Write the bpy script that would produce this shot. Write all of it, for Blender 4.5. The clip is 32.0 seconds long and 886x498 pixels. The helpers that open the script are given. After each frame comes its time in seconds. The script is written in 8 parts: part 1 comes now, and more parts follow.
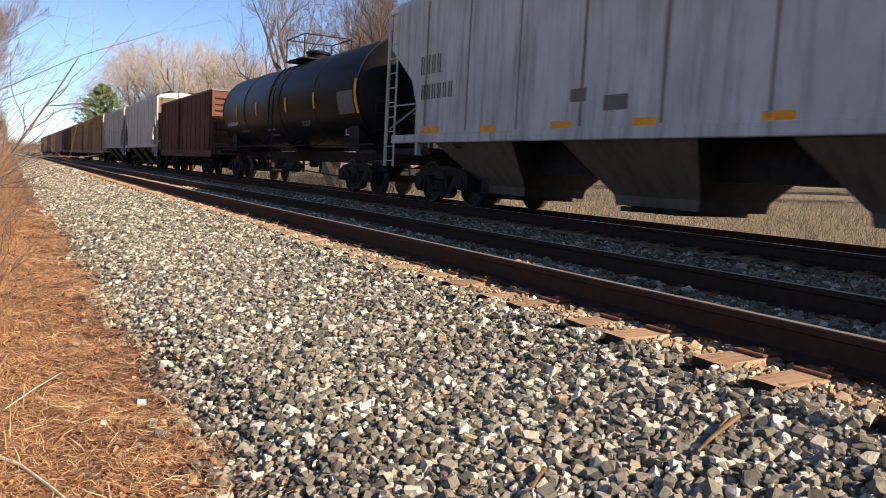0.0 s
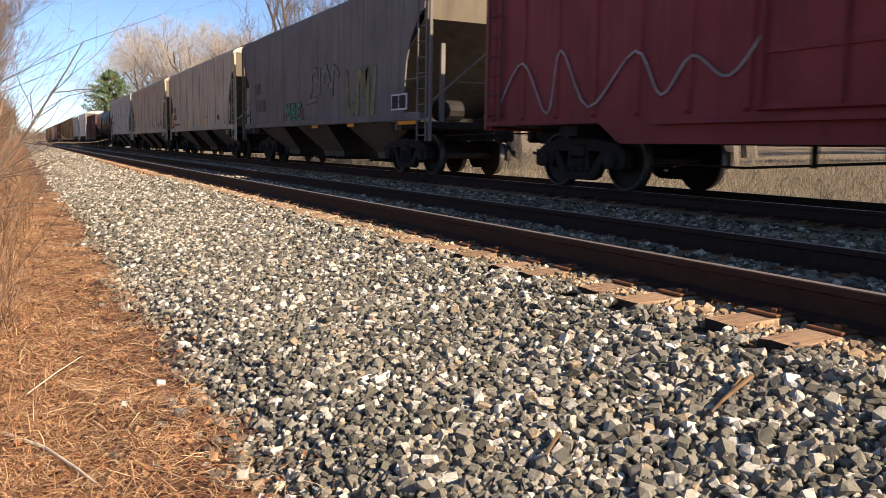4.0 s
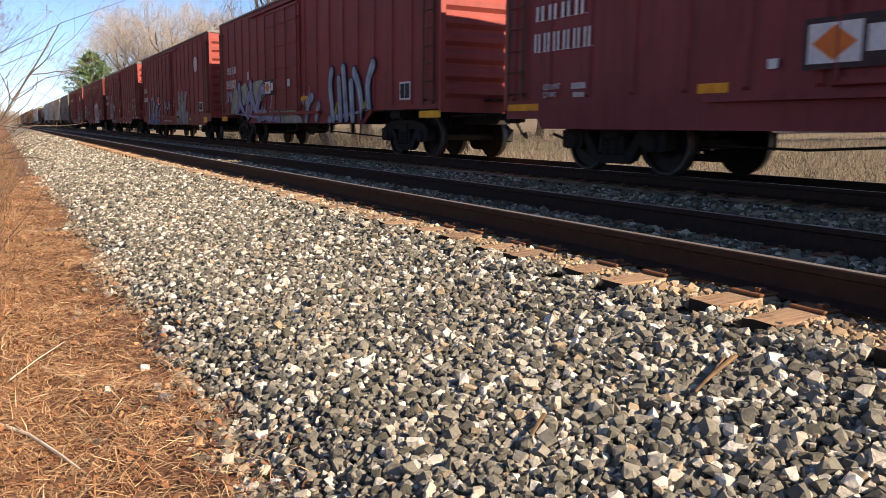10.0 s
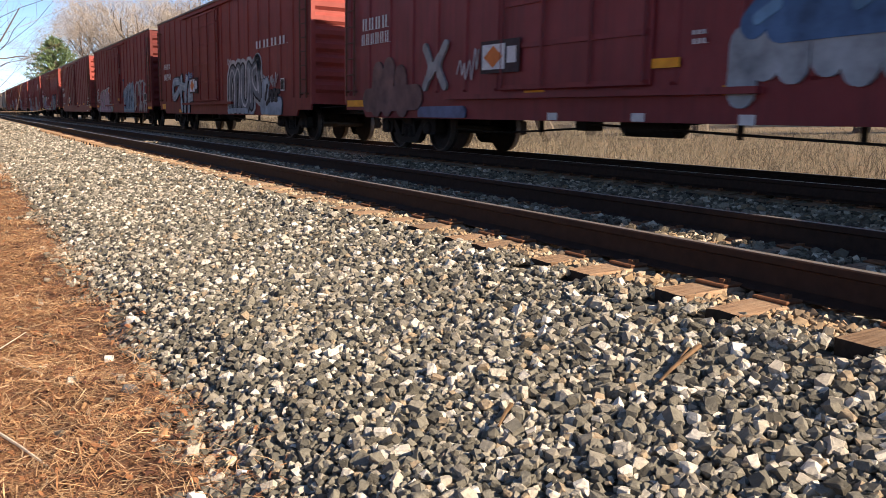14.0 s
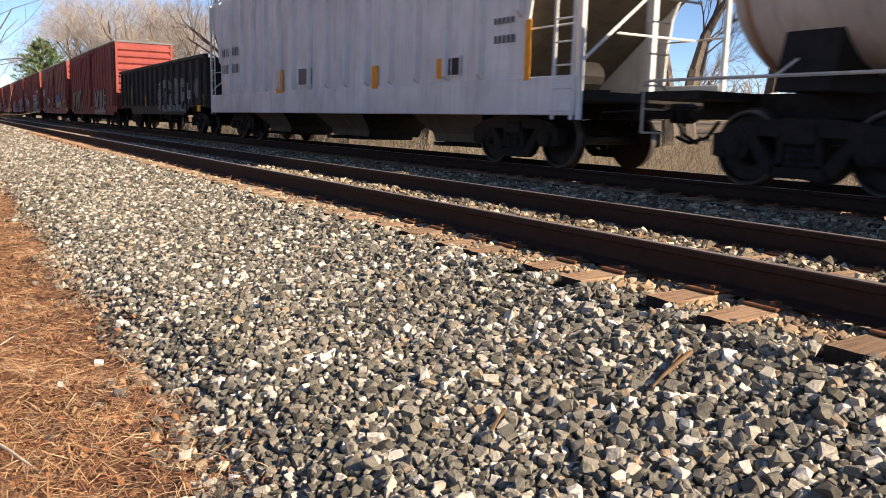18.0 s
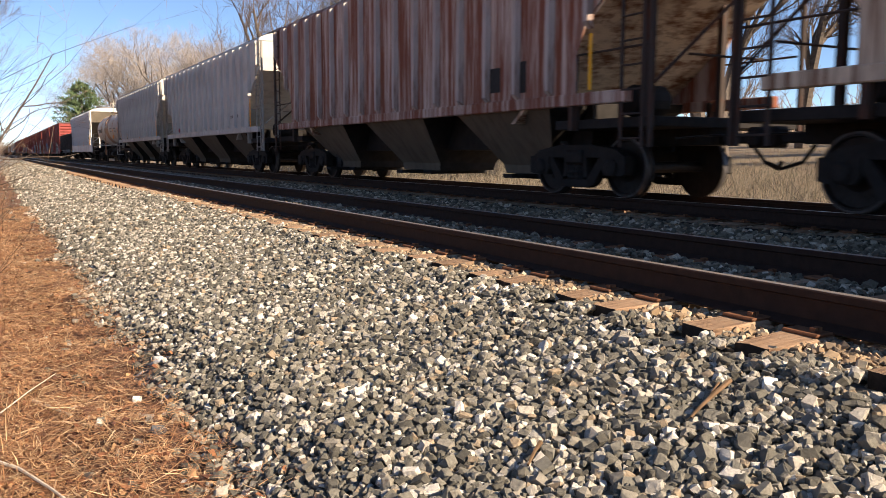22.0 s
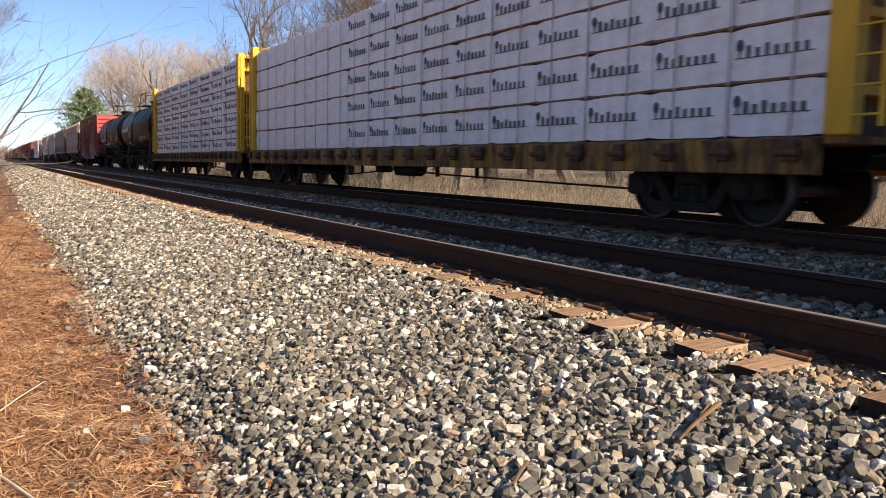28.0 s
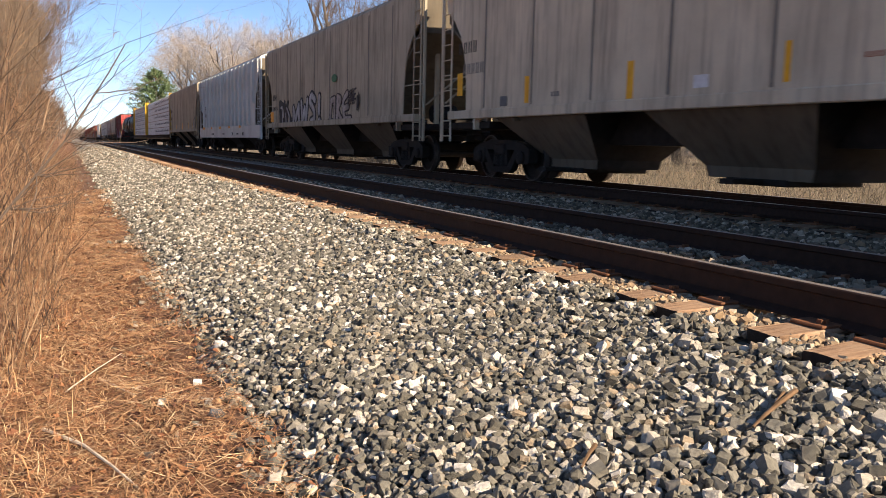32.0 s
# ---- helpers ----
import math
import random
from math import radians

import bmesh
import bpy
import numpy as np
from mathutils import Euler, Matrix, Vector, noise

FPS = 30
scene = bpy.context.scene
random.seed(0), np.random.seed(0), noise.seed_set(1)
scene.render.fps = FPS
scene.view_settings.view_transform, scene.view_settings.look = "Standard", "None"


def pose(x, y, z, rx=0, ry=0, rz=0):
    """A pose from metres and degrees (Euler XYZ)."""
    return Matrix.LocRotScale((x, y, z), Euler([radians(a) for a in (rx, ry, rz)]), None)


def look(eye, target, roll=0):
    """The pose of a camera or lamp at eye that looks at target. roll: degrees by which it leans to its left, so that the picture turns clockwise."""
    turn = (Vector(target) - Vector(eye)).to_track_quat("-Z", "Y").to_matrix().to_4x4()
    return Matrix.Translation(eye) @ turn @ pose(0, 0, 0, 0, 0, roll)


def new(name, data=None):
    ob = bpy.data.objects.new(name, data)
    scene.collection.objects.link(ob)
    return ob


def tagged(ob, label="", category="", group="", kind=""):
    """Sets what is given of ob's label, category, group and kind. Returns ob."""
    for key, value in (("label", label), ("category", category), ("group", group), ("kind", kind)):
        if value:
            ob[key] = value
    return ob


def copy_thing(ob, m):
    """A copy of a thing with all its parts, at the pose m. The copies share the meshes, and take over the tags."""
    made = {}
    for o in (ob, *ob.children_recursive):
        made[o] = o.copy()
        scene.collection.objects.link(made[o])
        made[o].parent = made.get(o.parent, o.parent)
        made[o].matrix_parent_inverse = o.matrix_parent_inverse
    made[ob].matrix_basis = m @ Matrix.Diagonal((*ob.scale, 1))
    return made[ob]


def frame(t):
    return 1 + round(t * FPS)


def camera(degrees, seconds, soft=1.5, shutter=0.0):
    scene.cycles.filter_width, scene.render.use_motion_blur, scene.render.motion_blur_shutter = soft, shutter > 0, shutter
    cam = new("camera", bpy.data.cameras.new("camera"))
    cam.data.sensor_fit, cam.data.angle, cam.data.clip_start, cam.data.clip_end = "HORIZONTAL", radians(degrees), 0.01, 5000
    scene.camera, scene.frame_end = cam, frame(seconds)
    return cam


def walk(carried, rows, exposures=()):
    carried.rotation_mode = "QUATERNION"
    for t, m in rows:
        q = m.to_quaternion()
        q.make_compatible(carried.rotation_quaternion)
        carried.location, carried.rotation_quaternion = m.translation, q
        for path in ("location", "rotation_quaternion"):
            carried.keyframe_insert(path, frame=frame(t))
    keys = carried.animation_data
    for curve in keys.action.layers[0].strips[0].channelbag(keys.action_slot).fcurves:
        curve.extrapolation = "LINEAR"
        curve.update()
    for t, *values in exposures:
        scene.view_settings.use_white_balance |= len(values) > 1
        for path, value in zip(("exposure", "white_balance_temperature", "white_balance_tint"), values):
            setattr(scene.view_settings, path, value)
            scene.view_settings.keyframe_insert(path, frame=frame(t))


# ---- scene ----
# The camera: carried beside the line, nearly still, turning a little
cam = camera(57.13, 32.0, soft=0.8, shutter=0.12)
EYE = 0.649


def row(t, x, y, z, yaw, pitch, roll):
    return t, pose(x, y, EYE + z, 90 + pitch, 0, yaw) @ pose(0, 0, 0, 0, 0, roll)


PATH = [
    (0, -0.030, 0.004, -0.003, -28.19, -5.30, 3.06),
    (0.5, -0.038, -0.002, -0.001, -28.00, -5.64, 2.83),
    (1, -0.038, -0.003, -0.002, -28.11, -5.95, 2.34),
    (1.5, -0.022, 0.002, -0.004, -28.60, -5.73, 2.19),
    (2, -0.020, -0.005, -0.002, -28.55, -5.39, 2.17),
    (2.5, -0.014, -0.008, -0.001, -27.78, -5.66, 2.40),
    (3, -0.016, -0.002, -0.006, -26.93, -6.44, 1.84),
    (3.5, -0.016, -0.013, -0.013, -27.28, -6.98, 0.71),
    (5.5, -0.022, -0.016, -0.011, -26.43, -7.53, 2.65),
    (6, -0.028, -0.016, -0.008, -25.41, -7.52, 2.57),
    (6.5, -0.012, -0.008, -0.009, -25.72, -7.36, 1.62),
    (7, -0.014, -0.015, -0.008, -26.62, -7.02, 1.36),
    (7.5, -0.027, -0.018, -0.006, -26.79, -7.08, 1.73),
    (8, -0.042, -0.016, -0.006, -26.71, -7.38, 1.89),
    (8.5, -0.036, -0.006, -0.007, -27.12, -7.60, 1.39),
    (9, -0.012, 0.008, -0.017, -27.57, -8.60, 1.19),
    (9.5, 0.001, 0.003, -0.014, -27.65, -9.16, 0.71),
    (10, 0.002, -0.003, -0.012, -28.27, -8.47, 0.63),
    (10.5, -0.002, -0.001, -0.016, -28.54, -8.24, 0.66),
    (11, -0.002, 0.000, -0.012, -28.36, -8.52, 0.82),
    (11.5, -0.007, 0.007, -0.015, -27.80, -8.74, 1.43),
    (12, 0.000, 0.003, -0.012, -28.27, -8.81, 1.25),
    (12.5, 0.017, -0.002, -0.015, -28.89, -8.28, 0.87),
    (13, 0.013, -0.003, -0.016, -29.19, -7.99, 0.71),
    (13.5, 0.015, -0.001, -0.017, -30.31, -8.54, 0.68),
    (14, 0.009, -0.003, -0.016, -30.45, -9.07, 1.15),
    (14.5, 0.009, -0.003, -0.017, -31.27, -9.25, 0.07),
    (16.5, 0.009, 0.007, -0.023, -32.08, -10.19, 1.37),
    (17, 0.005, 0.018, -0.025, -30.50, -10.54, 1.20),
    (17.5, -0.003, 0.015, -0.020, -30.33, -10.15, 1.08),
    (18, -0.018, -0.000, -0.010, -31.29, -8.73, 1.58),
    (18.5, -0.021, -0.003, -0.007, -31.97, -6.46, 2.18),
    (19, -0.021, -0.012, -0.001, -31.65, -4.50, 2.37),
    (19.5, -0.015, -0.005, -0.004, -30.99, -3.93, 2.39),
    (20, -0.016, -0.004, -0.008, -29.76, -4.72, 2.23),
    (20.5, -0.009, -0.004, -0.009, -29.26, -5.69, 1.97),
    (21, -0.013, 0.002, -0.009, -29.12, -6.51, 1.47),
    (21.5, -0.016, -0.003, -0.009, -28.73, -6.56, 0.92),
    (22, -0.016, -0.004, -0.002, -28.94, -6.64, 0.11),
    (22.5, -0.004, 0.003, -0.006, -30.47, -8.01, -1.65),
    (23, 0.019, 0.007, -0.014, -31.04, -9.82, -2.89),
    (23.5, 0.016, 0.006, -0.014, -32.37, -10.37, -1.41),
    (24, 0.018, -0.001, -0.012, -31.51, -10.21, 0.29),
    (24.5, 0.016, 0.001, -0.012, -28.86, -9.58, 0.64),
    (25, 0.015, 0.003, -0.013, -27.96, -9.28, 0.65),
    (25.5, 0.015, -0.004, -0.007, -27.73, -8.09, 0.82),
    (27.5, 0.031, 0.001, 0.009, -28.20, -5.87, 0.15),
    (28, 0.035, -0.005, 0.009, -28.88, -5.76, 1.20),
    (28.5, 0.041, 0.007, 0.007, -28.52, -6.01, 1.33),
    (29, 0.039, 0.017, 0.006, -27.11, -6.54, 1.07),
    (29.5, 0.040, 0.014, 0.005, -26.15, -6.68, 0.87),
    (30, 0.039, 0.015, 0.003, -25.71, -7.14, 0.63),
    (30.5, 0.032, 0.005, 0.006, -25.42, -7.11, 0.62),
    (31, 0.021, 0.011, 0.009, -24.76, -6.78, 0.45),
    (31.5, 0.016, 0.009, 0.009, -24.34, -6.99, 0.56),
    (32, 0.008, 0.021, 0.006, -24.65, -7.24, 1.32),
]
walk(cam, [row(*r) for r in PATH])

# ---- light ----
SUN = Vector((1.0, -1.74, 1.27)).normalized()
world = bpy.data.worlds.new("sky")
scene.world = world
world.use_nodes = True
_n, _l = world.node_tree.nodes, world.node_tree.links
_sky = _n.new("ShaderNodeTexSky")
_sky.sky_type, _sky.sun_disc = "NISHITA", False
_sky.sun_elevation = math.asin(SUN.z)
_sky.sun_rotation = math.atan2(SUN.x, SUN.y)
_sky.altitude, _sky.air_density, _sky.dust_density, _sky.ozone_density = 50, 0.52, 0.0, 2.0
_n["Background"].inputs["Strength"].default_value = 0.124
_l.new(_sky.outputs[0], _n["Background"].inputs["Color"])
_s = bpy.data.lights.new("sun", "SUN")
_s.energy, _s.angle, _s.color = 7.1, radians(0.55), (1.0, 0.82, 0.62)
sun = new("sun", _s)
sun.matrix_world = look(SUN * 50, (0, 0, 0))
scene.view_settings.exposure = 0.57

# ---- plan ----
RAIL_A = 3.506                 # near rail of the empty track, centre line
RAIL_B = RAIL_A + 1.475
RAIL_C = 8.346      # near rail of the train's track
RAIL_D = RAIL_C + 1.505
TRACK = (RAIL_C + RAIL_D) / 2
SPEED = 16.693              # metres a second, away from the camera
TIE_TOP = -0.20


# ---- materials ----
def shader(name):
    m = bpy.data.materials.new(name)
    m.use_nodes = True
    nt = m.node_tree
    return m, nt, nt.nodes["Principled BSDF"]


def node(nt, kind, **values):
    nd = nt.nodes.new(kind)
    for k, v in values.items():
        nd.inputs[k].default_value = v
    return nd


def ramp(nt, source, stops):
    r = nt.nodes.new("ShaderNodeValToRGB")
    e = r.color_ramp.elements
    while len(e) < len(stops):
        e.new(0.5)
    for i, (p, c) in enumerate(stops):
        e[i].position, e[i].color = p, (*c, 1)
    nt.links.new(source, r.inputs[0])
    return r


def coords(nt, stretch=(1, 1, 1)):
    tc = nt.nodes.new("ShaderNodeTexCoord")
    mp = nt.nodes.new("ShaderNodeMapping")
    mp.inputs["Scale"].default_value = stretch
    nt.links.new(tc.outputs["Object"], mp.inputs["Vector"])
    return mp.outputs[0]


def mix(nt, fac, a, b, how="MIX"):
    m = nt.nodes.new("ShaderNodeMix")
    m.data_type, m.blend_type = "RGBA", how
    for sock, v in ((m.inputs[0], fac), (m.inputs[6], a), (m.inputs[7], b)):
        if isinstance(v, (int, float)):
            sock.default_value = v
        elif isinstance(v, tuple):
            sock.default_value = (*v, 1)
        else:
            nt.links.new(v, sock)
    return m.outputs[2]


def bump(nt, height, bsdf, strength, distance):
    b = node(nt, "ShaderNodeBump", Strength=strength, Distance=distance)
    nt.links.new(height, b.inputs["Height"])
    nt.links.new(b.outputs[0], bsdf.inputs["Normal"])


def painted(name, base, dirt=(0.05, 0.04, 0.035), rough=0.5, streak=0.5, metal=0.0, rust=0.0, rust_color=(0.16, 0.05, 0.02), spill=None, streaky=False, gloss=0.25):
    """Weathered paint on steel: blotches, streaks that run down, rust and dust."""
    m, nt, b = shader(name)
    big = node(nt, "ShaderNodeTexNoise", Scale=0.7, Detail=5.0, Roughness=0.6)
    nt.links.new(coords(nt), big.inputs["Vector"])
    run = node(nt, "ShaderNodeTexNoise", Scale=3.0, Detail=6.0, Roughness=0.65)
    nt.links.new(coords(nt, (1, 2.2, 0.16)), run.inputs["Vector"])
    fine = node(nt, "ShaderNodeTexNoise", Scale=40.0, Detail=4.0)
    nt.links.new(coords(nt), fine.inputs["Vector"])
    pale = tuple(min(1, c * 1.16 + 0.01) for c in base)
    deep = tuple(c * 0.80 for c in base)
    col = ramp(nt, big.outputs[0], ((0.3, deep), (0.7, pale))).outputs[0]
    mask = ramp(nt, run.outputs[0], ((0.48, (0, 0, 0)), (0.75, (streak,) * 3))).outputs[0]
    col = mix(nt, mask, col, dirt)
    if rust:
        spots = node(nt, "ShaderNodeTexNoise", Scale=2.2, Detail=9.0, Roughness=0.72)
        nt.links.new(coords(nt, (1, 2.6, 0.14) if streaky else (1, 1.4, 0.45)), spots.inputs["Vector"])
        lo = 0.62 - 0.22 * rust
        col = mix(nt, ramp(nt, spots.outputs[0], ((lo, (0, 0, 0)), (lo + 0.14, (1, 1, 1)))).outputs[0], col, rust_color)
    if spill:
        # what ran down both flanks from the manway in the middle of the tank
        sep = nt.nodes.new("ShaderNodeSeparateXYZ")
        nt.links.new(coords(nt), sep.inputs[0])
        ab = nt.nodes.new("ShaderNodeMath")
        ab.operation = "ABSOLUTE"
        nt.links.new(sep.outputs[1], ab.inputs[0])
        add = nt.nodes.new("ShaderNodeMath")
        add.operation = "MULTIPLY_ADD"
        nt.links.new(run.outputs[0], add.inputs[0])
        add.inputs[1].default_value = -1.3
        nt.links.new(ab.outputs[0], add.inputs[2])
        col = mix(nt, ramp(nt, add.outputs[0], ((0.0, (0.85,) * 3), (0.28, (0, 0, 0)))).outputs[0], col, spill)
    col = mix(nt, ramp(nt, fine.outputs[0], ((0.35, (0.12,) * 3), (0.6, (0, 0, 0)))).outputs[0], col, tuple(c * 0.6 for c in base))
    nt.links.new(col, b.inputs["Base Color"])
    b.inputs["Roughness"].default_value, b.inputs["Metallic"].default_value = rough, metal
    b.inputs["Specular IOR Level"].default_value = gloss
    bump(nt, big.outputs[0], b, 0.25, 0.02)
    return m


def plain(name, base, rough=0.6, metal=0.0, scale=8.0, vary=0.25, relief=0.2, depth=0.01, island=0.0):
    m, nt, b = shader(name)
    n1 = node(nt, "ShaderNodeTexNoise", Scale=scale, Detail=6.0, Roughness=0.6)
    nt.links.new(coords(nt), n1.inputs["Vector"])
    lo, hi = tuple(c * (1 - vary) for c in base), tuple(min(1, c * (1 + vary)) for c in base)
    col = ramp(nt, n1.outputs[0], ((0.3, lo), (0.7, hi))).outputs[0]
    if island:
        g = nt.nodes.new("ShaderNodeNewGeometry")
        tone = ramp(nt, g.outputs["Random Per Island"], ((0.0, (1 - island,) * 3), (1.0, (1 + island,) * 3))).outputs[0]
        col = mix(nt, 1.0, col, tone, "MULTIPLY")
    nt.links.new(col, b.inputs["Base Color"])
    b.inputs["Roughness"].default_value, b.inputs["Metallic"].default_value = rough, metal
    b.inputs["Specular IOR Level"].default_value = 0.25
    bump(nt, n1.outputs[0], b, relief, depth)
    return m


def many(name, stops, rough=0.85, per_object=False, grain=30.0, relief=0.4):
    """Pieces that each take one of several colours by chance."""
    m, nt, b = shader(name)
    if per_object:
        src = nt.nodes.new("ShaderNodeObjectInfo").outputs["Random"]
    else:
        src = nt.nodes.new("ShaderNodeNewGeometry").outputs["Random Per Island"]
    r = ramp(nt, src, stops)
    r.color_ramp.interpolation = "CONSTANT"
    n1 = node(nt, "ShaderNodeTexNoise", Scale=grain, Detail=5.0, Roughness=0.7)
    nt.links.new(coords(nt), n1.inputs["Vector"])
    col = mix(nt, 1.0, r.outputs[0], ramp(nt, n1.outputs[0], ((0.3, (0.72,) * 3), (0.7, (1.2,) * 3))).outputs[0], "MULTIPLY")
    nt.links.new(col, b.inputs["Base Color"])
    b.inputs["Roughness"].default_value = rough
    bump(nt, n1.outputs[0], b, relief, 0.012)
    return m


STONES = ((0.0, (0.092, 0.084, 0.066)), (0.14, (0.140, 0.129, 0.103)), (0.36, (0.198, 0.183, 0.147)), (0.58, (0.275, 0.248, 0.200)),
          (0.73, (0.33, 0.255, 0.172)), (0.79, (0.47, 0.425, 0.352)), (0.91, (0.66, 0.61, 0.53)))
M_STONE = many("crushed_stone", STONES, 0.9, grain=55.0, relief=0.9)
M_STONE_PIECE = many("crushed_stone_piece", STONES, 0.9, True, 2.6, 0.9)
M_STONE_GRIMY = many("grimy_stone", tuple((p, (r * 0.98, g * 0.87, b * 0.74)) for p, (r, g, b) in STONES), 0.9, grain=55.0, relief=0.9)
M_STONE_BROWN = many("dusty_stone", ((0.0, (0.17, 0.125, 0.085)), (0.3, (0.29, 0.20, 0.12)), (0.6, (0.40, 0.28, 0.165)), (0.85, (0.50, 0.41, 0.29))), 0.9)
M_RAIL = plain("rusty_rail", (0.034, 0.0165, 0.0105), 0.75, 0.0, 14, 0.35, 0.3, 0.004)
M_RAIL_TOP = plain("worn_rail_head", (0.40, 0.35, 0.31), 0.38, 0.6, 20, 0.2, 0.1, 0.001)


def tie_material():
    """Weathered timber: long grain along the tie, dark checks and dusty patches."""
    m, nt, b = shader("weathered_tie")
    grain = node(nt, "ShaderNodeTexNoise", Scale=9.0, Detail=8.0, Roughness=0.7)
    nt.links.new(coords(nt, (0.35, 6.0, 2.0)), grain.inputs["Vector"])
    dust = node(nt, "ShaderNodeTexNoise", Scale=3.5, Detail=6.0, Roughness=0.65)
    nt.links.new(coords(nt), dust.inputs["Vector"])
    col = ramp(nt, grain.outputs[0], ((0.30, (0.085, 0.046, 0.026)), (0.46, (0.29, 0.175, 0.10)), (0.72, (0.45, 0.30, 0.19)))).outputs[0]
    col = mix(nt, ramp(nt, dust.outputs[0], ((0.50, (0, 0, 0)), (0.68, (0.7,) * 3))).outputs[0], col, (0.37, 0.27, 0.18))
    tone = ramp(nt, nt.nodes.new("ShaderNodeObjectInfo").outputs["Random"], ((0.0, (0.72,) * 3), (1.0, (1.15,) * 3))).outputs[0]
    nt.links.new(mix(nt, 1.0, col, tone, "MULTIPLY"), b.inputs["Base Color"])
    b.inputs["Roughness"].default_value = 0.88
    bump(nt, grain.outputs[0], b, 0.7, 0.02)
    return m


M_TIE = tie_material()
# Dark end grain, with the shade on the tie ends put into its colour.
M_TIE_END = plain("tie_end_grain_shade", (0.03, 0.022, 0.017), 0.9, 0, 20, 0.4, 0.5, 0.01)
M_PLATE = plain("rusty_plate", (0.20, 0.085, 0.04), 0.75, 0, 20, 0.4, 0.3, 0.004)
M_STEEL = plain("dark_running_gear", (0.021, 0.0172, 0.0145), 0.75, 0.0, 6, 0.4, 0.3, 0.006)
M_WHEEL = plain("oily_wheel", (0.026, 0.021, 0.018), 0.55, 0.3, 9, 0.4, 0.2, 0.003)
M_TREAD = plain("worn_wheel_rim", (0.11, 0.10, 0.095), 0.5, 0.6, 15, 0.25, 0.1, 0.001)
M_WHITE = plain("white_stencil", (0.72, 0.70, 0.68), 0.7, 0, 12, 0.15, 0.05, 0.001)
M_BLACK = plain("black_stencil", (0.035, 0.033, 0.03), 0.7, 0, 12, 0.2, 0.05, 0.001)
M_ORANGE = plain("orange_reflector", (0.95, 0.36, 0.015), 0.45, 0, 6, 0.2, 0.05, 0.001)
M_DIAMOND = plain("placard_orange", (0.70, 0.185, 0.03), 0.5, 0, 6, 0.15, 0.05, 0.001)
M_BOARD = plain("placard_board", (0.055, 0.035, 0.035), 0.7, 0, 9, 0.3, 0.1, 0.002)
M_YELLOW = plain("yellow_reflector", (0.95, 0.43, 0.015), 0.45, 0, 6, 0.2, 0.05, 0.001)


# ---- mesh building ----
class Mesh:
    """Collects corners and faces of one part."""

    def __init__(self):
        self.v, self.f = [], []

    def add(self, vs, fs):
        k = len(self.v)
        self.v += [tuple(p) for p in vs]
        self.f += [tuple(i + k for i in q) for q in fs]
        return self

    def box(self, x0, x1, y0, y1, z0, z1, ch=0.0):
        if ch:
            return self.loft([[(x, y0 + e, z) for x, z in _chamfered(x0 + i, x1 - i, z0 + i, z1 - i, ch)] for e, i in ((0, ch), (ch, 0))]
                             + [[(x, y1 - e, z) for x, z in _chamfered(x0 + i, x1 - i, z0 + i, z1 - i, ch)] for e, i in ((ch, 0), (0, ch))])
        return self.add([(x, y, z) for z in (z0, z1) for y in (y0, y1) for x in (x0, x1)],
                        [(0, 2, 3, 1), (4, 5, 7, 6), (0, 1, 5, 4), (2, 6, 7, 3), (0, 4, 6, 2), (1, 3, 7, 5)])

    def loft(self, rings, caps=True, closed=True):
        n, vs, fs = len(rings[0]), [], []
        for r in rings:
            vs += r
        for a in range(len(rings) - 1):
            for i in range(n if closed else n - 1):
                j = (i + 1) % n
                fs.append((a * n + i, a * n + j, (a + 1) * n + j, (a + 1) * n + i))
        if caps:
            fs.append(tuple(range(n))[::-1])
            fs.append(tuple((len(rings) - 1) * n + i for i in range(n)))
        return self.add(vs, fs)

    def prism_x(self, outline, x0, x1):
        """An outline of (y, z) carried from x0 to x1."""
        return self.loft([[(x0, y, z) for y, z in outline], [(x1, y, z) for y, z in outline]])

    def prism_y(self, outline, y0, y1):
        return self.loft([[(x, y0, z) for x, z in outline], [(x, y1, z) for x, z in outline]])

    def tube(self, pts, r, n=6, r1=None):
        pts = [Vector(p) for p in pts]
        rings = []
        for i, p in enumerate(pts):
            d = (pts[min(i + 1, len(pts) - 1)] - pts[max(i - 1, 0)]).normalized()
            a = d.cross(Vector((0, 0, 1)) if abs(d.z) < 0.9 else Vector((1, 0, 0))).normalized()
            b = d.cross(a)
            q = r if r1 is None else r + (r1 - r) * i / (len(pts) - 1)
            rings.append([tuple(p + (a * math.cos(k * math.tau / n) + b * math.sin(k * math.tau / n)) * q) for k in range(n)])
        return self.loft(rings)

    def lathe_x(self, profile, n, cy=0.0, cz=0.0):
        """A profile of (x, radius) turned round an axle along x."""
        return self.loft([[(x, cy + r * math.cos(k * math.tau / n), cz + r * math.sin(k * math.tau / n)) for k in range(n)] for x, r in profile])

    def lathe_y(self, profile, n, cx=0.0, cz=0.0):
        return self.loft([[(cx + r * math.cos(k * math.tau / n), y, cz + r * math.sin(k * math.tau / n)) for k in range(n)] for y, r in profile])

    def lathe_z(self, profile, n, cx=0.0, cy=0.0):
        return self.loft([[(cx + r * math.cos(k * math.tau / n), cy + r * math.sin(k * math.tau / n), z) for k in range(n)] for z, r in profile])

    def data(self, name, material, smooth=False):
        me = bpy.data.meshes.new(name)
        me.from_pydata(self.v, [], self.f)
        me.materials.append(material)
        if smooth:
            me.polygons.foreach_set("use_smooth", [True] * len(me.polygons))
        me.update()
        return me


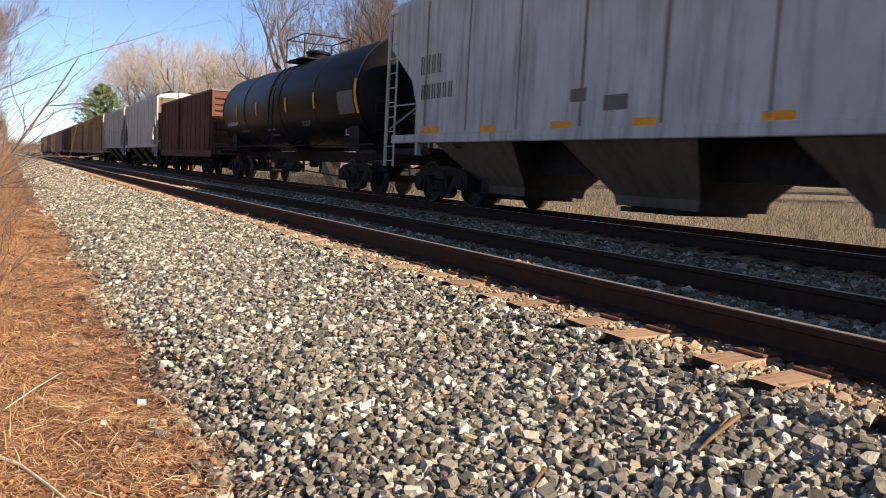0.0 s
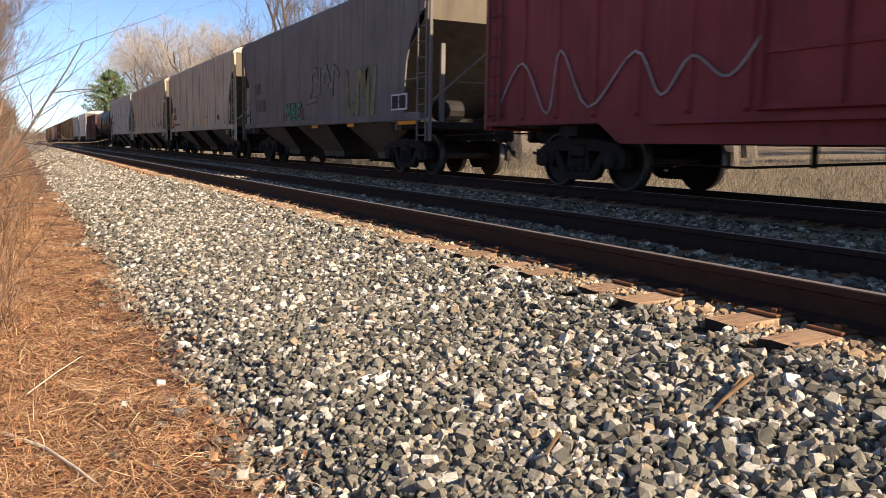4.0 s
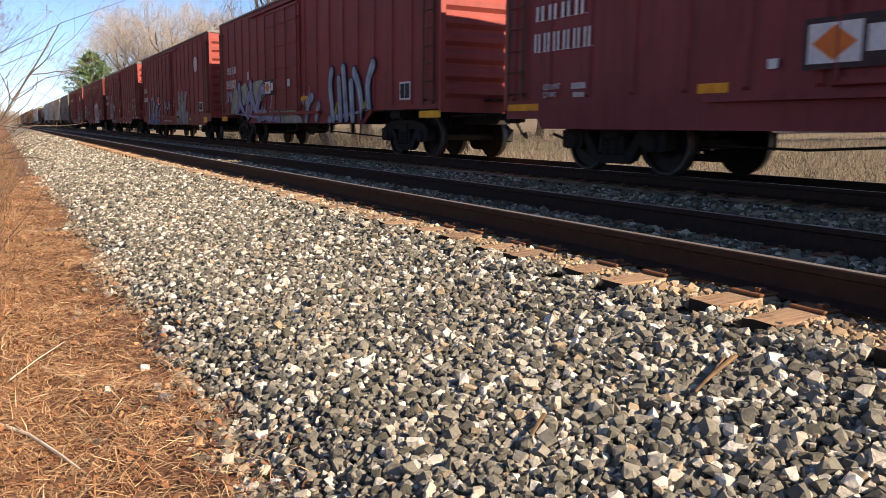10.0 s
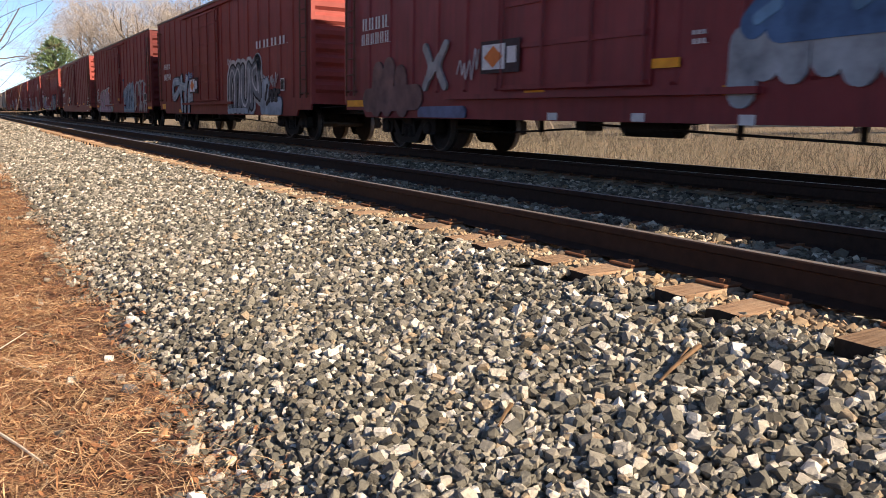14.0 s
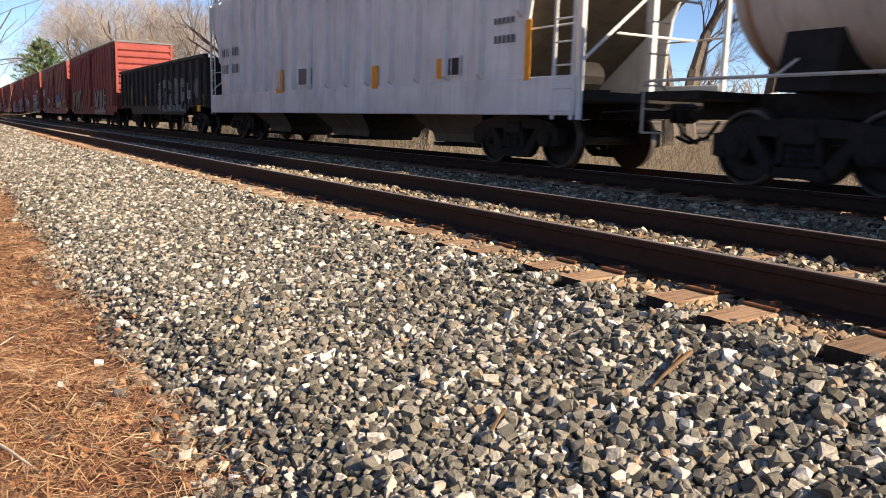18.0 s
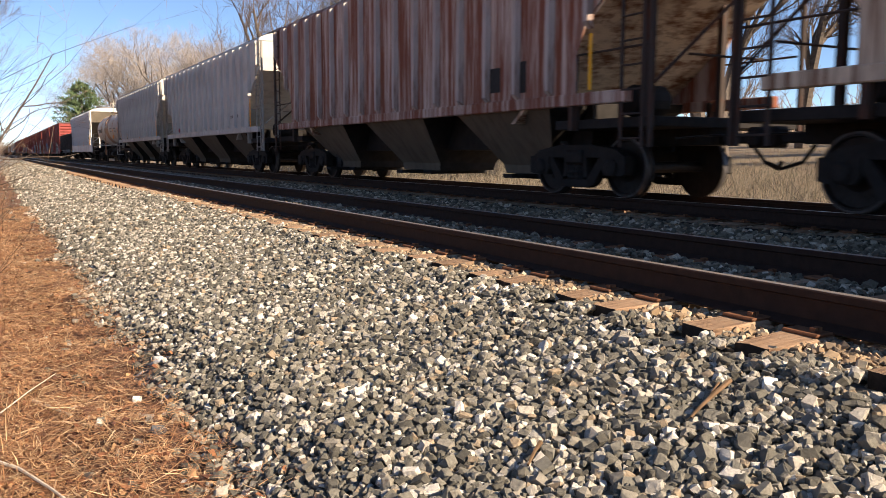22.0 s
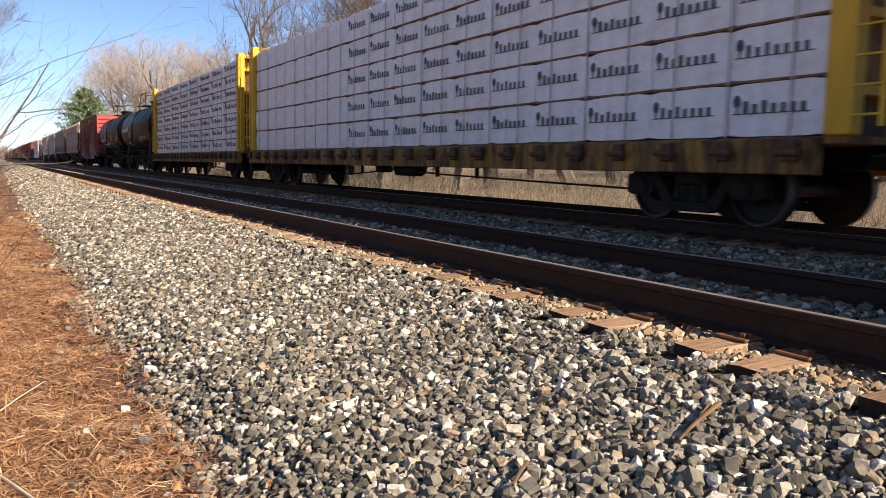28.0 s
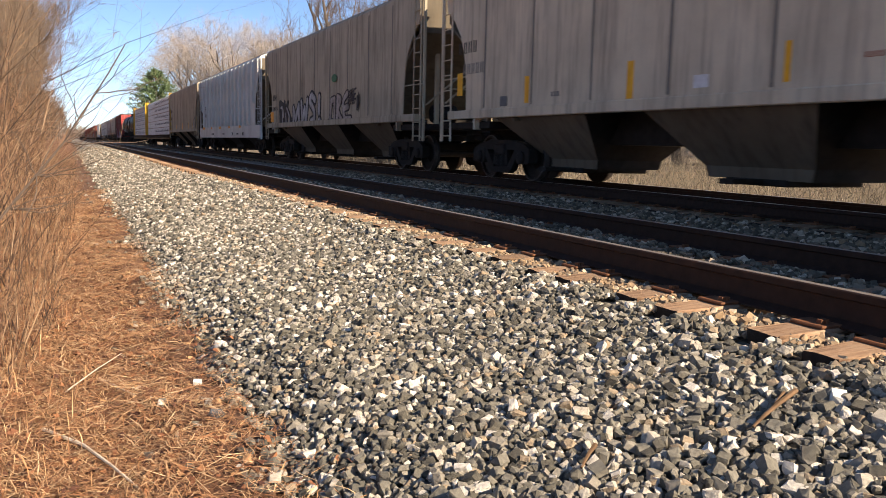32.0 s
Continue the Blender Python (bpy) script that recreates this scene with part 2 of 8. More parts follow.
def _chamfered(x0, x1, z0, z1, c):
    return [(x0 + c, z0), (x1 - c, z0), (x1, z0 + c), (x1, z1 - c), (x1 - c, z1), (x0 + c, z1), (x0, z1 - c), (x0, z0 + c)]


def part(name, mesh, material, parent=None, label="", smooth=False, at=None):
    """Links a Mesh, or mesh data that several parts share, as one object."""
    data = mesh.data(name, material, smooth) if isinstance(mesh, Mesh) else mesh
    ob = new(name, data)
    ob.parent = parent
    if at is not None:
        ob.matrix_basis = at
    if label:
        ob["label"] = label
    return ob


SHARED = {}


def shared(key, make, material, smooth=False):
    if key not in SHARED:
        SHARED[key] = make().data(key.split("|")[0], material, smooth)
    return SHARED[key]


def cloud(name, verts, faces_per, count, tris, material):
    """A mesh of many small alike pieces from arrays: verts (count * n, 3), tris (count * k, 3)."""
    me = bpy.data.meshes.new(name)
    me.vertices.add(len(verts))
    me.vertices.foreach_set("co", np.ascontiguousarray(verts, dtype=np.float32).ravel())
    nf, k = tris.shape
    me.loops.add(nf * k)
    me.loops.foreach_set("vertex_index", np.ascontiguousarray(tris, dtype=np.int32).ravel())
    me.polygons.add(nf)
    me.polygons.foreach_set("loop_start", np.arange(0, nf * k, k, dtype=np.int32))
    me.polygons.foreach_set("loop_total", np.full(nf, k, dtype=np.int32))
    me.materials.append(material)
    me.update(calc_edges=True)
    me.polygons.foreach_set("use_smooth", [False] * nf)
    return new(name, me)


# ---- ground ----
def bed(x):
    """Height of the ballast across the line."""
    return float(np.interp(x, (-0.4, 0.40, 0.80, 1.3, RAIL_A - 0.62, RAIL_B + 0.5, (RAIL_B + RAIL_C) / 2, RAIL_C - 0.5, RAIL_D + 0.7, RAIL_D + 2.4),
                           (-1.60, -1.25, -0.93, -0.68, -0.262, -0.252, -0.33, -0.252, -0.28, -1.05)))


def earth(x, y):
    z = float(np.interp(x, (-220, -60, -12, -3, 0.2, 0.85, 2.0, 12, 16, 30, 60, 220), (12.0, 2.5, -0.4, -0.85, -0.96, -0.88, -1.3, -1.3, -1.15, -0.6, 1.2, 11.0)))
    z += min(12.0, max(0.0, y - 930) * 0.05)
    toe = max(0.0, 1 - abs(x - 0.6) / 0.9)
    return z + 0.12 * noise.noise((x * 0.35, y * 0.35, 3.1)) * min(1, abs(x - 0.6)) + 0.03 * noise.noise((x * 2.1, y * 2.1, 0.4)) + toe * (0.09 * noise.noise((x * 0.9, y * 0.9, 7.7)) + 0.05 * noise.noise((x * 3.3, y * 3.3, 1.9)))


def spread(lo, hi, fine_lo, fine_hi, step, grow):
    out, d = [], step
    x = fine_lo
    while x < fine_hi:
        out.append(x)
        x += step
    while x < hi:
        out.append(x)
        d *= grow
        x += d
    out.append(hi)
    x, d = fine_lo, step
    while x > lo:
        d *= grow
        x -= d
        out.append(max(x, lo))
    return sorted(set(out))


def sheet(name, xs, ys, height, material):
    nx, ny = len(xs), len(ys)
    v = np.array([(x, y, height(x, y)) for y in ys for x in xs])
    i = np.arange(nx * ny).reshape(ny, nx)
    f = np.stack([i[:-1, :-1], i[:-1, 1:], i[1:, 1:], i[1:, :-1]], -1).reshape(-1, 4)
    ob = cloud(name, v, 4, 0, f, material)
    ob.data.polygons.foreach_set("use_smooth", [True] * len(ob.data.polygons))
    return ob


def ground_material():
    m, nt, b = shader("dry_ground")
    co = coords(nt)
    n1 = node(nt, "ShaderNodeTexNoise", Scale=0.6, Detail=7.0, Roughness=0.65)
    n2 = node(nt, "ShaderNodeTexNoise", Scale=24.0, Detail=7.0, Roughness=0.7)
    n3 = node(nt, "ShaderNodeTexNoise", Scale=0.04, Detail=4.0)
    for n in (n1, n2, n3):
        nt.links.new(co, n.inputs["Vector"])
    litter = ramp(nt, n2.outputs[0], ((0.30, (0.045, 0.020, 0.012)), (0.5, (0.19, 0.082, 0.040)), (0.70, (0.42, 0.225, 0.11)))).outputs[0]
    # bare reddish soil along the foot of the ballast
    soil = ramp(nt, n2.outputs[0], ((0.30, (0.040, 0.020, 0.014)), (0.5, (0.125, 0.060, 0.036)), (0.70, (0.26, 0.14, 0.085)))).outputs[0]
    straw = ramp(nt, n2.outputs[0], ((0.28, (0.075, 0.058, 0.036)), (0.7, (0.27, 0.21, 0.135)))).outputs[0]
    sep = nt.nodes.new("ShaderNodeSeparateXYZ")
    nt.links.new(co, sep.inputs[0])
    side = node(nt, "ShaderNodeMapRange", **{"From Min": 6.0, "From Max": 11.0})
    nt.links.new(sep.outputs[0], side.inputs[0])
    toe = node(nt, "ShaderNodeMath")
    toe.operation = "MULTIPLY_ADD"
    nt.links.new(n1.outputs[0], toe.inputs[0])
    toe.inputs[1].default_value = 1.1
    nt.links.new(sep.outputs[0], toe.inputs[2])
    litter = mix(nt, ramp(nt, toe.outputs[0], ((0.72, (0, 0, 0)), (1.0, (1, 1, 1)))).outputs[0], litter, soil)
    col = mix(nt, side.outputs[0], litter, straw)
    col = mix(nt, ramp(nt, n1.outputs[0], ((0.46, (0, 0, 0)), (0.66, (0.5,) * 3))).outputs[0], col, (0.21, 0.115, 0.058))
    nt.links.new(col, b.inputs["Base Color"])
    b.inputs["Roughness"].default_value = 0.95
    bump(nt, n2.outputs[0], b, 0.8, 0.03)
    return m


M_GROUND = ground_material()
ground = sheet("ground", spread(-1500, 1500, -5.0, 20.0, 0.25, 1.22), spread(-400, 3000, 0.0, 30.0, 0.3, 1.2), earth, M_GROUND)
tagged(ground, "brown leaf litter and dry straw on the ground beside the line", "ground", kind="structure")


def ballast_material():
    m, nt, b = shader("ballast_bed")
    co = coords(nt)
    v = node(nt, "ShaderNodeTexVoronoi", Scale=19.0)
    nt.links.new(co, v.inputs["Vector"])
    sep = nt.nodes.new("ShaderNodeSeparateColor")
    nt.links.new(v.outputs["Color"], sep.inputs[0])
    r = ramp(nt, sep.outputs[0], STONES)
    r.color_ramp.interpolation = "CONSTANT"
    # Shade between stones is painted in: colour darkens towards the cell edges.
    gap_shade = ramp(nt, v.outputs["Distance"], ((0.35, (1.15,) * 3), (0.8, (0.55,) * 3))).outputs[0]
    nt.links.new(mix(nt, 1.0, r.outputs[0], gap_shade, "MULTIPLY"), b.inputs["Base Color"])
    b.inputs["Roughness"].default_value = 0.92
    inv = nt.nodes.new("ShaderNodeInvert")
    nt.links.new(v.outputs["Distance"], inv.inputs["Color"])
    bump(nt, inv.outputs[0], b, 1.0, 0.03)
    return m


M_BED = ballast_material()
ballast = sheet("ballast_bed", [-0.4, 0.0, 0.40, 0.60, 0.80, 1.0, 1.3, 2.0, RAIL_A - 0.62, RAIL_A, RAIL_B + 0.5, (RAIL_B + RAIL_C) / 2, RAIL_C - 0.5, TRACK, RAIL_D + 0.7, RAIL_D + 1.5, RAIL_D + 2.4],
                spread(-120, 900, 0.0, 30.0, 0.5, 1.2), lambda x, y: bed(x) - 0.02 + (0.012 * noise.noise((x * 3, y * 3, 0)) if 0.4 < x < 3 else 0), M_BED)
tagged(ballast, "bed of grey crushed-stone ballast under two railway tracks", "ballast", kind="structure")

# ---- rails and ties ----
RAIL_SHAPE = [(-0.0745, -0.186), (0.0745, -0.186), (0.0745, -0.176), (0.012, -0.150), (0.009, -0.05), (0.036, -0.040), (0.036, -0.006), (0.030, -0.001),
              (-0.030, -0.001), (-0.036, -0.006), (-0.036, -0.040), (-0.009, -0.05), (-0.012, -0.150), (-0.0745, -0.176)]


def rail(x, label, z=0.0):
    thing = tagged(new("rail"), label, "rail", "rails of the two tracks", "structure")
    thing.location = (x, 0, z)
    part("rail_body", Mesh().prism_y(RAIL_SHAPE, -120, 900), M_RAIL, thing)
    part("rail_head", Mesh().box(-0.024, 0.024, -120, 900, -0.004, 0.001), M_RAIL_TOP, thing, "narrow strip polished by wheels")


for _x in (RAIL_A, RAIL_B):
    rail(_x, "rust-brown steel rail of the empty track", -0.011)
for _x in (RAIL_C, RAIL_D):
    rail(_x, "dark steel rail with a worn head under the train")

random.seed(11)


def tie_mesh(seed):
    rng = random.Random(seed)
    j = lambda a: rng.uniform(-a, a)
    m = Mesh()
    rings = []
    n = 9
    for i in range(n):
        x = -1.30 + 2.6 * i / (n - 1)
        e = 0.012 if i in (0, n - 1) else 0.0
        rings.append([(x + j(0.004), -0.112 + e + j(0.005), -0.17), (x + j(0.004), 0.112 - e + j(0.005), -0.17), (x + j(0.004), 0.112 - e + j(0.006), -0.012 + j(0.006)),
                      (x, 0.098 - e + j(0.004), 0.0 - e + j(0.004)), (x, 0.03 + j(0.02), j(0.005) - e), (x, -0.03 + j(0.02), j(0.005) - e), (x, -0.098 + e + j(0.004), -e + j(0.004)), (x + j(0.004), -0.112 + e + j(0.006), -0.012 + j(0.006))])
    return m.loft(rings)


def tie_data(k):
    me = tie_mesh(k).data("tie", M_TIE)
    me.materials.append(M_TIE_END)
    for p in list(me.polygons)[-2:]:
        p.material_index = 1
    return me


TIE_MESHES = [tie_data(k) for k in range(6)]
PLATE_MESH = Mesh().box(-0.18, 0.18, -0.10, 0.10, 0.001, 0.018, 0.005)
for _sx in (-0.13, -0.10, 0.10, 0.13):
    PLATE_MESH.box(_sx - 0.012, _sx + 0.012, -0.06, -0.03, 0.015, 0.040)
PLATE_MESH = PLATE_MESH.data("tie_plate", M_PLATE)


def track_ties(name, centre, first, spacings, label, shift=0.0):
    bedding = tagged(new(name), label, "railway ties", kind="structure")
    y, k = first, 0
    rng = random.Random(int(centre * 100))
    while y < 95:
        ob = part("tie", TIE_MESHES[rng.randrange(6)], None, bedding,
                  at=pose(centre + rng.uniform(-0.04, 0.04), y, TIE_TOP + rng.uniform(-0.012, 0.004), 0, rng.uniform(-0.3, 0.3), rng.uniform(-1.0, 1.0)))
        if y < 40:
            for x in (-0.7525, 0.7525):
                part("tie_plate", PLATE_MESH, None, ob, at=pose(centre + x + shift - ob.matrix_basis.translation.x, 0, 0.001))
        y += spacings[k % len(spacings)] + rng.uniform(-0.02, 0.02)
        k += 1
    for k in range(1, 19):
        part("tie", TIE_MESHES[k % 6], None, bedding, at=pose(centre, first - 0.53 * k, TIE_TOP - 0.004))


NEAR_SPACING = (0.64, 0.40, 0.64, 0.375, 0.65, 0.43, 0.645, 0.385, 0.62, 0.46, 0.60, 0.42, 0.70, 0.45)
track_ties("near_track_ties", (RAIL_A + RAIL_B) / 2 + 0.075, 0.84, NEAR_SPACING, "weathered brown wooden ties of the empty track", -0.075)
track_ties("far_track_ties", TRACK, 0.2, (0.5,), "dark wooden ties under the passing train")


M_PALESTONE = plain("pale_stone", (0.74, 0.72, 0.66), 0.85, 0, 25, 0.15, 0.4, 0.01)
M_DARKSTONE = plain("dark_stone", (0.12, 0.12, 0.125), 0.85, 0, 25, 0.2, 0.4, 0.01)


# ---- ballast stones ----
def stone_shapes():
    """A few angular lumps of about unit size: hulls of random corners."""
    rng = np.random.default_rng(5)
    out = []
    for _ in range(28):
        stretch = (1.0, rng.uniform(0.66, 0.98), rng.uniform(0.5, 0.8))
        bm = bmesh.new()
        # the corners of a broken block, some knocked in, and a few points bulging from its faces
        for c in [(i, j, k) for i in (-1, 1) for j in (-1, 1) for k in (-1, 1)]:
            bm.verts.new(tuple(np.array(c) * rng.uniform(0.24, 0.44, 3) * stretch))
        for p in rng.normal(0, 1, (5, 3)):
            bm.verts.new(tuple(p / np.linalg.norm(p) * rng.uniform(0.46, 0.56) * stretch))
        bmesh.ops.convex_hull(bm, input=bm.verts)
        bmesh.ops.delete(bm, geom=[v for v in bm.verts if not v.link_faces], context="VERTS")
        bmesh.ops.triangulate(bm, faces=bm.faces)
        bm.verts.index_update()
        out.append((np.array([tuple(v.co) for v in bm.verts]), np.array([[v.index for v in f.verts] for f in bm.faces])))
        bm.free()
    return out


SHAPES = stone_shapes()


def turns(rng, n):
    q = rng.normal(size=(n, 4))
    q /= np.linalg.norm(q, axis=1)[:, None]
    w, x, y, z = q.T
    return np.stack([1 - 2 * (y * y + z * z), 2 * (x * y - z * w), 2 * (x * z + y * w), 2 * (x * y + z * w), 1 - 2 * (x * x + z * z), 2 * (y * z - x * w),
                     2 * (x * z - y * w), 2 * (y * z + x * w), 1 - 2 * (x * x + y * y)], 1).reshape(n, 3, 3)


def stones(name, x0, x1, y0, y1, step, size, material, label, seed, keep=None, lift=0.0):
    rng = np.random.default_rng(seed)
    gx, gy = np.meshgrid(np.arange(x0, x1, step), np.arange(y0, y1, step))
    p = np.stack([gx.ravel(), gy.ravel()], 1) + rng.uniform(-0.5, 0.5, (gx.size, 2)) * step
    if keep is not None:
        p = p[keep(p, rng)]
    n = len(p)
    s = size * np.exp(rng.normal(0, 0.28, n)).clip(0.55, 1.8)
    z = np.interp(p[:, 0], np.linspace(-0.5, 14, 300), [bed(x) for x in np.linspace(-0.5, 14, 300)]) + rng.uniform(-0.2, 0.22, n) * s + lift
    for i in np.where(p[:, 0] < 1.25)[0]:
        z[i] = max(z[i], earth(p[i, 0], p[i, 1]) + 0.1 * s[i])
    pick = rng.integers(0, len(SHAPES), n)
    rot, flat = turns(rng, n), rng.uniform(0.7, 1.0, n)
    at = np.concatenate([p, z[:, None]], 1)
    vs, ts, k = [], [], 0
    for q, (base, tri) in enumerate(SHAPES):
        who = np.where(pick == q)[0]
        v = np.einsum("nij,kj->nki", rot[who], base) * s[who][:, None, None]
        v[:, :, 2] *= flat[who][:, None]
        v += at[who][:, None, :]
        vs.append(v.reshape(-1, 3))
        ts.append((tri[None] + k + len(base) * np.arange(len(who))[:, None, None]).reshape(-1, 3))
        k += len(base) * len(who)
    ob = cloud(name, np.concatenate(vs), 3, n, np.concatenate(ts), material)
    return tagged(ob, label, "ballast stones", kind="stuff")


def off_ties(first, spacings):
    ys, y, k = [], first, 0
    while y < 60:
        ys.append(y)
        y += spacings[k % len(spacings)]
        k += 1
    ys = np.array(ys)
    return lambda p, rng: np.min(np.abs(p[:, 1][:, None] - ys[None]), 1) > 0.088


NEAR_BOX = (1.65, 2.22, 2.05, 2.60)


def shoulder(p, rng):
    inside = (p[:, 0] > NEAR_BOX[0]) & (p[:, 0] < NEAR_BOX[1]) & (p[:, 1] > NEAR_BOX[2]) & (p[:, 1] < NEAR_BOX[3])
    edge = 0.80 + 0.08 * np.sin(p[:, 1] * 1.3) + 0.06 * np.sin(p[:, 1] * 3.1 + 1) + 0.05 * np.sin(p[:, 1] * 7.3 + 2) + 0.03 * np.sin(p[:, 1] * 17 + p[:, 0] * 9)
    thin = rng.random(len(p)) < np.clip((p[:, 0] - edge) * 3.2 + 0.10, 0.012, 1)
    return ~inside & thin


stones("ballast_stones", 0.25, RAIL_A - 0.62, 0.6, 13.0, 0.030, 0.050, M_STONE, "loose angular grey and white ballast stones", 1, shoulder)
stones("ballast_stones", 0.25, RAIL_A - 0.62, 13.0, 42.0, 0.048, 0.066, M_STONE, "loose angular grey and white ballast stones", 2, shoulder)
stones("ballast_stones", 0.35, RAIL_A - 0.40, 42.0, 95.0, 0.095, 0.11, M_STONE, "loose ballast stones far along the line", 7, shoulder)
stones("ballast_stones", RAIL_A - 0.64, RAIL_A - 0.38, 0.6, 22.0, 0.031, 0.045, M_STONE, "grey stones round the tie ends", 8, off_ties(0.84, NEAR_SPACING), 0.02)
stones("ballast_stones", RAIL_A - 0.40, RAIL_A - 0.06, 0.6, 22.0, 0.029, 0.042, M_STONE_BROWN, "rust-dusted stones between the tie ends", 3, off_ties(0.84, NEAR_SPACING), 0.03)
stones("ballast_stones", RAIL_A + 0.08, RAIL_B - 0.06, 0.6, 26.0, 0.048, 0.058, M_STONE_GRIMY, "stones between the rails of the empty track", 4, off_ties(0.84, NEAR_SPACING), 0.055)
stones("ballast_stones", 0.35, RAIL_A - 0.62, -9.0, 0.6, 0.052, 0.064, M_STONE, "loose grey ballast stones farther back along the line", 12, shoulder)
stones("ballast_stones", RAIL_A - 0.62, RAIL_C - 0.06, -9.0, 0.6, 0.085, 0.075, M_STONE, "grey stones between the tracks farther back", 13)
stones("ballast_stones", RAIL_B + 0.08, RAIL_C - 0.06, 1.0, 30.0, 0.054, 0.064, M_STONE_GRIMY, "stones between the two tracks", 5)
stones("ballast_stones", RAIL_C + 0.08, RAIL_D + 1.5, 2.0, 30.0, 0.11, 0.085, M_STONE_GRIMY, "stones under and beyond the train", 6)

# single stones nearest to where one stands
_rng = np.random.default_rng(9)
_meshes = []
for _v, _t in SHAPES:
    _me = bpy.data.meshes.new("stone")
    _me.from_pydata(_v.tolist(), [], _t.tolist())
    _me.materials.append(M_STONE_PIECE)
    _meshes.append(_me)
_k = 0
for _gy in np.arange(NEAR_BOX[2], NEAR_BOX[3], 0.033):
    for _gx in np.arange(NEAR_BOX[0], NEAR_BOX[1], 0.033):
        _x, _y = _gx + _rng.uniform(-0.02, 0.02), _gy + _rng.uniform(-0.02, 0.02)
        _s = 0.051 * float(np.clip(np.exp(_rng.normal(0, 0.28)), 0.6, 1.7))
        _m = Matrix.Translation((_x, _y, bed(_x) + _rng.uniform(-0.2, 0.22) * _s)) @ Euler(_rng.uniform(0, 6.28, 3)).to_matrix().to_4x4() @ Matrix.Scale(_s, 4)
        part("stone", _meshes[_rng.integers(28)], None, ballast, at=_m)
        _k += 1

# a few pale or dark stones that stand out
for _x, _y, _r, _c in ((0.731, 3.166, 0.105, 1), (0.93, 3.20, 0.06, 1), (0.966, 6.023, 0.095, 1), (0.70, 4.47, 0.10, 0), (2.70, 2.86, 0.075, 1), (2.72, 2.19, 0.085, 1), (1.30, 2.86, 0.075, 1), (0.72, 5.35, 0.07, 1)):
    _ob = part("loose_stone", _meshes[int(_x * 100) % 28].copy(), None, None, at=Matrix.Translation((_x, _y, max(bed(_x), earth(_x, _y)) + 0.012)) @ Euler((0.3, 0.2, _x * 9)).to_matrix().to_4x4() @ Matrix.Scale(_r, 4))
    _ob.data.materials[0] = M_PALESTONE if _c else M_DARKSTONE
    tagged(_ob, "pale angular stone lying proud of the ballast" if _c else "dark stone lying in brown straw", "stone")


# ---- the train ----
def wheelset_mesh():
    m = Mesh()
    for s in (-1, 1):
        g = 0.7175 * s
        prof = [(g - 0.028 * s, 0.06), (g - 0.028 * s, 0.483), (g, 0.483), (g + 0.02 * s, 0.458), (g + 0.115 * s, 0.452), (g + 0.118 * s, 0.425), (g + 0.119 * s, 0.40),
                (g + 0.075 * s, 0.385), (g + 0.06 * s, 0.22), (g + 0.085 * s, 0.15), (g + 0.12 * s, 0.13), (g + 0.12 * s, 0.08), (g + 0.33 * s, 0.08)]
        m.lathe_x(prof, 28)
        for k in range(3):
            a = k * math.tau / 3
            m.lathe_x([(g + 0.33 * s, 0.018), (g + 0.352 * s, 0.018)], 6, 0.05 * math.cos(a), 0.05 * math.sin(a))
    m.lathe_x([(-0.7, 0.085), (0.7, 0.085)], 12)
    return m


def wheelset_data():
    me = wheelset_mesh().data("wheelset", M_WHEEL)
    me.materials.append(M_TREAD)
    for p in me.polygons:
        c = p.center
        if 0.41 < math.hypot(c.y, c.z) < 0.457 and abs(c.x) > 0.75:
            p.material_index = 1
    return me


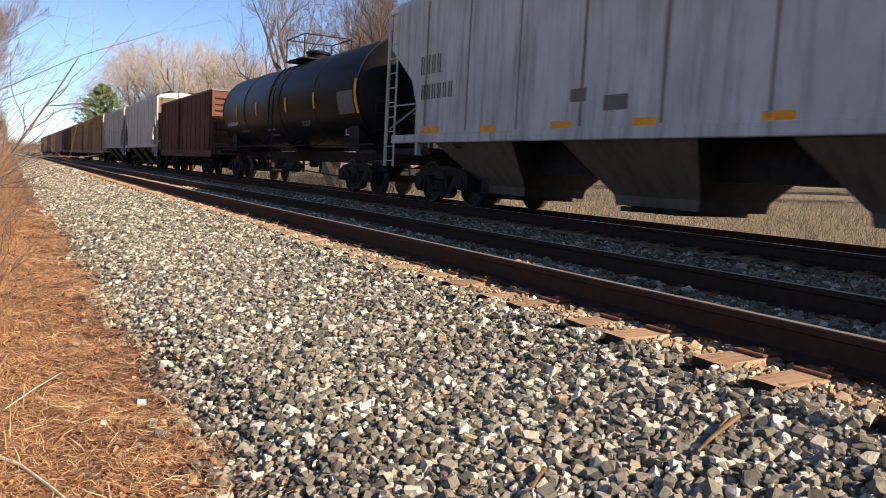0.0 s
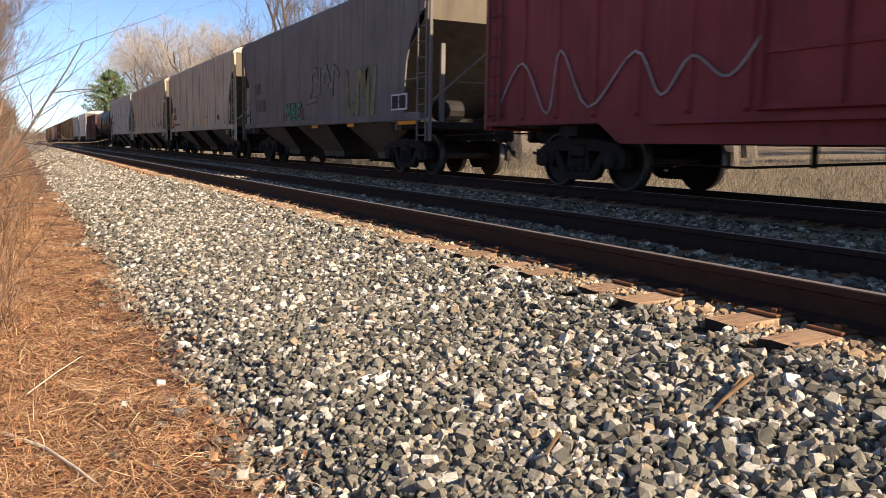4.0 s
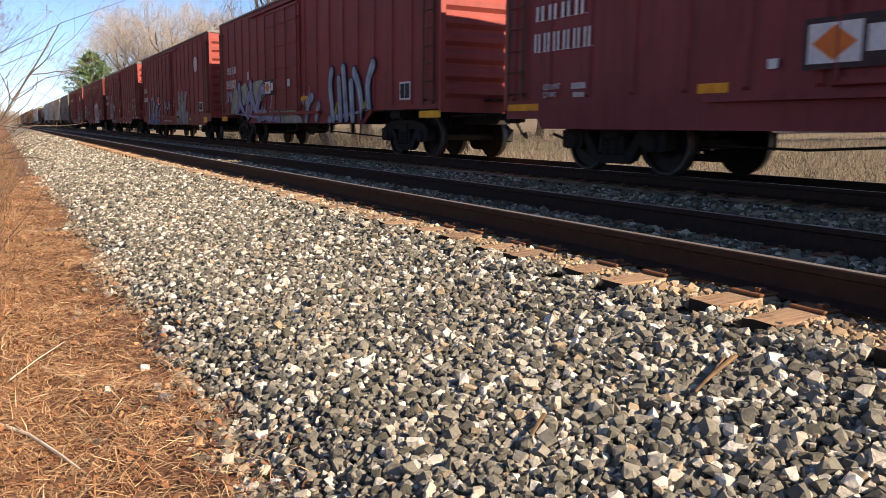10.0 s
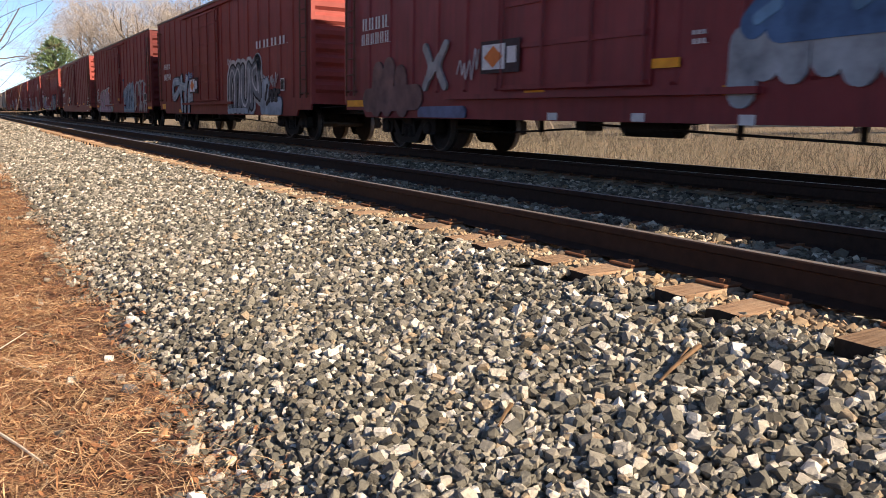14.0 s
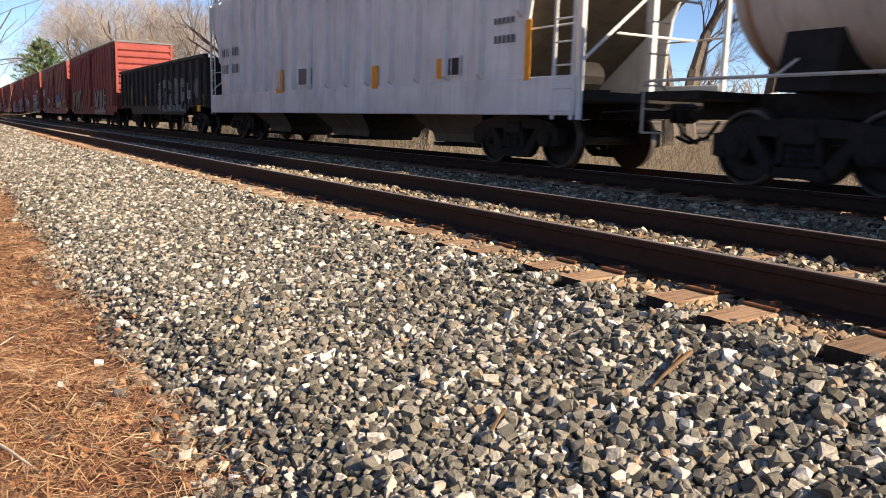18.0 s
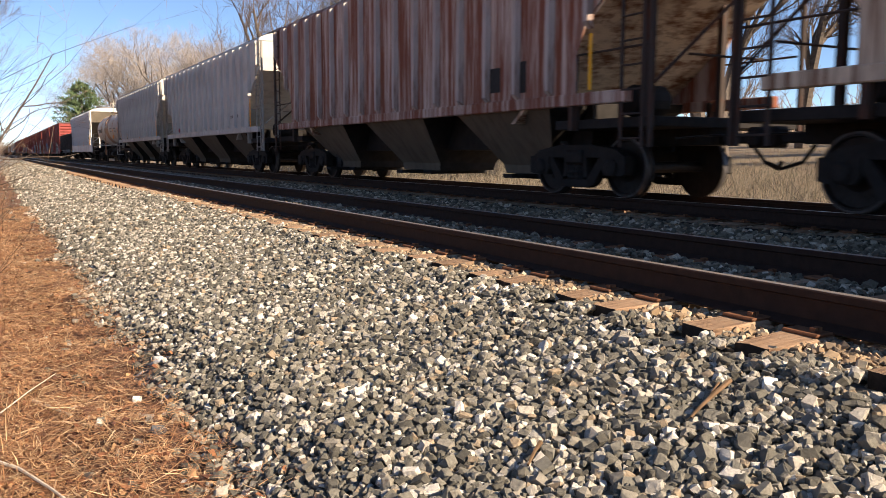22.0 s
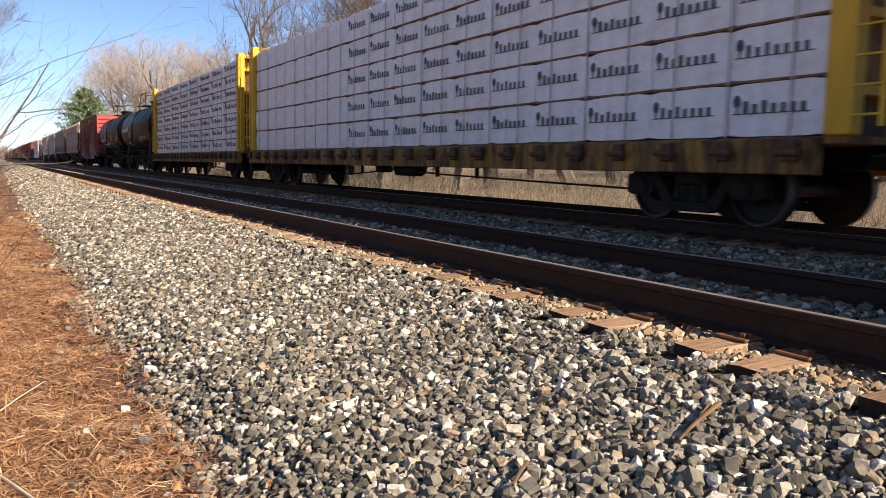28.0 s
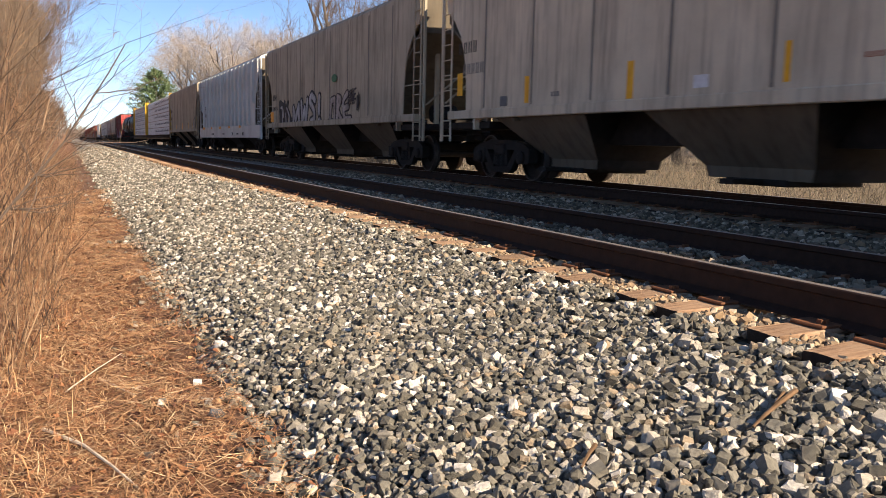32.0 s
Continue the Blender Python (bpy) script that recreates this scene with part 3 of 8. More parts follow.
def truck_mesh():
    """Two cast side frames with their springs, and the bolster between them."""
    m = Mesh()
    for s in (-1, 1):
        x0, x1 = s * 0.94, s * 1.08
        arch = [(-1.16, 0.60), (-1.16, 0.44), (-1.02, 0.36), (-0.80, 0.36), (-0.70, 0.44), (-0.55, 0.38), (-0.32, 0.17), (0.32, 0.17), (0.55, 0.38),
                (0.70, 0.44), (0.80, 0.36), (1.02, 0.36), (1.16, 0.44), (1.16, 0.60), (0.95, 0.70), (0.40, 0.80), (-0.40, 0.80), (-0.95, 0.70)]
        # upper chord, pedestals and lower chord round the two windows
        m.prism_x([(-1.16, 0.60), (-1.10, 0.52), (-0.62, 0.60), (0.62, 0.60), (1.10, 0.52), (1.16, 0.60), (0.95, 0.72), (0.40, 0.80), (-0.40, 0.80), (-0.95, 0.72)], x0, x1)
        for e in (-1, 1):
            m.prism_x([(e * 1.18, 0.62), (e * 1.18, 0.36), (e * 1.06, 0.33), (e * 0.72, 0.33), (e * 0.66, 0.42), (e * 0.66, 0.62)], s * 0.92, s * 1.10)
            m.prism_x([(e * 0.74, 0.60), (e * 0.58, 0.60), (e * 0.30, 0.28), (e * 0.34, 0.15), (e * 0.46, 0.20)], x0, x1)
            m.prism_x([(e * 0.26, 0.62), (e * 0.20, 0.62), (e * 0.20, 0.30), (e * 0.30, 0.30)], x0, x1)
            m.lathe_x([(s * 1.02, 0.13), (s * 1.13, 0.13), (s * 1.15, 0.09)], 12, e * 0.889, 0.457)
            for q in (-0.10, 0.10):
                m.lathe_z([(0.25, 0.06), (0.29, 0.072), (0.33, 0.06), (0.37, 0.072), (0.41, 0.06), (0.45, 0.072), (0.49, 0.06)], 8, s * (1.01 + q * 0.2), e * 0.1 + q * 0.3)
        m.prism_x([(-0.36, 0.26), (-0.34, 0.14), (0.34, 0.14), (0.36, 0.26)], x0, x1)
    m.box(-1.12, 1.12, -0.22, 0.22, 0.50, 0.72, 0.03)
    m.lathe_z([(0.70, 0.20), (0.82, 0.20)], 12)
    for e in (-0.5, 0.5):
        m.box(-0.85, 0.85, e - 0.05, e + 0.05, 0.36, 0.46)
    return m


def coupler_mesh(e):
    m = Mesh()
    m.box(-0.08, 0.08, *sorted((e * -0.3, e * 0.42)), 0.80, 0.94, 0.02)
    m.box(-0.16, 0.14, *sorted((e * 0.40, e * 0.62)), 0.74, 1.02, 0.04)
    m.box(0.05, 0.17, *sorted((e * 0.58, e * 0.72)), 0.76, 1.00, 0.03)
    m.tube([(0.3, e * 0.15, 0.78), (0.32, e * 0.35, 0.55), (0.25, e * 0.62, 0.46), (0.12, e * 0.78, 0.55)], 0.028, 6)
    m.tube([(-0.2, e * 0.2, 0.92), (-0.7, e * 0.22, 0.90), (-1.25, e * 0.22, 0.86), (-1.3, e * 0.22, 0.68)], 0.014, 5)
    return m


def ladder_mesh(width, height, rungs, stand=0.08):
    """Stiles and rungs in the plane of a side: near face outward at -x."""
    m = Mesh()
    for s in (-0.5, 0.5):
        m.box(-stand, -stand + 0.02, s * width - 0.03, s * width + 0.03, 0, height)
        for z in (0.1, height - 0.1):
            m.box(-stand, 0.01, s * width - 0.02, s * width + 0.02, z - 0.02, z + 0.02)
    for k in range(rungs):
        z = 0.12 + (height - 0.24) * k / max(1, rungs - 1)
        m.tube([(-stand - 0.005, -0.5 * width, z), (-stand - 0.005, 0.5 * width, z)], 0.015, 5)
    return m


WHEEL_DATA = wheelset_data()
SKIRTED = set()   # boxcars whose sides hang straight down over the trucks
ROUND = {}   # radius and axis height of each tank
WHEELS = []   # every wheelset with its car, for the turning
CARS = []
START = {}   # where each car's middle stands along the line at the start


def running_gear(car, length, truck_y, underframe=True, rods=True):
    for e in (-1, 1):
        truck = part("truck", shared("truck", truck_mesh, M_STEEL), None, car, "dark cast-steel truck frame with coil springs", at=pose(0, e * truck_y, 0))
        for q in (-0.889, 0.889):
            w = part("wheelset", WHEEL_DATA, None, truck, at=pose(0, q, 0.457))
            WHEELS.append((w, car, e * truck_y + q))
        part("coupler", shared(f"coupler|{e}", lambda: coupler_mesh(e), M_STEEL), None, car, "dark steel knuckle coupler and air hose", at=pose(0, e * length / 2, 0))
    if underframe:
        m = Mesh()
        m.box(-0.30, 0.30, -length / 2 + 0.1, length / 2 - 0.1, 0.72, 1.04)
        for e in (-1, 1):
            m.box(-1.3, 1.3, e * truck_y - 0.25, e * truck_y + 0.25, 0.84, 1.06)
        part("centre_sill", m, M_STEEL, car)
    if not rods:
        return
    g = Mesh()
    g.lathe_y([(-0.55, 0.12), (-0.5, 0.19), (0.5, 0.19), (0.55, 0.12)], 10, -0.75, 0.62)
    g.box(-0.95, -0.6, 1.2, 1.5, 0.5, 0.85, 0.03)
    g.tube([(-0.8, -2.2, 0.75), (-0.8, -0.5, 0.62)], 0.02, 5)
    g.tube([(-0.7, 1.3, 0.55), (-0.72, 3.6, 0.42), (-0.7, truck_y - 1.2, 0.45)], 0.018, 5)
    g.tube([(-0.9, -truck_y + 1.3, 0.40), (-0.92, -2.0, 0.50), (-0.9, 1.2, 0.60)], 0.018, 5)
    for y in (-3.2, -1.6, 0.4, 2.4):
        g.box(-0.93, -0.87, y - 0.03, y + 0.03, 0.45, 0.9)
    part("brake_gear", g, M_STEEL, car, "dark air reservoir, rods and brake pipes")


def new_car(name, length, s_left, label, category):
    car = tagged(new(name), label, category, "cars of the freight train")
    START[car] = s_left - length / 2
    CARS.append(car)
    return car


# paint and lettering on the near side, a few millimetres proud; u runs from the leading end (0) to the trailing end (1)
def stencil(car, side, y, z, width, height, chars, material, label="row of stencilled bars"):
    """One row of plain bars, one for each character; y is where the row starts, and it runs towards -y."""
    step, foot, top = width / chars, z + 0.005, z + height
    uprights = ((0.0, 0.55),) if height < 0.13 else ((0.0, 0.19), (0.42, 0.61))
    edge = [(y, z), (y, foot)]
    for k in range(chars):
        for u0, u1 in uprights:
            a, b = y - (k + u0) * step, y - (k + u1) * step
            edge += [(a, foot), (a, top), (b, top), (b, foot)]
    m = Mesh().prism_x(edge + [(y - width, foot), (y - width, z)], -side - 0.004, -side)
    return part("lettering", m, material, car, label)


def patch(car, side, y, z, w, h, material, name="reflector", label="", proud=0.006):
    return part(name, Mesh().box(-side - proud, -side, y - w, y, z, z + h, 0.0), material, car, label)


def placard(car, side, y, z, w, h):
    """A placard board: dark backing, a white card with an orange diamond, and a small plain card beside it."""
    p = patch(car, side, y + 0.06, z - 0.06, w * 1.55 + 0.1, h + 0.12, M_BOARD, "placard", "dark board with a diamond placard", 0.012)
    part("card", Mesh().box(-side - 0.020, -side - 0.012, y - w, y, z, z + h), M_WHITE, p, "white card with an orange diamond")
    c, e = y - w / 2, z + h / 2
    part("diamond", Mesh().prism_x([(c, z + h * 0.06), (c - w * 0.42, e), (c, z + h * 0.94), (c + w * 0.42, e)], -side - 0.024, -side - 0.020), M_DIAMOND, p, "orange diamond")
    part("side_card", Mesh().box(-side - 0.018, -side - 0.012, y - w * 1.48, y - w * 1.1, z + h * 0.22, z + h * 0.86), M_WHITE, p, "small plain card")


def notice(car, side, y, z, w, h, dark=True):
    p = patch(car, side, y, z, w, h, M_WHITE, "notice_panel", "stencilled panel in a white frame")
    part("panel_field", Mesh().box(-side - 0.010, -side - 0.006, y - w + w * 0.08, y - w * 0.52, z + h * 0.1, z + h * 0.9).box(-side - 0.010, -side - 0.006, y - w * 0.46, y - w * 0.08, z + h * 0.1, z + h * 0.9),
         M_BLACK, p)


PAINTS = {}


def settle(m, car):
    """Keeps sprayed paint above the lower edge of the side that it is on."""
    box = car.name.startswith("boxcar")
    for i, (x, y, z) in enumerate(m.v):
        low = (0.66 if car in SKIRTED else 1.06 if abs(y) > 5.2 else 0.74) if box else (0.80 if car.name.startswith("gondola") else 1.30)
        m.v[i] = (x, y, max(z, low))
    return m


def paint(c):
    key = tuple(round(x, 3) for x in c)
    if key not in PAINTS:
        PAINTS[key] = plain("spray_paint", tuple(x * 0.74 for x in c), 0.6, 0, 2.6, 0.42, 0.05, 0.001)
    return PAINTS[key]


def scrawl(car, side, y, z, w, h, color, seed=1, turns_=9):
    """A thin sprayed scribble that runs up and down."""
    rng = random.Random(seed)
    pts = [(y - w * (k + rng.uniform(-0.4, 0.4)) / turns_, z + h * rng.uniform(0.55, 1.0) if k % 2 else z + h * rng.uniform(0.0, 0.4)) for k in range(turns_ + 1)]
    part("graffiti", brushed(bend(pts), 0.035, -side - 0.005, -side), paint(color), car, "thin sprayed scrawl")


def bend(pts, n=5):
    """A smooth line through a few points."""
    if len(pts) < 3:
        return [tuple(p) for p in pts]
    out = []
    for i in range(len(pts) - 1):
        p0, p1, p2, p3 = (Vector(pts[max(0, min(len(pts) - 1, j))]) for j in (i - 1, i, i + 1, i + 2))
        for q in range(n):
            t = q / n
            out.append(tuple(0.5 * (2 * p1 + (p2 - p0) * t + (2 * p0 - 5 * p1 + 4 * p2 - p3) * t * t + (3 * p1 - 3 * p2 + p3 - p0) * t ** 3)))
    return out + [tuple(pts[-1])]


def brushed(pts, width, x0, x1, tip=1.0):
    """A painted stroke through points of (y, z) with round ends; tip: the width at the far end."""
    pts = [Vector(p) for p in pts]
    n, rings = len(pts), []
    for i, p in enumerate(pts):
        d = pts[min(i + 1, n - 1)] - pts[max(i - 1, 0)]
        d = d.normalized() if d.length else Vector((1, 0))
        half = width / 2 * (1 + (tip - 1) * i / max(1, n - 1))
        ends = [(0.0, 1.0)]
        if i == 0:
            ends = [(-0.97, 0.25), (-0.8, 0.6), (-0.45, 0.89), (0.0, 1.0)]
        elif i == n - 1:
            ends = [(0.0, 1.0), (0.45, 0.89), (0.8, 0.6), (0.97, 0.25)]
        for a, b in ends:
            c, q = p + d * (a * half), Vector((-d.y, d.x)) * (b * half)
            rings.append((c + q, c - q))
    return Mesh().loft([[(x0, a.x, a.y), (x1, a.x, a.y), (x1, b.x, b.y), (x0, b.x, b.y)] for a, b in rings])


def piece(car, side, y, z, w, h, lines, width, fill, edge=None, rim=0.05, halo=None, shine=None, tip=1.0, straight=False, level=0):
    """A sprayed piece: each line in hundredths of its width and height, from the leading end, as "u,v u,v"; layers of halo, outline, fill and shine."""
    for k, text in enumerate(lines.split("; ")):
        pts = [tuple(float(q) / 100 for q in p.split(",")) for p in text.split()]
        pts = [(y - u * w, z + v * h) for u, v in pts]
        pts = pts if straight else bend(pts)
        up = side + 0.0002 * k + level * 0.012
        for extra, color, proud, name in ((rim * 2.6, halo, 0.004, "pale sprayed halo"), (rim, edge, 0.007, "sprayed outline"), (0.0, fill, 0.010, "sprayed letter shape")):
            if color:
                part("graffiti", settle(brushed(pts, width + 2 * extra, -up - proud, -side + 0.02, tip), car), paint(color), car, name)
        if shine:
            part("graffiti", settle(brushed([(a + width * 0.17, b + width * 0.12) for a, b in pts], width * 0.2, -up - 0.0125, -side + 0.02), car), paint(shine), car, "pale sprayed shine")


# ---- kinds of car ----
def boxcar(s_left, paint_mat, end_mat, name="boxcar", length=18.15, eave=4.42, sill=0.72, door_at=0.44, door_w=3.4, ribs=18, label="", detail=True, truck_y=None, fat=False, skirt=False):
    car = new_car(name, length, s_left, label or "red-brown steel boxcar with a ribbed side and plug door", "boxcar")
    hw, L = 1.44, length / 2
    m = Mesh()
    if skirt:
        SKIRTED.add(car)
        outline = [(-L, 0.80), (-L + 0.9, 0.80), (-L + 1.05, 0.64), (L - 1.05, 0.64), (L - 0.9, 0.80), (L, 0.80), (L, eave), (-L, eave)]
    elif fat:
        outline = [(-L, sill + 0.1), (L, sill + 0.1), (L, eave), (-L, eave)]
    else:
        outline = [(-L, 1.02), (-L + 3.3, 1.02), (-L + 3.8, sill), (L - 3.8, sill), (L - 3.3, 1.02), (L, 1.02), (L, eave), (-L, eave)]
    for s in (-1, 1):
        m.prism_x(outline, s * (hw - 0.05), s * hw)
    part("side", m, paint_mat, car)
    part("floor", Mesh().box(-hw + 0.06, hw - 0.06, -L + 0.05, L - 0.05, 1.0, 1.12), M_STEEL, car)
    r = Mesh()
    r.prism_y([(-hw - 0.04, eave - 0.02), (hw + 0.04, eave - 0.02), (hw + 0.04, eave + 0.04), (0, eave + 0.18), (-hw - 0.04, eave + 0.04)], -L - 0.04, L + 0.04)
    for k in range(14):
        y = -L + length * (k + 0.5) / 14
        r.prism_y([(-hw - 0.03, eave + 0.03), (hw + 0.03, eave + 0.03), (0, eave + 0.225)], y - 0.05, y + 0.05)
    part("roof", r, M_ROOF, car, "galvanised ribbed roof")
    for e in (-1, 1):
        w = Mesh()
        nb = 9
        outline = [(e * (L - 0.06), eave - 0.03), (e * (L - 0.06), 0.95), (e * L, 0.95)]
        for k in range(nb):
            z = 1.2 + (eave - 1.35) * (k + 0.5) / nb
            zz = (eave - 1.35) / nb * 0.42
            outline += [(e * L, z - zz), (e * (L + 0.07), z - zz * 0.4), (e * (L + 0.07), z + zz * 0.4), (e * L, z + zz)]
        w.prism_x(outline + [(e * L, eave - 0.03)], -hw + 0.052, hw - 0.052)
        for s in (-1, 1):
            part("corner_post", Mesh().box(*sorted((s * (hw - 0.10), s * (hw + 0.01))), *sorted((e * (L + 0.002), e * (L + 0.08))), 0.95, eave - 0.03), end_mat, car)
        part("end_wall", w, end_mat, car, "corrugated steel end")
        if detail:
            for s in (-1, 1):
                part("ladder", shared("ladder|box", lambda: ladder_mesh(0.42, 3.0 if not fat else 3.0, 9), paint_mat), None, car, at=pose(s * hw, e * (L - 0.35), 1.1, 0, 0, 0 if s < 0 else 180))
            part("brake_platform", Mesh().box(-0.4, 0.4, *sorted((e * L, e * (L + 0.3))), 1.18, 1.22), M_STEEL, car)
    # side posts
    door_y = L - length * door_at
    if detail:
        h0 = 1.10
        for k in range(ribs + 1):
            y = -L + 0.25 + (length - 0.5) * k / ribs
            if abs(y - door_y) < door_w / 2 + 0.15:
                continue
            for s in (-1, 1):
                part("side_post", shared(f"side_post|{paint_mat.name}|{eave}", lambda: Mesh().loft([[(0.004, -0.07, 0), (0.004, 0.07, 0), (-0.032, 0.035, 0.05), (-0.032, -0.035, 0.05)],
                     [(0.004, -0.07, eave - h0 - 0.08), (0.004, 0.07, eave - h0 - 0.08), (-0.032, 0.035, eave - h0 - 0.12), (-0.032, -0.035, eave - h0 - 0.12)]]), paint_mat), None, car,
                     at=pose(s * hw, y, h0, 0, 0, 0 if s < 0 else 180))
        door = part("door", Mesh().box(-hw - 0.055, -hw, door_y - door_w / 2, door_y + door_w / 2, 1.10, eave - 0.25, 0.02), paint_mat, car, "plug door with a raised frame and locking bars")
        for z in (1.12, 1.75, 2.4, 3.05, 3.7, eave - 0.32):
            part("door_rib", shared(f"door_rib|{paint_mat.name}|{door_w}", lambda: Mesh().box(-0.035, 0, -door_w / 2 + 0.05, door_w / 2 - 0.05, 0, 0.07), paint_mat), None, door, at=pose(-hw - 0.05, door_y, z))
        for q in (-0.47, -0.16, 0.16, 0.47):
            part("locking_bar", shared(f"locking_bar|{paint_mat.name}", lambda: Mesh().tube([(0, 0, 1.15), (0, 0, 4.1)], 0.022, 6), paint_mat), None, door, at=pose(-hw - 0.10, door_y + q * door_w, 0))
        t = Mesh()
        t.box(-hw - 0.12, -hw, door_y - door_w * 1.0, door_y + door_w * 1.0, 0.98, 1.06)
        t.box(-hw - 0.10, -hw, door_y - door_w * 1.0, door_y + door_w * 1.0, eave - 0.2, eave - 0.13)
        part("door_track", t, paint_mat, car)
    running_gear(car, length, truck_y or (L - 2.35))
    return car


def hopper(s_left, paint_mat, name="covered_hopper_car", length=16.2, top=4.25, sill=1.45, ribbed=False, bays=3, label="", low_sill=False, under_mat=None, ends="cut", post_mat=None, slope_mat=None, apex=0.73, end_mat=None):
    car = new_car(name, length, s_left, label or "weathered grey covered hopper car", "hopper car")
    hw, L = 1.50, length / 2
    a = L - 0.25
    z1 = 2.6
    cut = 1.35
    under_mat = under_mat or M_GRIME_SHADE
    if ends == "cut":
        outline = [(-a + cut, sill), (a - cut, sill), (a - cut, z1 - 0.5), (a - cut + 0.25, z1), (a, z1 + 0.75), (a, top), (-a, top), (-a, z1 + 0.75), (-a + cut - 0.25, z1), (-a + cut, z1 - 0.5)]
    else:
        c = [(a - 1.05, sill), (a - 1.02, 2.0), (a - 0.93, 2.5), (a - 0.72, 2.95), (a - 0.38, 3.32), (a - 0.06, 3.52), (a, 3.7), (a, top)]
        outline = [(-y, z) for y, z in c][::-1] + c
    m = Mesh()
    for s in (-1, 1):
        m.prism_x(outline, s * (hw - 0.03), s * hw)
    part("side", m, paint_mat, car)
    if not ribbed and not low_sill:
        for k in range(1, 9):
            y = -a + 2 * a * k / 9
            if abs(y) < a - cut:
                part("weld_seam", shared(f"weld_seam|{sill}|{k % 3}", lambda: Mesh().box(-hw - 0.006, -hw, -0.018 - 0.012 * (k % 3), 0.02, sill + 0.05, top - 0.1), M_SEAM), None, car, "grimy weld seam", at=pose(0, y, 0))
    else:
        nr = 17
        for k in range(nr + 1):
            y = -a + 0.12 + (2 * a - 0.24) * k / nr
            lo = sill if abs(y) < a - cut else max(sill, z1 - 0.5 + (abs(y) - (a - cut)) * 1.05)
            part("side_post", shared(f"side_post|{paint_mat.name}|{round(lo, 1)}", lambda: Mesh().loft([[(0.004, -0.07, 0), (0.004, 0.07, 0), (-0.10, 0.05, 0.10), (-0.10, -0.05, 0.10)],
                 [(0.004, -0.06, top - lo - 0.02), (0.004, 0.06, top - lo - 0.02), (-0.10, 0.05, top - lo - 0.05), (-0.10, -0.05, top - lo - 0.05)]]), post_mat or paint_mat), None, car, at=pose(-hw, y, lo))
    # roof with a running board and hatches
    r = Mesh()
    arc = [(hw * math.cos(t), top - 0.02 + 0.34 * math.sin(t)) for t in [math.pi * k / 10 for k in range(11)]]
    r.prism_y(arc, -a, a)
    part("roof", r, paint_mat, car)
    w = Mesh()
    w.box(-0.75, -0.45, -L + 0.1, L - 0.1, top + 0.40, top + 0.43)
    w.box(0.45, 0.75, -L + 0.1, L - 0.1, top + 0.40, top + 0.43)
    for k in range(12):
        y = -a + 2 * a * (k + 0.5) / 12
        w.box(-0.78, 0.78, y - 0.03, y + 0.03, top + 0.28, top + 0.40)
    for k in range(5):
        y = -a + 2 * a * (k + 0.5) / 5
        w.box(-0.40, 0.40, y - 0.9, y + 0.9, top + 0.27, top + 0.37, 0.03)
    part("roofwalk", w, M_ROOF, car, "grey metal running board and hatch covers")
    # sill
    sl = Mesh()
    for s in (-1, 1):
        if low_sill:
            sl.box(*sorted((s * (hw - 0.04), s * (hw + 0.02))), -L + 0.1, L - 0.1, sill - 0.55, sill + 0.02, 0.015)
        else:
            sl.box(*sorted((s * (hw - 0.10), s * (hw + 0.03))), -a + 0.2, a - 0.2, sill - 0.16, sill + 0.02, 0.015)
    part("side_sill", sl, paint_mat, car)
    # slope sheets, end platforms, ladders
    for e in (-1, 1):
        q = Mesh()
        q.loft([[(-hw + 0.04, e * (a - 0.02), top - 0.02), (hw - 0.04, e * (a - 0.02), top - 0.02), (hw - 0.04, e * (a - 0.08), top - 0.02), (-hw + 0.04, e * (a - 0.08), top - 0.02)],
                [(-hw + 0.04, e * (a - 0.05), z1 + 0.7), (hw - 0.04, e * (a - 0.05), z1 + 0.7), (hw - 0.04, e * (a - 0.12), z1 + 0.7), (-hw + 0.04, e * (a - 0.12), z1 + 0.7)],
                [(-hw + 0.04, e * (a - 3.0), 1.15), (hw - 0.04, e * (a - 3.0), 1.15), (hw - 0.04, e * (a - 3.1), 1.15), (-hw + 0.04, e * (a - 3.1), 1.15)]])
        # By default a dark colour stands in for the shade on this sheet.
        part("slope_sheet", q, slope_mat or M_GRIME_SHADE, car, "sloping end sheet over the truck")
        p = Mesh()
        part("end_platform", Mesh().box(-hw + 0.1, hw - 0.1, *sorted((e * (L - 2.2), e * L)), 1.02, 1.16, 0.01), M_STEEL, car, "dark steel end platform")
        for x in (-0.75, 0.75):
            p.box(x - 0.05, x + 0.05, *sorted((e * (L - 0.95), e * (L - 0.85))), 1.16, 3.0)
        for s in (-1, 1):
            p.box(*sorted((s * (hw - 0.06), s * hw)), *sorted((e * (L - 0.06), e * L)), 0.75 if s < 0 else 1.0, top - 0.05)
            p.box(*sorted((s * (hw - 0.14), s * hw)), *sorted((e * (L - 1.75), e * (L - 1.65))), 1.0, 1.5)
            p.tube([(s * (hw - 0.05), e * (L - 0.1), 2.1), (s * (hw - 0.05), e * (L - 1.6), 2.1), (s * (hw - 0.05), e * (L - 1.65), 1.15)], 0.018, 5)
        p.tube([(-0.8, e * (L - 0.05), 2.0), (0.8, e * (L - 0.05), 2.0)], 0.018, 5)
        p.tube([(-hw + 0.1, e * (L - 0.05), 1.6), (hw - 0.1, e * (L - 0.05), 3.9)], 0.025, 5)
        part("end_frame", p, end_mat or paint_mat, car, "end posts and handrails")
        part("ladder", shared(f"ladder|hop{(end_mat or paint_mat).name}", lambda: ladder_mesh(0.42, top - 0.75, 11, 0.02), end_mat or paint_mat), None, car, at=pose(-hw, e * (L - 0.36), 0.75))
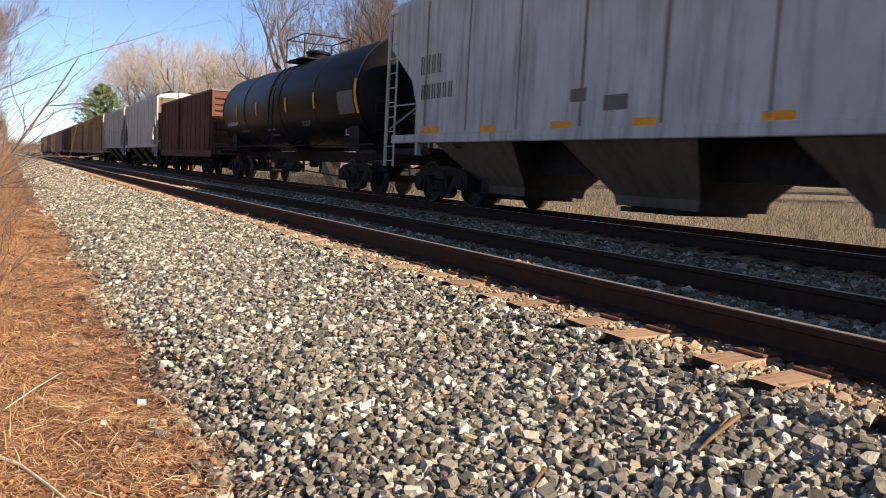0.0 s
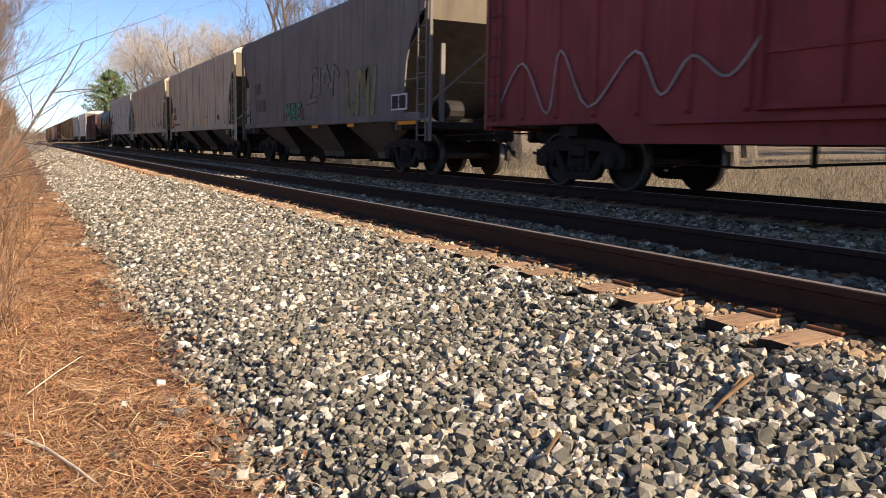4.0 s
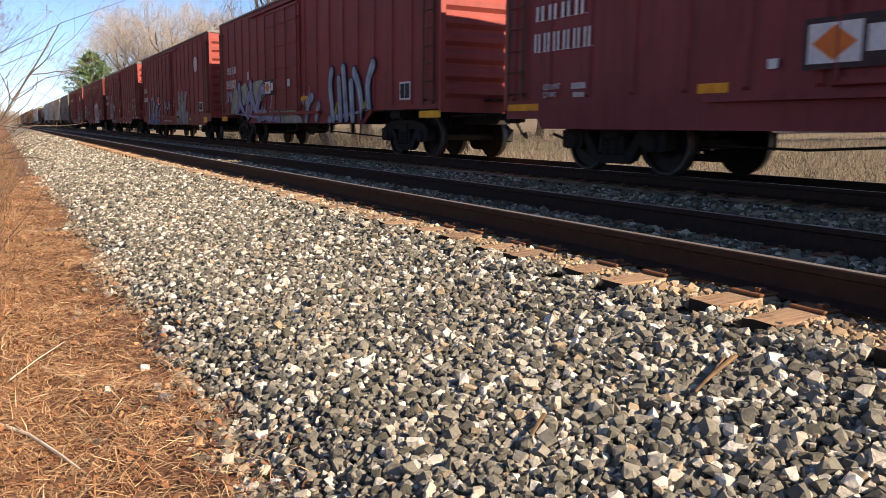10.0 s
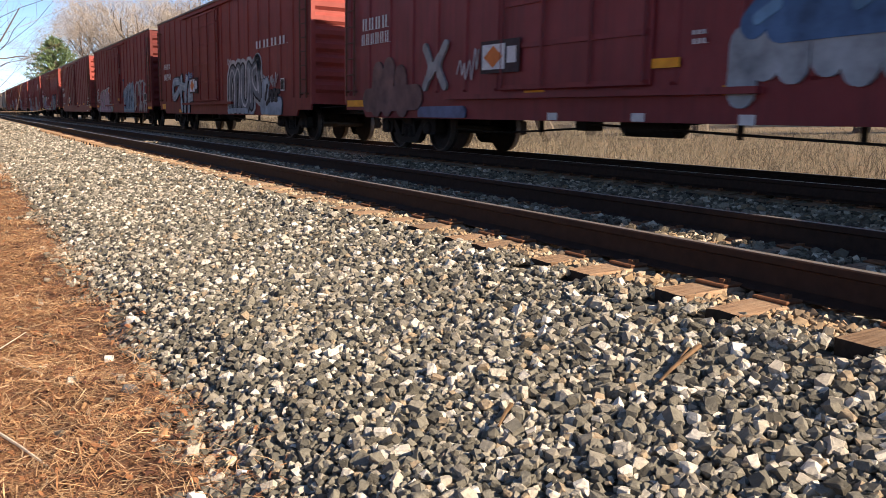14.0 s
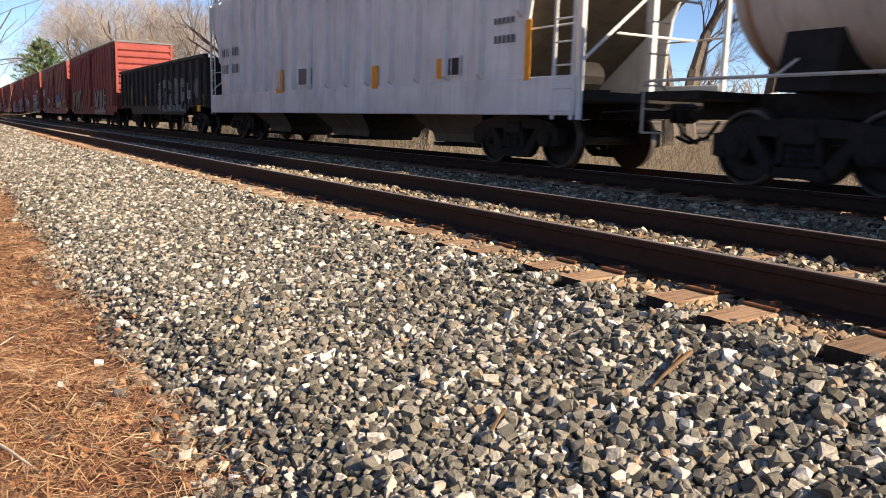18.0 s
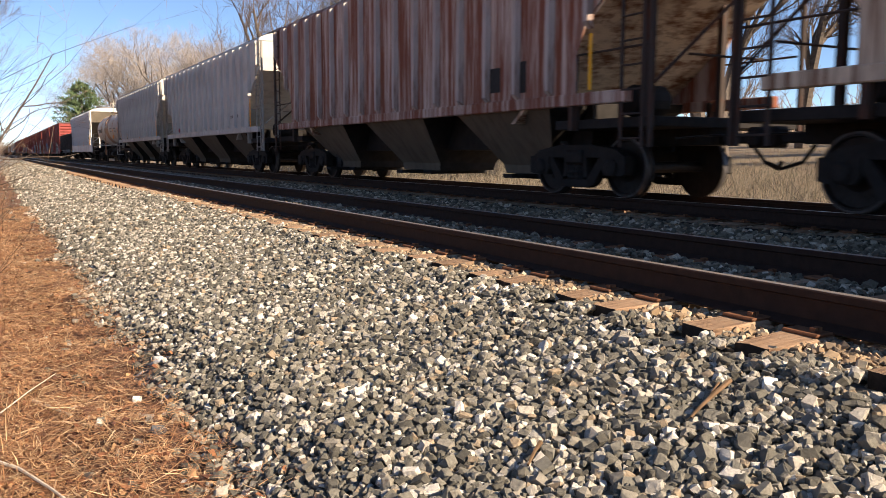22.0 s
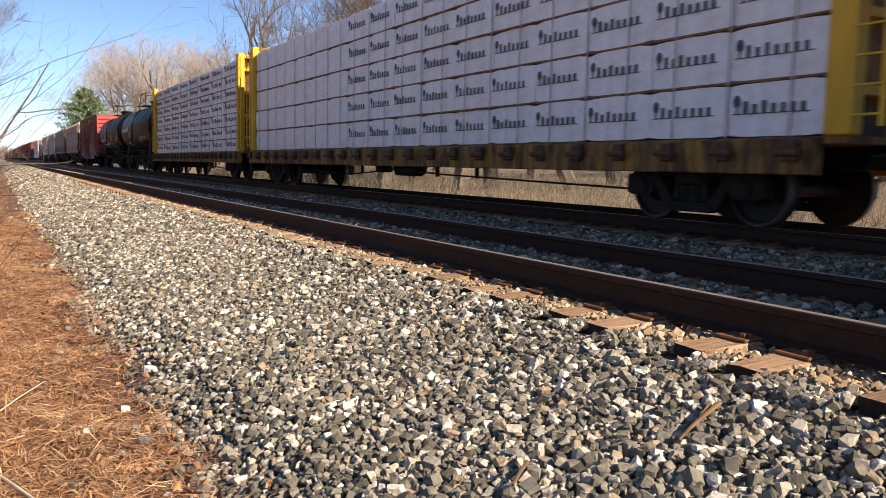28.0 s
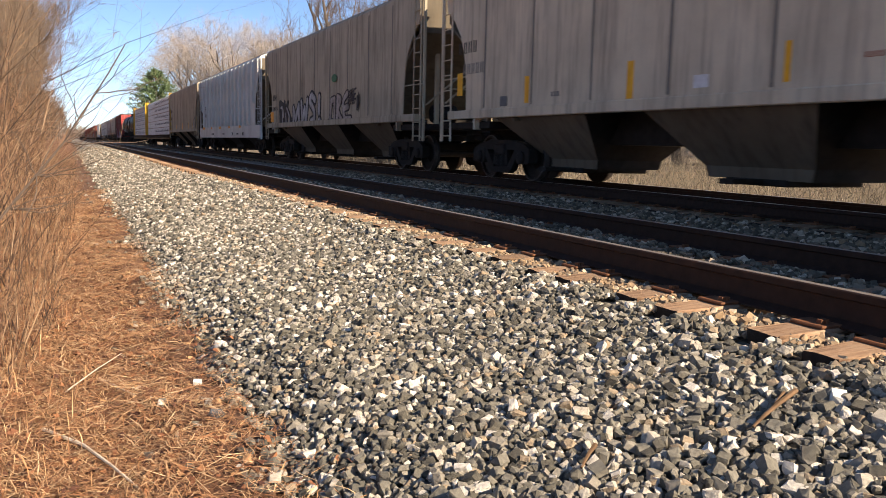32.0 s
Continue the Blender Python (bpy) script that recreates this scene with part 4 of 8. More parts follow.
        part("brake_cylinder", Mesh().lathe_x([(-0.7, 0.2), (-0.65, 0.24), (-0.1, 0.24), (-0.05, 0.2)], 12, e * (L - 1.3), 1.45), M_STEEL, car)
    # discharge pockets
    pitch = 4.3 * (length - 2.0) / 14.2
    span = pitch * bays
    for k in range(bays):
        y = pitch * (k - (bays - 1) / 2)
        half = pitch / 2
        b = Mesh()
        rings = []
        for z, f, wx in ((sill - 0.02, 0.69, hw - 0.06), (sill - 0.16, 0.67, hw - 0.10), (0.46, 0.42, 0.70), (0.30, 0.40, 0.68)):
            near = half * (min(f, 0.29) if z < 0.5 and k == 0 else f)
            far = half * (min(f, 0.29) if z < 0.5 and k == bays - 1 else f)
            rings.append([(-wx, y - near, z), (wx, y - near, z), (wx, y + far, z), (-wx, y + far, z)])
        b.loft(rings)
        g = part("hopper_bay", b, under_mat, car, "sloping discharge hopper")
        # Shade put into colour: end-facing and bottom faces take the dark steel.
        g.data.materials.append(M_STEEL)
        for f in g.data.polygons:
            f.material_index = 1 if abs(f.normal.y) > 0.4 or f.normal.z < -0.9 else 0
        part("outlet_gate", Mesh().box(-0.72, 0.72, y - half * 0.24, y + half * 0.24, 0.22, 0.31, 0.02).box(-1.25, -0.6, y - 0.16, y + 0.10, 0.24, 0.31), M_STEEL, g)
    running_gear(car, length, L - 2.1, underframe=False, rods=False)
    # The wide second box is an added dark filler for shade between bays.
    part("centre_sill", Mesh().box(-0.28, 0.28, -L + 0.1, L - 0.1, 0.78, 1.02).box(-0.62, 0.62, -span / 2 + 0.6, span / 2 - 0.6, apex, sill - 0.05), M_STEEL, car)
    return car


def tank_car(s_left, paint_mat, length=16.8, radius=1.47, centre=2.65, label="", name="tank_car", rail_mat=None, margin=0.75):
    car = new_car(name, length, s_left, label or "black tank car", "tank car")
    ROUND[car] = radius, centre
    L = length / 2
    b = L - margin
    prof = [(-b, 0.01)] + [(-b + 0.62 * (1 - math.cos(t * math.pi / 12)), radius * math.sin(t * math.pi / 12)) for t in range(1, 7)]
    prof += [(-y, r) for y, r in prof[::-1]]
    part("tank", Mesh().lathe_y(prof, 40, 0, centre), paint_mat, car, smooth=True)
    for y in (-b + 0.62, -b * 0.5, 0.55, -0.55, b * 0.5, b - 0.62):
        part("jacket_band", shared(f"jacket_band|{radius}|{paint_mat.name}", lambda: Mesh().lathe_y([(-0.035, radius - 0.02), (-0.035, radius + 0.012), (0.035, radius + 0.012), (0.035, radius - 0.02)], 40, 0, 0), paint_mat), None, car, at=pose(0, y, centre))
    rm = rail_mat or M_STEEL
    top = centre + radius
    d = Mesh()
    d.lathe_z([(top - 0.1, 0.36), (top + 0.22, 0.36), (top + 0.26, 0.42), (top + 0.32, 0.42), (top + 0.38, 0.25)], 18)
    part("dome", d, M_DOME if rail_mat else paint_mat, car, "round manway housing on top")
    p = Mesh()
    p.box(-0.85, 0.85, -0.95, 0.95, top - 0.02, top + 0.02)
    for x in (-0.8, 0.8):
        p.tube([(x, -0.95, top + 0.75), (x, 0.95, top + 0.75)], 0.022, 6)
        for y in (-0.95, 0.95):
            p.tube([(x, y, top), (x, y, top + 0.75)], 0.024, 6)
    for y in (-0.95, 0.95):
        p.tube([(-0.8, y, top + 0.75), (0.8, y, top + 0.75)], 0.022, 6)
    part("top_platform", p, rm, car, "walkway with a handrail round the dome")
    lad = Mesh()
    for y in (-0.25, 0.25):
        pts = [(-math.cos(t) * (radius + 0.10), y, centre + math.sin(t) * (radius + 0.10)) for t in [radians(q) for q in range(0, 60, 10)]]
        lad.tube([(-radius - 0.10, y, 0.55), (-radius - 0.10, y, 1.6)] + pts, 0.022, 5)
    for k in range(9):
        z = 0.6 + 0.33 * k
        x = radius + 0.10 if z < centre else math.sqrt(max(0.1, (radius + 0.10) ** 2 - (z - centre) ** 2))
        lad.tube([(-x, -0.25, z), (-x, 0.25, z)], 0.016, 5)
    part("ladder", lad, rm, car)
    u = Mesh()
    u.box(-0.34, 0.34, -L + 0.1, L - 0.1, 0.82, 1.12)
    for e in (-1, 1):
        u.box(-1.42, 1.42, *sorted((e * (L - 1.0), e * L)), 1.02, 1.12)
        u.prism_y([(-1.15, 1.1), (1.15, 1.1), (0.79 * radius, centre - 0.60 * radius), (-0.79 * radius, centre - 0.60 * radius)], e * (L - 2.15) - 0.35, e * (L - 2.15) + 0.35)
    part("underframe", u, M_STEEL, car, "stub sill and saddles under the tank")
    h = Mesh()
    for s in (-1, 1):
        h.tube([(s * 1.45, -L + 0.1, 1.25), (s * 1.45, L - 0.1, 1.25)], 0.022, 6)
        for k in range(9):
            y = -L + 0.3 + (length - 0.6) * k / 8
            h.tube([(s * 1.45, y, 1.25), (s * 1.1, y, 1.05 if abs(y) > b - 1 else 1.45)], 0.018, 5)
        for e in (-1, 1):
            h.tube([(s * 1.45, e * (L - 0.1), 0.6), (s * 1.45, e * (L - 0.1), 2.3), (s * 0.5, e * (L - 0.1), 2.3)], 0.02, 5)
            for z in (0.6, 0.9, 1.2, 1.6, 2.0):
                h.tube([(s * 1.45, e * (L - 0.1), z), (s * 1.05, e * (L - 0.1), z)], 0.014, 5)
    part("handrail", h, rm, car)
    v = Mesh()
    v.lathe_z([(0.62, 0.10), (0.66, 0.17), (0.80, 0.17), (1.25, 0.22)], 12)
    v.box(-0.9, 0.9, -0.9, 0.9, 1.12, 1.22)
    part("bottom_valve", v, M_STEEL, car)
    running_gear(car, length, L - 2.15, underframe=False)
    return car


def gondola(s_left, paint_mat, length=16.1, top=2.68, sill=0.72, label="", posts=15):
    car = new_car("gondola_car", length, s_left, label or "black gondola car", "gondola car")
    hw, L = 1.42, length / 2
    m = Mesh()
    for s in (-1, 1):
        m.prism_x([(-L, 1.05), (-L + 2.4, 1.0), (-L + 3.0, sill), (L - 3.0, sill), (L - 2.4, 1.0), (L, 1.05), (L, top), (-L, top)], s * (hw - 0.04), s * hw)
    part("side", m, paint_mat, car)
    part("floor", Mesh().box(-hw + 0.05, hw - 0.05, -L + 0.05, L - 0.05, 1.0, 1.1), paint_mat, car)
    c = Mesh()
    for s in (-1, 1):
        c.box(*sorted((s * (hw - 0.08), s * (hw + 0.09))), -L, L, top, top + 0.12, 0.02)
        c.box(*sorted((s * (hw - 0.02), s * (hw + 0.05))), -L + 3.0, L - 3.0, sill, sill + 0.12)
    part("top_chord", c, paint_mat, car)
    for e in (-1, 1):
        w = Mesh()
        w.box(-hw + 0.05, hw - 0.05, *sorted((e * (L - 0.05), e * L)), 0.95, top)
        for z in (1.3, 1.75, 2.2):
            w.prism_x([(e * L, z - 0.1), (e * (L + 0.07), z - 0.04), (e * (L + 0.07), z + 0.04), (e * L, z + 0.1)], -hw + 0.1, hw - 0.1)
        part("end_wall", w, paint_mat, car)
        part("ladder", shared("ladder|gon", lambda: ladder_mesh(0.40, 1.6, 5), paint_mat), None, car, at=pose(-hw, e * (L - 0.3), 1.05))
    for k in range(posts + 1):
        y = -L + 0.65 + (length - 1.3) * k / posts
        for s in (-1, 1):
            part("side_post", shared("side_post|gon", lambda: Mesh().loft([[(0.004, -0.11, 0), (0.004, 0.11, 0), (-0.11, 0.07, 0.1), (-0.11, -0.07, 0.1)],
                 [(0.004, -0.11, 1.62), (0.004, 0.11, 1.62), (-0.11, 0.07, 1.58), (-0.11, -0.07, 1.58)]]), paint_mat), None, car, at=pose(s * hw, y, 1.04, 0, 0, 0 if s < 0 else 180))
    running_gear(car, length, L - 2.2)
    return car


def bundle_mesh(w, h, d, seed):
    rng = random.Random(seed)
    m = Mesh()
    j = lambda a: rng.uniform(-a, a)
    rings = []
    n = 6
    for k in range(n + 1):
        y = -w / 2 + w * k / n
        i = 0.02 if k in (0, n) else 0.0
        rings.append([(-d / 2 + i + j(0.006), y + j(0.006), i), (d / 2, y, i), (d / 2, y, h - i), (-d / 2 + i + j(0.006), y + j(0.006), h - i + j(0.008)), (-d / 2 - 0.004 + j(0.01), y, h * 0.55)])
    return m.loft(rings)


def centerbeam(s_left, length, rows, columns, label, marks=True, first_mark=0.0, rear=0.0):
    car = new_car("centerbeam_flat_car", length, s_left, label, "flat car")
    L, deck = length / 2, 1.07
    d = Mesh()
    d.box(-1.35, 1.35, -L, L, deck - 0.08, deck)
    part("deck", d, M_CB, car)
    for s in (-1, 1):
        sl = Mesh()
        sl.box(*sorted((s * 1.30, s * 1.42)), -L + 0.3, L - 0.3, deck - 0.42, deck - 0.02, 0.015)
        part("side_sill", sl, M_CB, car, "dirty yellow side sill")
        for k in range(24):
            y = -L + 0.6 + (length - 1.2) * k / 23
            part("strap_winch", shared("strap_winch", lambda: Mesh().box(-0.09, 0.0, -0.09, 0.09, 0.02, 0.26, 0.02).lathe_y([(-0.16, 0.04), (0.16, 0.04)], 8, -0.10, 0.12), M_WINCH), None, car, "rusty strap winch", at=pose(s * 1.421, y, deck - 0.30, 0, 0, 0 if s < 0 else 180))
    part("centre_beam", Mesh().box(-0.06, 0.06, -L + 0.8, L - 0.8, deck, 4.35).box(-0.25, 0.25, -L + 0.5, L - 0.5, 4.35, 4.47), M_CB, car)
    span = L
    for e in (-1, 1):
        L = span + (rear if e < 0 else 0.0)
        b = Mesh()
        b.box(-1.17, 1.17, *sorted((e * (L - 0.72), e * (L - 0.64))), deck, 4.5)
        # The plate's dark dirty paint also stands in for the next car's shade.
        bulk = part("bulkhead", b, M_CB, car, "yellow end bulkhead darkened by dirt and painted shade")
        for s in (-1, 1):
            part("bulkhead_post", Mesh().box(*sorted((s * 1.18, s * 1.40)), *sorted((e * (L - 0.72), e * (L - 0.40))), deck, 4.5, 0.02), M_YELLOWCAR, bulk, "yellow corner post")
        for z in (1.5, 2.3, 3.1, 3.9, 4.36):
            part("crossbar", Mesh().box(-1.17, 1.17, *sorted((e * (L - 0.64), e * (L - 0.45))), z, z + 0.1), M_YELLOWCAR, bulk)
        part("ladder", shared("ladder|cb", lambda: ladder_mesh(0.34, 3.2, 11, 0.03), M_YELLOWCAR), None, car, at=pose(-1.40, e * (L - 0.22), 1.15))
    L = span
    inner = length - 1.5 + rear
    w = inner / columns
    h = (4.32 - deck) / rows
    rng = random.Random(int(length * 10))
    for s in (-1, 1):
        for r in range(rows):
            for c in range(columns):
                y = L - 0.75 - w * (c + 0.5)
                bun = part("lumber_pack", shared(f"lumber_pack|{length}|{(r * 3 + c) % 4}", lambda: bundle_mesh(w * 0.996, h * 0.945, 1.18, r * 31 + c), M_WRAP), None, car,
                           "white-wrapped lumber bundle" if not marks else "white-wrapped lumber bundle with a dark printed mark", at=pose(s * 0.70 + rng.uniform(-0.02, 0.02), y, deck + 0.015 + r * h))
                if marks and s < 0 and c >= columns * first_mark:
                    part("printed_mark", shared(f"printed_mark|{length}", lambda: mark_mesh(w, h), M_MARK), None, bun, "dark tree shape and bars", at=pose(-0.605, 0, 0))
    for s in (-1, 1):
        for r in range(1, rows):
            for c in range(columns // 2):
                part("dunnage_board", shared(f"dunnage_board|{length}|{c % 3}", lambda: Mesh().box(-0.60 - 0.008 * (c % 3), 0.60, -w * 0.98, w * 0.98, 0.0, 0.030, 0.004), M_DUNNAGE), None, car, "rough brown timber strip between bundles", at=pose(s * 0.70, L - 0.75 - w * (2 * c + 1), deck - 0.012 + r * h, 0, 0, 0 if s < 0 else 180))
    for c in range(24):
        y = L - 0.75 - inner * (c + 0.5) / 24
        part("strap", shared("strap", lambda: Mesh().box(-1.318, -1.310, -0.012, 0.012, 1.07, 4.33), M_STRAP), None, car, at=pose(0, y, 0))
    running_gear(car, length, L - 2.4)
    return car


def mark_mesh(w, h):
    """A small round-headed tree shape and a row of bars standing on one thin line."""
    y, z = w * 0.44, h * 0.40
    top = [(y, z), (y, z + 0.012), (y - 0.048, z + 0.012), (y - 0.048, z + 0.085)]
    top += [(y - 0.06 + 0.055 * math.cos(radians(t)), z + 0.155 + 0.075 * math.sin(radians(t))) for t in range(-70, 251, 32)]
    top += [(y - 0.072, z + 0.085), (y - 0.072, z + 0.012)]
    room = w * 0.80 - 0.16
    for k in range(7):
        a, b = y - 0.16 - k * room / 7, z + (0.15 if k in (0, 2) else 0.115)
        top += [(a, z + 0.012), (a, b), (a - room / 7 * 0.45, b), (a - room / 7 * 0.45, z + 0.012)]
    return Mesh().prism_x(top + [(y - 0.16 - room, z + 0.012), (y - 0.16 - room, z)], -0.003, 0.001)


# Grime of the bays; on slope sheets its darkness is painted shade.
M_GRIME_SHADE = painted("grimy_shaded_hopper", (0.165, 0.135, 0.095), (0.04, 0.035, 0.03), 0.8, 0.6)
M_ROOF = painted("galvanised_roof", (0.17, 0.16, 0.155), (0.16, 0.10, 0.07), 0.5, 0.5, 0.3)
M_RED = [painted("red_brown_paint", (0.246, 0.0342, 0.0348), (0.060, 0.022, 0.021), 0.55, 0.45),
         painted("oxide_red_paint", (0.258, 0.0432, 0.0324), (0.065, 0.026, 0.022), 0.6, 0.5),
         painted("deep_red_paint", (0.225, 0.03188, 0.035), (0.052, 0.02, 0.02), 0.5, 0.45)]
M_PINKEND = painted("faded_red_end", (0.42, 0.075, 0.07), (0.20, 0.05, 0.045), 0.55, 0.4)
# Darker copy of the end red, with the shade on two ends put in.
M_SHADEEND = painted("shaded_red_end", (0.13, 0.022, 0.02), (0.05, 0.018, 0.016), 0.6, 0.45)
M_REDEND = painted("bright_red_end", (0.31, 0.064, 0.052), (0.13, 0.032, 0.028), 0.55, 0.4)
M_SEAM = painted("grimy_seam", (0.20, 0.175, 0.145), (0.08, 0.065, 0.05), 0.7, 0.7)
M_GREY = painted("blue_grey_paint", (0.55, 0.5885, 0.539), (0.10, 0.092, 0.075), 0.55, 0.75)
M_TAN = painted("dusty_tan_grey", (0.6785, 0.575, 0.414), (0.15, 0.11, 0.08), 0.65, 0.75)
M_STAINED = painted("brown_stained_grey", (0.47, 0.40, 0.285), (0.085, 0.062, 0.042), 0.7, 0.9)
M_TAN2 = painted("pale_dusty_grey", (0.6496, 0.5544, 0.3976), (0.19, 0.14, 0.10), 0.65, 0.7)
M_DARKGREY = painted("grimy_grey_paint", (0.1955, 0.1782, 0.161), (0.05, 0.045, 0.04), 0.65, 0.6)
M_WHITECAR = painted("white_car_paint", (0.66, 0.66, 0.62), (0.34, 0.30, 0.25), 0.45, 0.30)
M_CLEANWHITE = painted("clean_white_paint", (0.81, 0.805, 0.77), (0.40, 0.36, 0.31), 0.45, 0.4)
M_RIBGREY = painted("pale_ribbed_grey", (0.675, 0.6412, 0.5805), (0.20, 0.17, 0.14), 0.55, 0.5)
M_RUSTDARK = painted("dark_rusty_steel", (0.055, 0.038, 0.030), (0.03, 0.022, 0.018), 0.75, 0.5, rust=0.5, rust_color=(0.10, 0.038, 0.02))
M_ENDGREY = painted("dusty_end_grey", (0.396, 0.3685, 0.319), (0.14, 0.115, 0.09), 0.6, 0.6)
M_RUSTY = painted("rusting_white_paint", (0.62, 0.49, 0.41), (0.22, 0.095, 0.06), 0.7, 0.9, rust=0.95, rust_color=(0.23, 0.068, 0.032), streaky=True)
M_RUSTPOST = painted("chalky_rib_paint", (0.55, 0.48, 0.43), (0.22, 0.11, 0.07), 0.7, 0.8, rust=0.6, streaky=True)
M_TANPOST = painted("tan_rib_paint", (0.70, 0.60, 0.47), (0.24, 0.12, 0.06), 0.7, 0.7, rust=0.45, rust_color=(0.25, 0.10, 0.04), streaky=True)
M_RUSTTAN = painted("tan_paint_with_rust", (0.74, 0.60, 0.43), (0.20, 0.11, 0.07), 0.7, 0.8, rust=0.72, rust_color=(0.19, 0.075, 0.032), streaky=True)
M_BLACKCAR = painted("black_tank_paint", (0.0075, 0.0075, 0.008), (0.019, 0.017, 0.015), 0.42, 0.3, gloss=0.10)
M_WHITETANK = painted("stained_white_tank", (0.68, 0.625, 0.53), (0.22, 0.16, 0.10), 0.45, 0.6, spill=(0.42, 0.20, 0.07))
M_DOME = painted("rusty_orange_dome", (0.40, 0.16, 0.05), (0.2, 0.08, 0.04), 0.7, 0.5, rust=0.4)
M_BLACKGON = painted("black_gondola_paint", (0.035, 0.035, 0.035), (0.08, 0.06, 0.05), 0.65, 0.5)
M_BROWNCAR = painted("rust_brown_paint", (0.12, 0.05, 0.03), (0.05, 0.025, 0.02), 0.7, 0.5, rust=0.4)
M_OCHRE = painted("ochre_paint", (0.36, 0.22, 0.06), (0.12, 0.08, 0.04), 0.6, 0.4)
M_MAROON = painted("maroon_paint", (0.20, 0.048, 0.050), (0.04, 0.016, 0.018), 0.6, 0.5)
M_CB = painted("dirty_yellow_paint", (0.36, 0.20, 0.04), (0.07, 0.045, 0.03), 0.65, 0.95, rust=0.85, rust_color=(0.075, 0.038, 0.022))
M_WINCH = plain("rusty_winch", (0.11, 0.065, 0.04), 0.8, 0, 14, 0.4, 0.3, 0.004)
M_YELLOWCAR = painted("yellow_paint", (0.75, 0.45, 0.03), (0.25, 0.14, 0.04), 0.5, 0.35)
M_WRAP = plain("white_wrap", (0.90, 0.90, 0.91), 0.38, 0, 5.0, 0.13, 0.85, 0.05)
M_DUNNAGE = plain("brown_timber_strip", (0.24, 0.13, 0.055), 0.85, 0, 9, 0.45, 0.4, 0.006)
M_MARK = plain("dark_print", (0.09, 0.10, 0.12), 0.6, 0, 10, 0.2, 0.05, 0.001)
M_STRAP = plain("dusty_strap", (0.5, 0.47, 0.42), 0.7, 0, 10, 0.2, 0.1, 0.001)

# the cars in order from the far, leading end; the first number is where the leading end stands along the line at the start
S = {}
for _i in range(5):
    S[f"lead{_i}"] = boxcar(255 - 21 * _i, (M_BROWNCAR, M_OCHRE, M_BROWNCAR, M_OCHRE, M_MAROON)[_i], M_BROWNCAR, length=19.8, detail=False, label="distant brown boxcar far ahead in the train")
S["ochre0"] = boxcar(149.5, M_BROWNCAR, M_BROWNCAR, length=20.6, detail=True, label="dull brown boxcar far ahead in the train", fat=True)
S["ochre1"] = boxcar(128.2, M_OCHRE, M_OCHRE, length=21.4, detail=True, label="ochre-brown boxcar far ahead in the train", fat=True)
S["ochre2"] = boxcar(105.8, M_OCHRE, M_WHITECAR, length=23.0, detail=True, label="ochre boxcar with a pale end and roof", fat=True)
S["hopper_b"] = hopper(81.5, M_GREY, length=15.0, label="pale grey covered hopper car")
S["hopper_a"] = hopper(65.6, M_WHITECAR, length=15.0, label="white-ended grey covered hopper car")
S["gon0"] = boxcar(49.3, M_BROWNCAR, M_BROWNCAR, name="high_sided_gondola_car", length=13.2, eave=3.7, detail=True, door_w=0.01, ribs=12, label="rusty dark-brown high-sided gondola car", fat=True)
S["tank0"] = tank_car(35.2, M_BLACKCAR, 17.2, label="black tank car with yellow band marks")
S["furx"] = hopper(17.4, M_GREY, length=16.4, label="blue-grey covered hopper car with orange reflectors", sill=1.42)
S["tilx"] = hopper(0.35, M_TAN2, length=16.6, label="pale dusty covered hopper car", ends="round", sill=1.38)
S["gacx"] = hopper(-17.6, M_TAN, length=16.2, label="tan-grey covered hopper car with amber stripes", ends="round", sill=1.38)
S["idyx"] = hopper(-35.0, M_DARKGREY, length=16.3, label="grimy dark-grey covered hopper car with faded graffiti", ends="round", sill=1.35, apex=1.0)
BOX_AT = [-53.6, -73.64, -93.99, -114.08, -134.3, -154.95, -175.68, -195.79, -216.2, -236.37]
for _i, _s in enumerate(BOX_AT):
    S[f"box{_i + 1}"] = boxcar(_s, M_RED[(0, 1, 0, 0, 0, 2, 0, 1, 2, 0)[_i]], M_SHADEEND if _i in (1, 6) else M_REDEND, skirt=_i in (3, 5, 6, 7, 8, 9), label="red-brown ribbed boxcar with a shade-darkened red corrugated end" if _i in (1, 6) else "red-brown ribbed boxcar with a bright red corrugated end")
S["gon"] = gondola(-255.8, M_BLACKGON, label="black gondola car with pale block graffiti")
S["hop_c"] = hopper(-272.7, M_CLEANWHITE, length=18.8, label="clean white-grey covered hopper car with a deep side sill", low_sill=True, ends="round", sill=1.36)
S["tank_w"] = tank_car(-292.6, M_WHITETANK, 14.6, 1.24, 2.52, label="white tank car with rust and product stains", rail_mat=M_WHITETANK)
S["mwcx"] = hopper(-308.3, M_RIBGREY, length=16.0, ribbed=True, slope_mat=M_RIBGREY, end_mat=M_ENDGREY, label="pale grey ribbed covered hopper car", sill=1.52)
S["timx"] = hopper(-325.4, M_RIBGREY, length=16.2, ribbed=True, slope_mat=M_RIBGREY, end_mat=M_ENDGREY, label="pale grey ribbed covered hopper car with rust specks", sill=1.52)
S["rust"] = hopper(-342.9, M_RUSTY, length=16.2, ribbed=True, slope_mat=M_RUSTTAN, post_mat=M_RUSTPOST, end_mat=M_RUSTDARK, label="white ribbed hopper car heavily streaked with rust", sill=1.52)
S["tan"] = hopper(-360.4, M_RUSTTAN, length=16.4, ribbed=True, slope_mat=M_RUSTTAN, post_mat=M_TANPOST, end_mat=M_RUSTDARK, label="tan ribbed hopper car with rust streaks", sill=1.52)
S["boxg"] = boxcar(-378.4, M_MAROON, M_PINKEND, length=15.0, label="maroon boxcar covered with multicoloured graffiti", ribs=15, door_w=2.6)
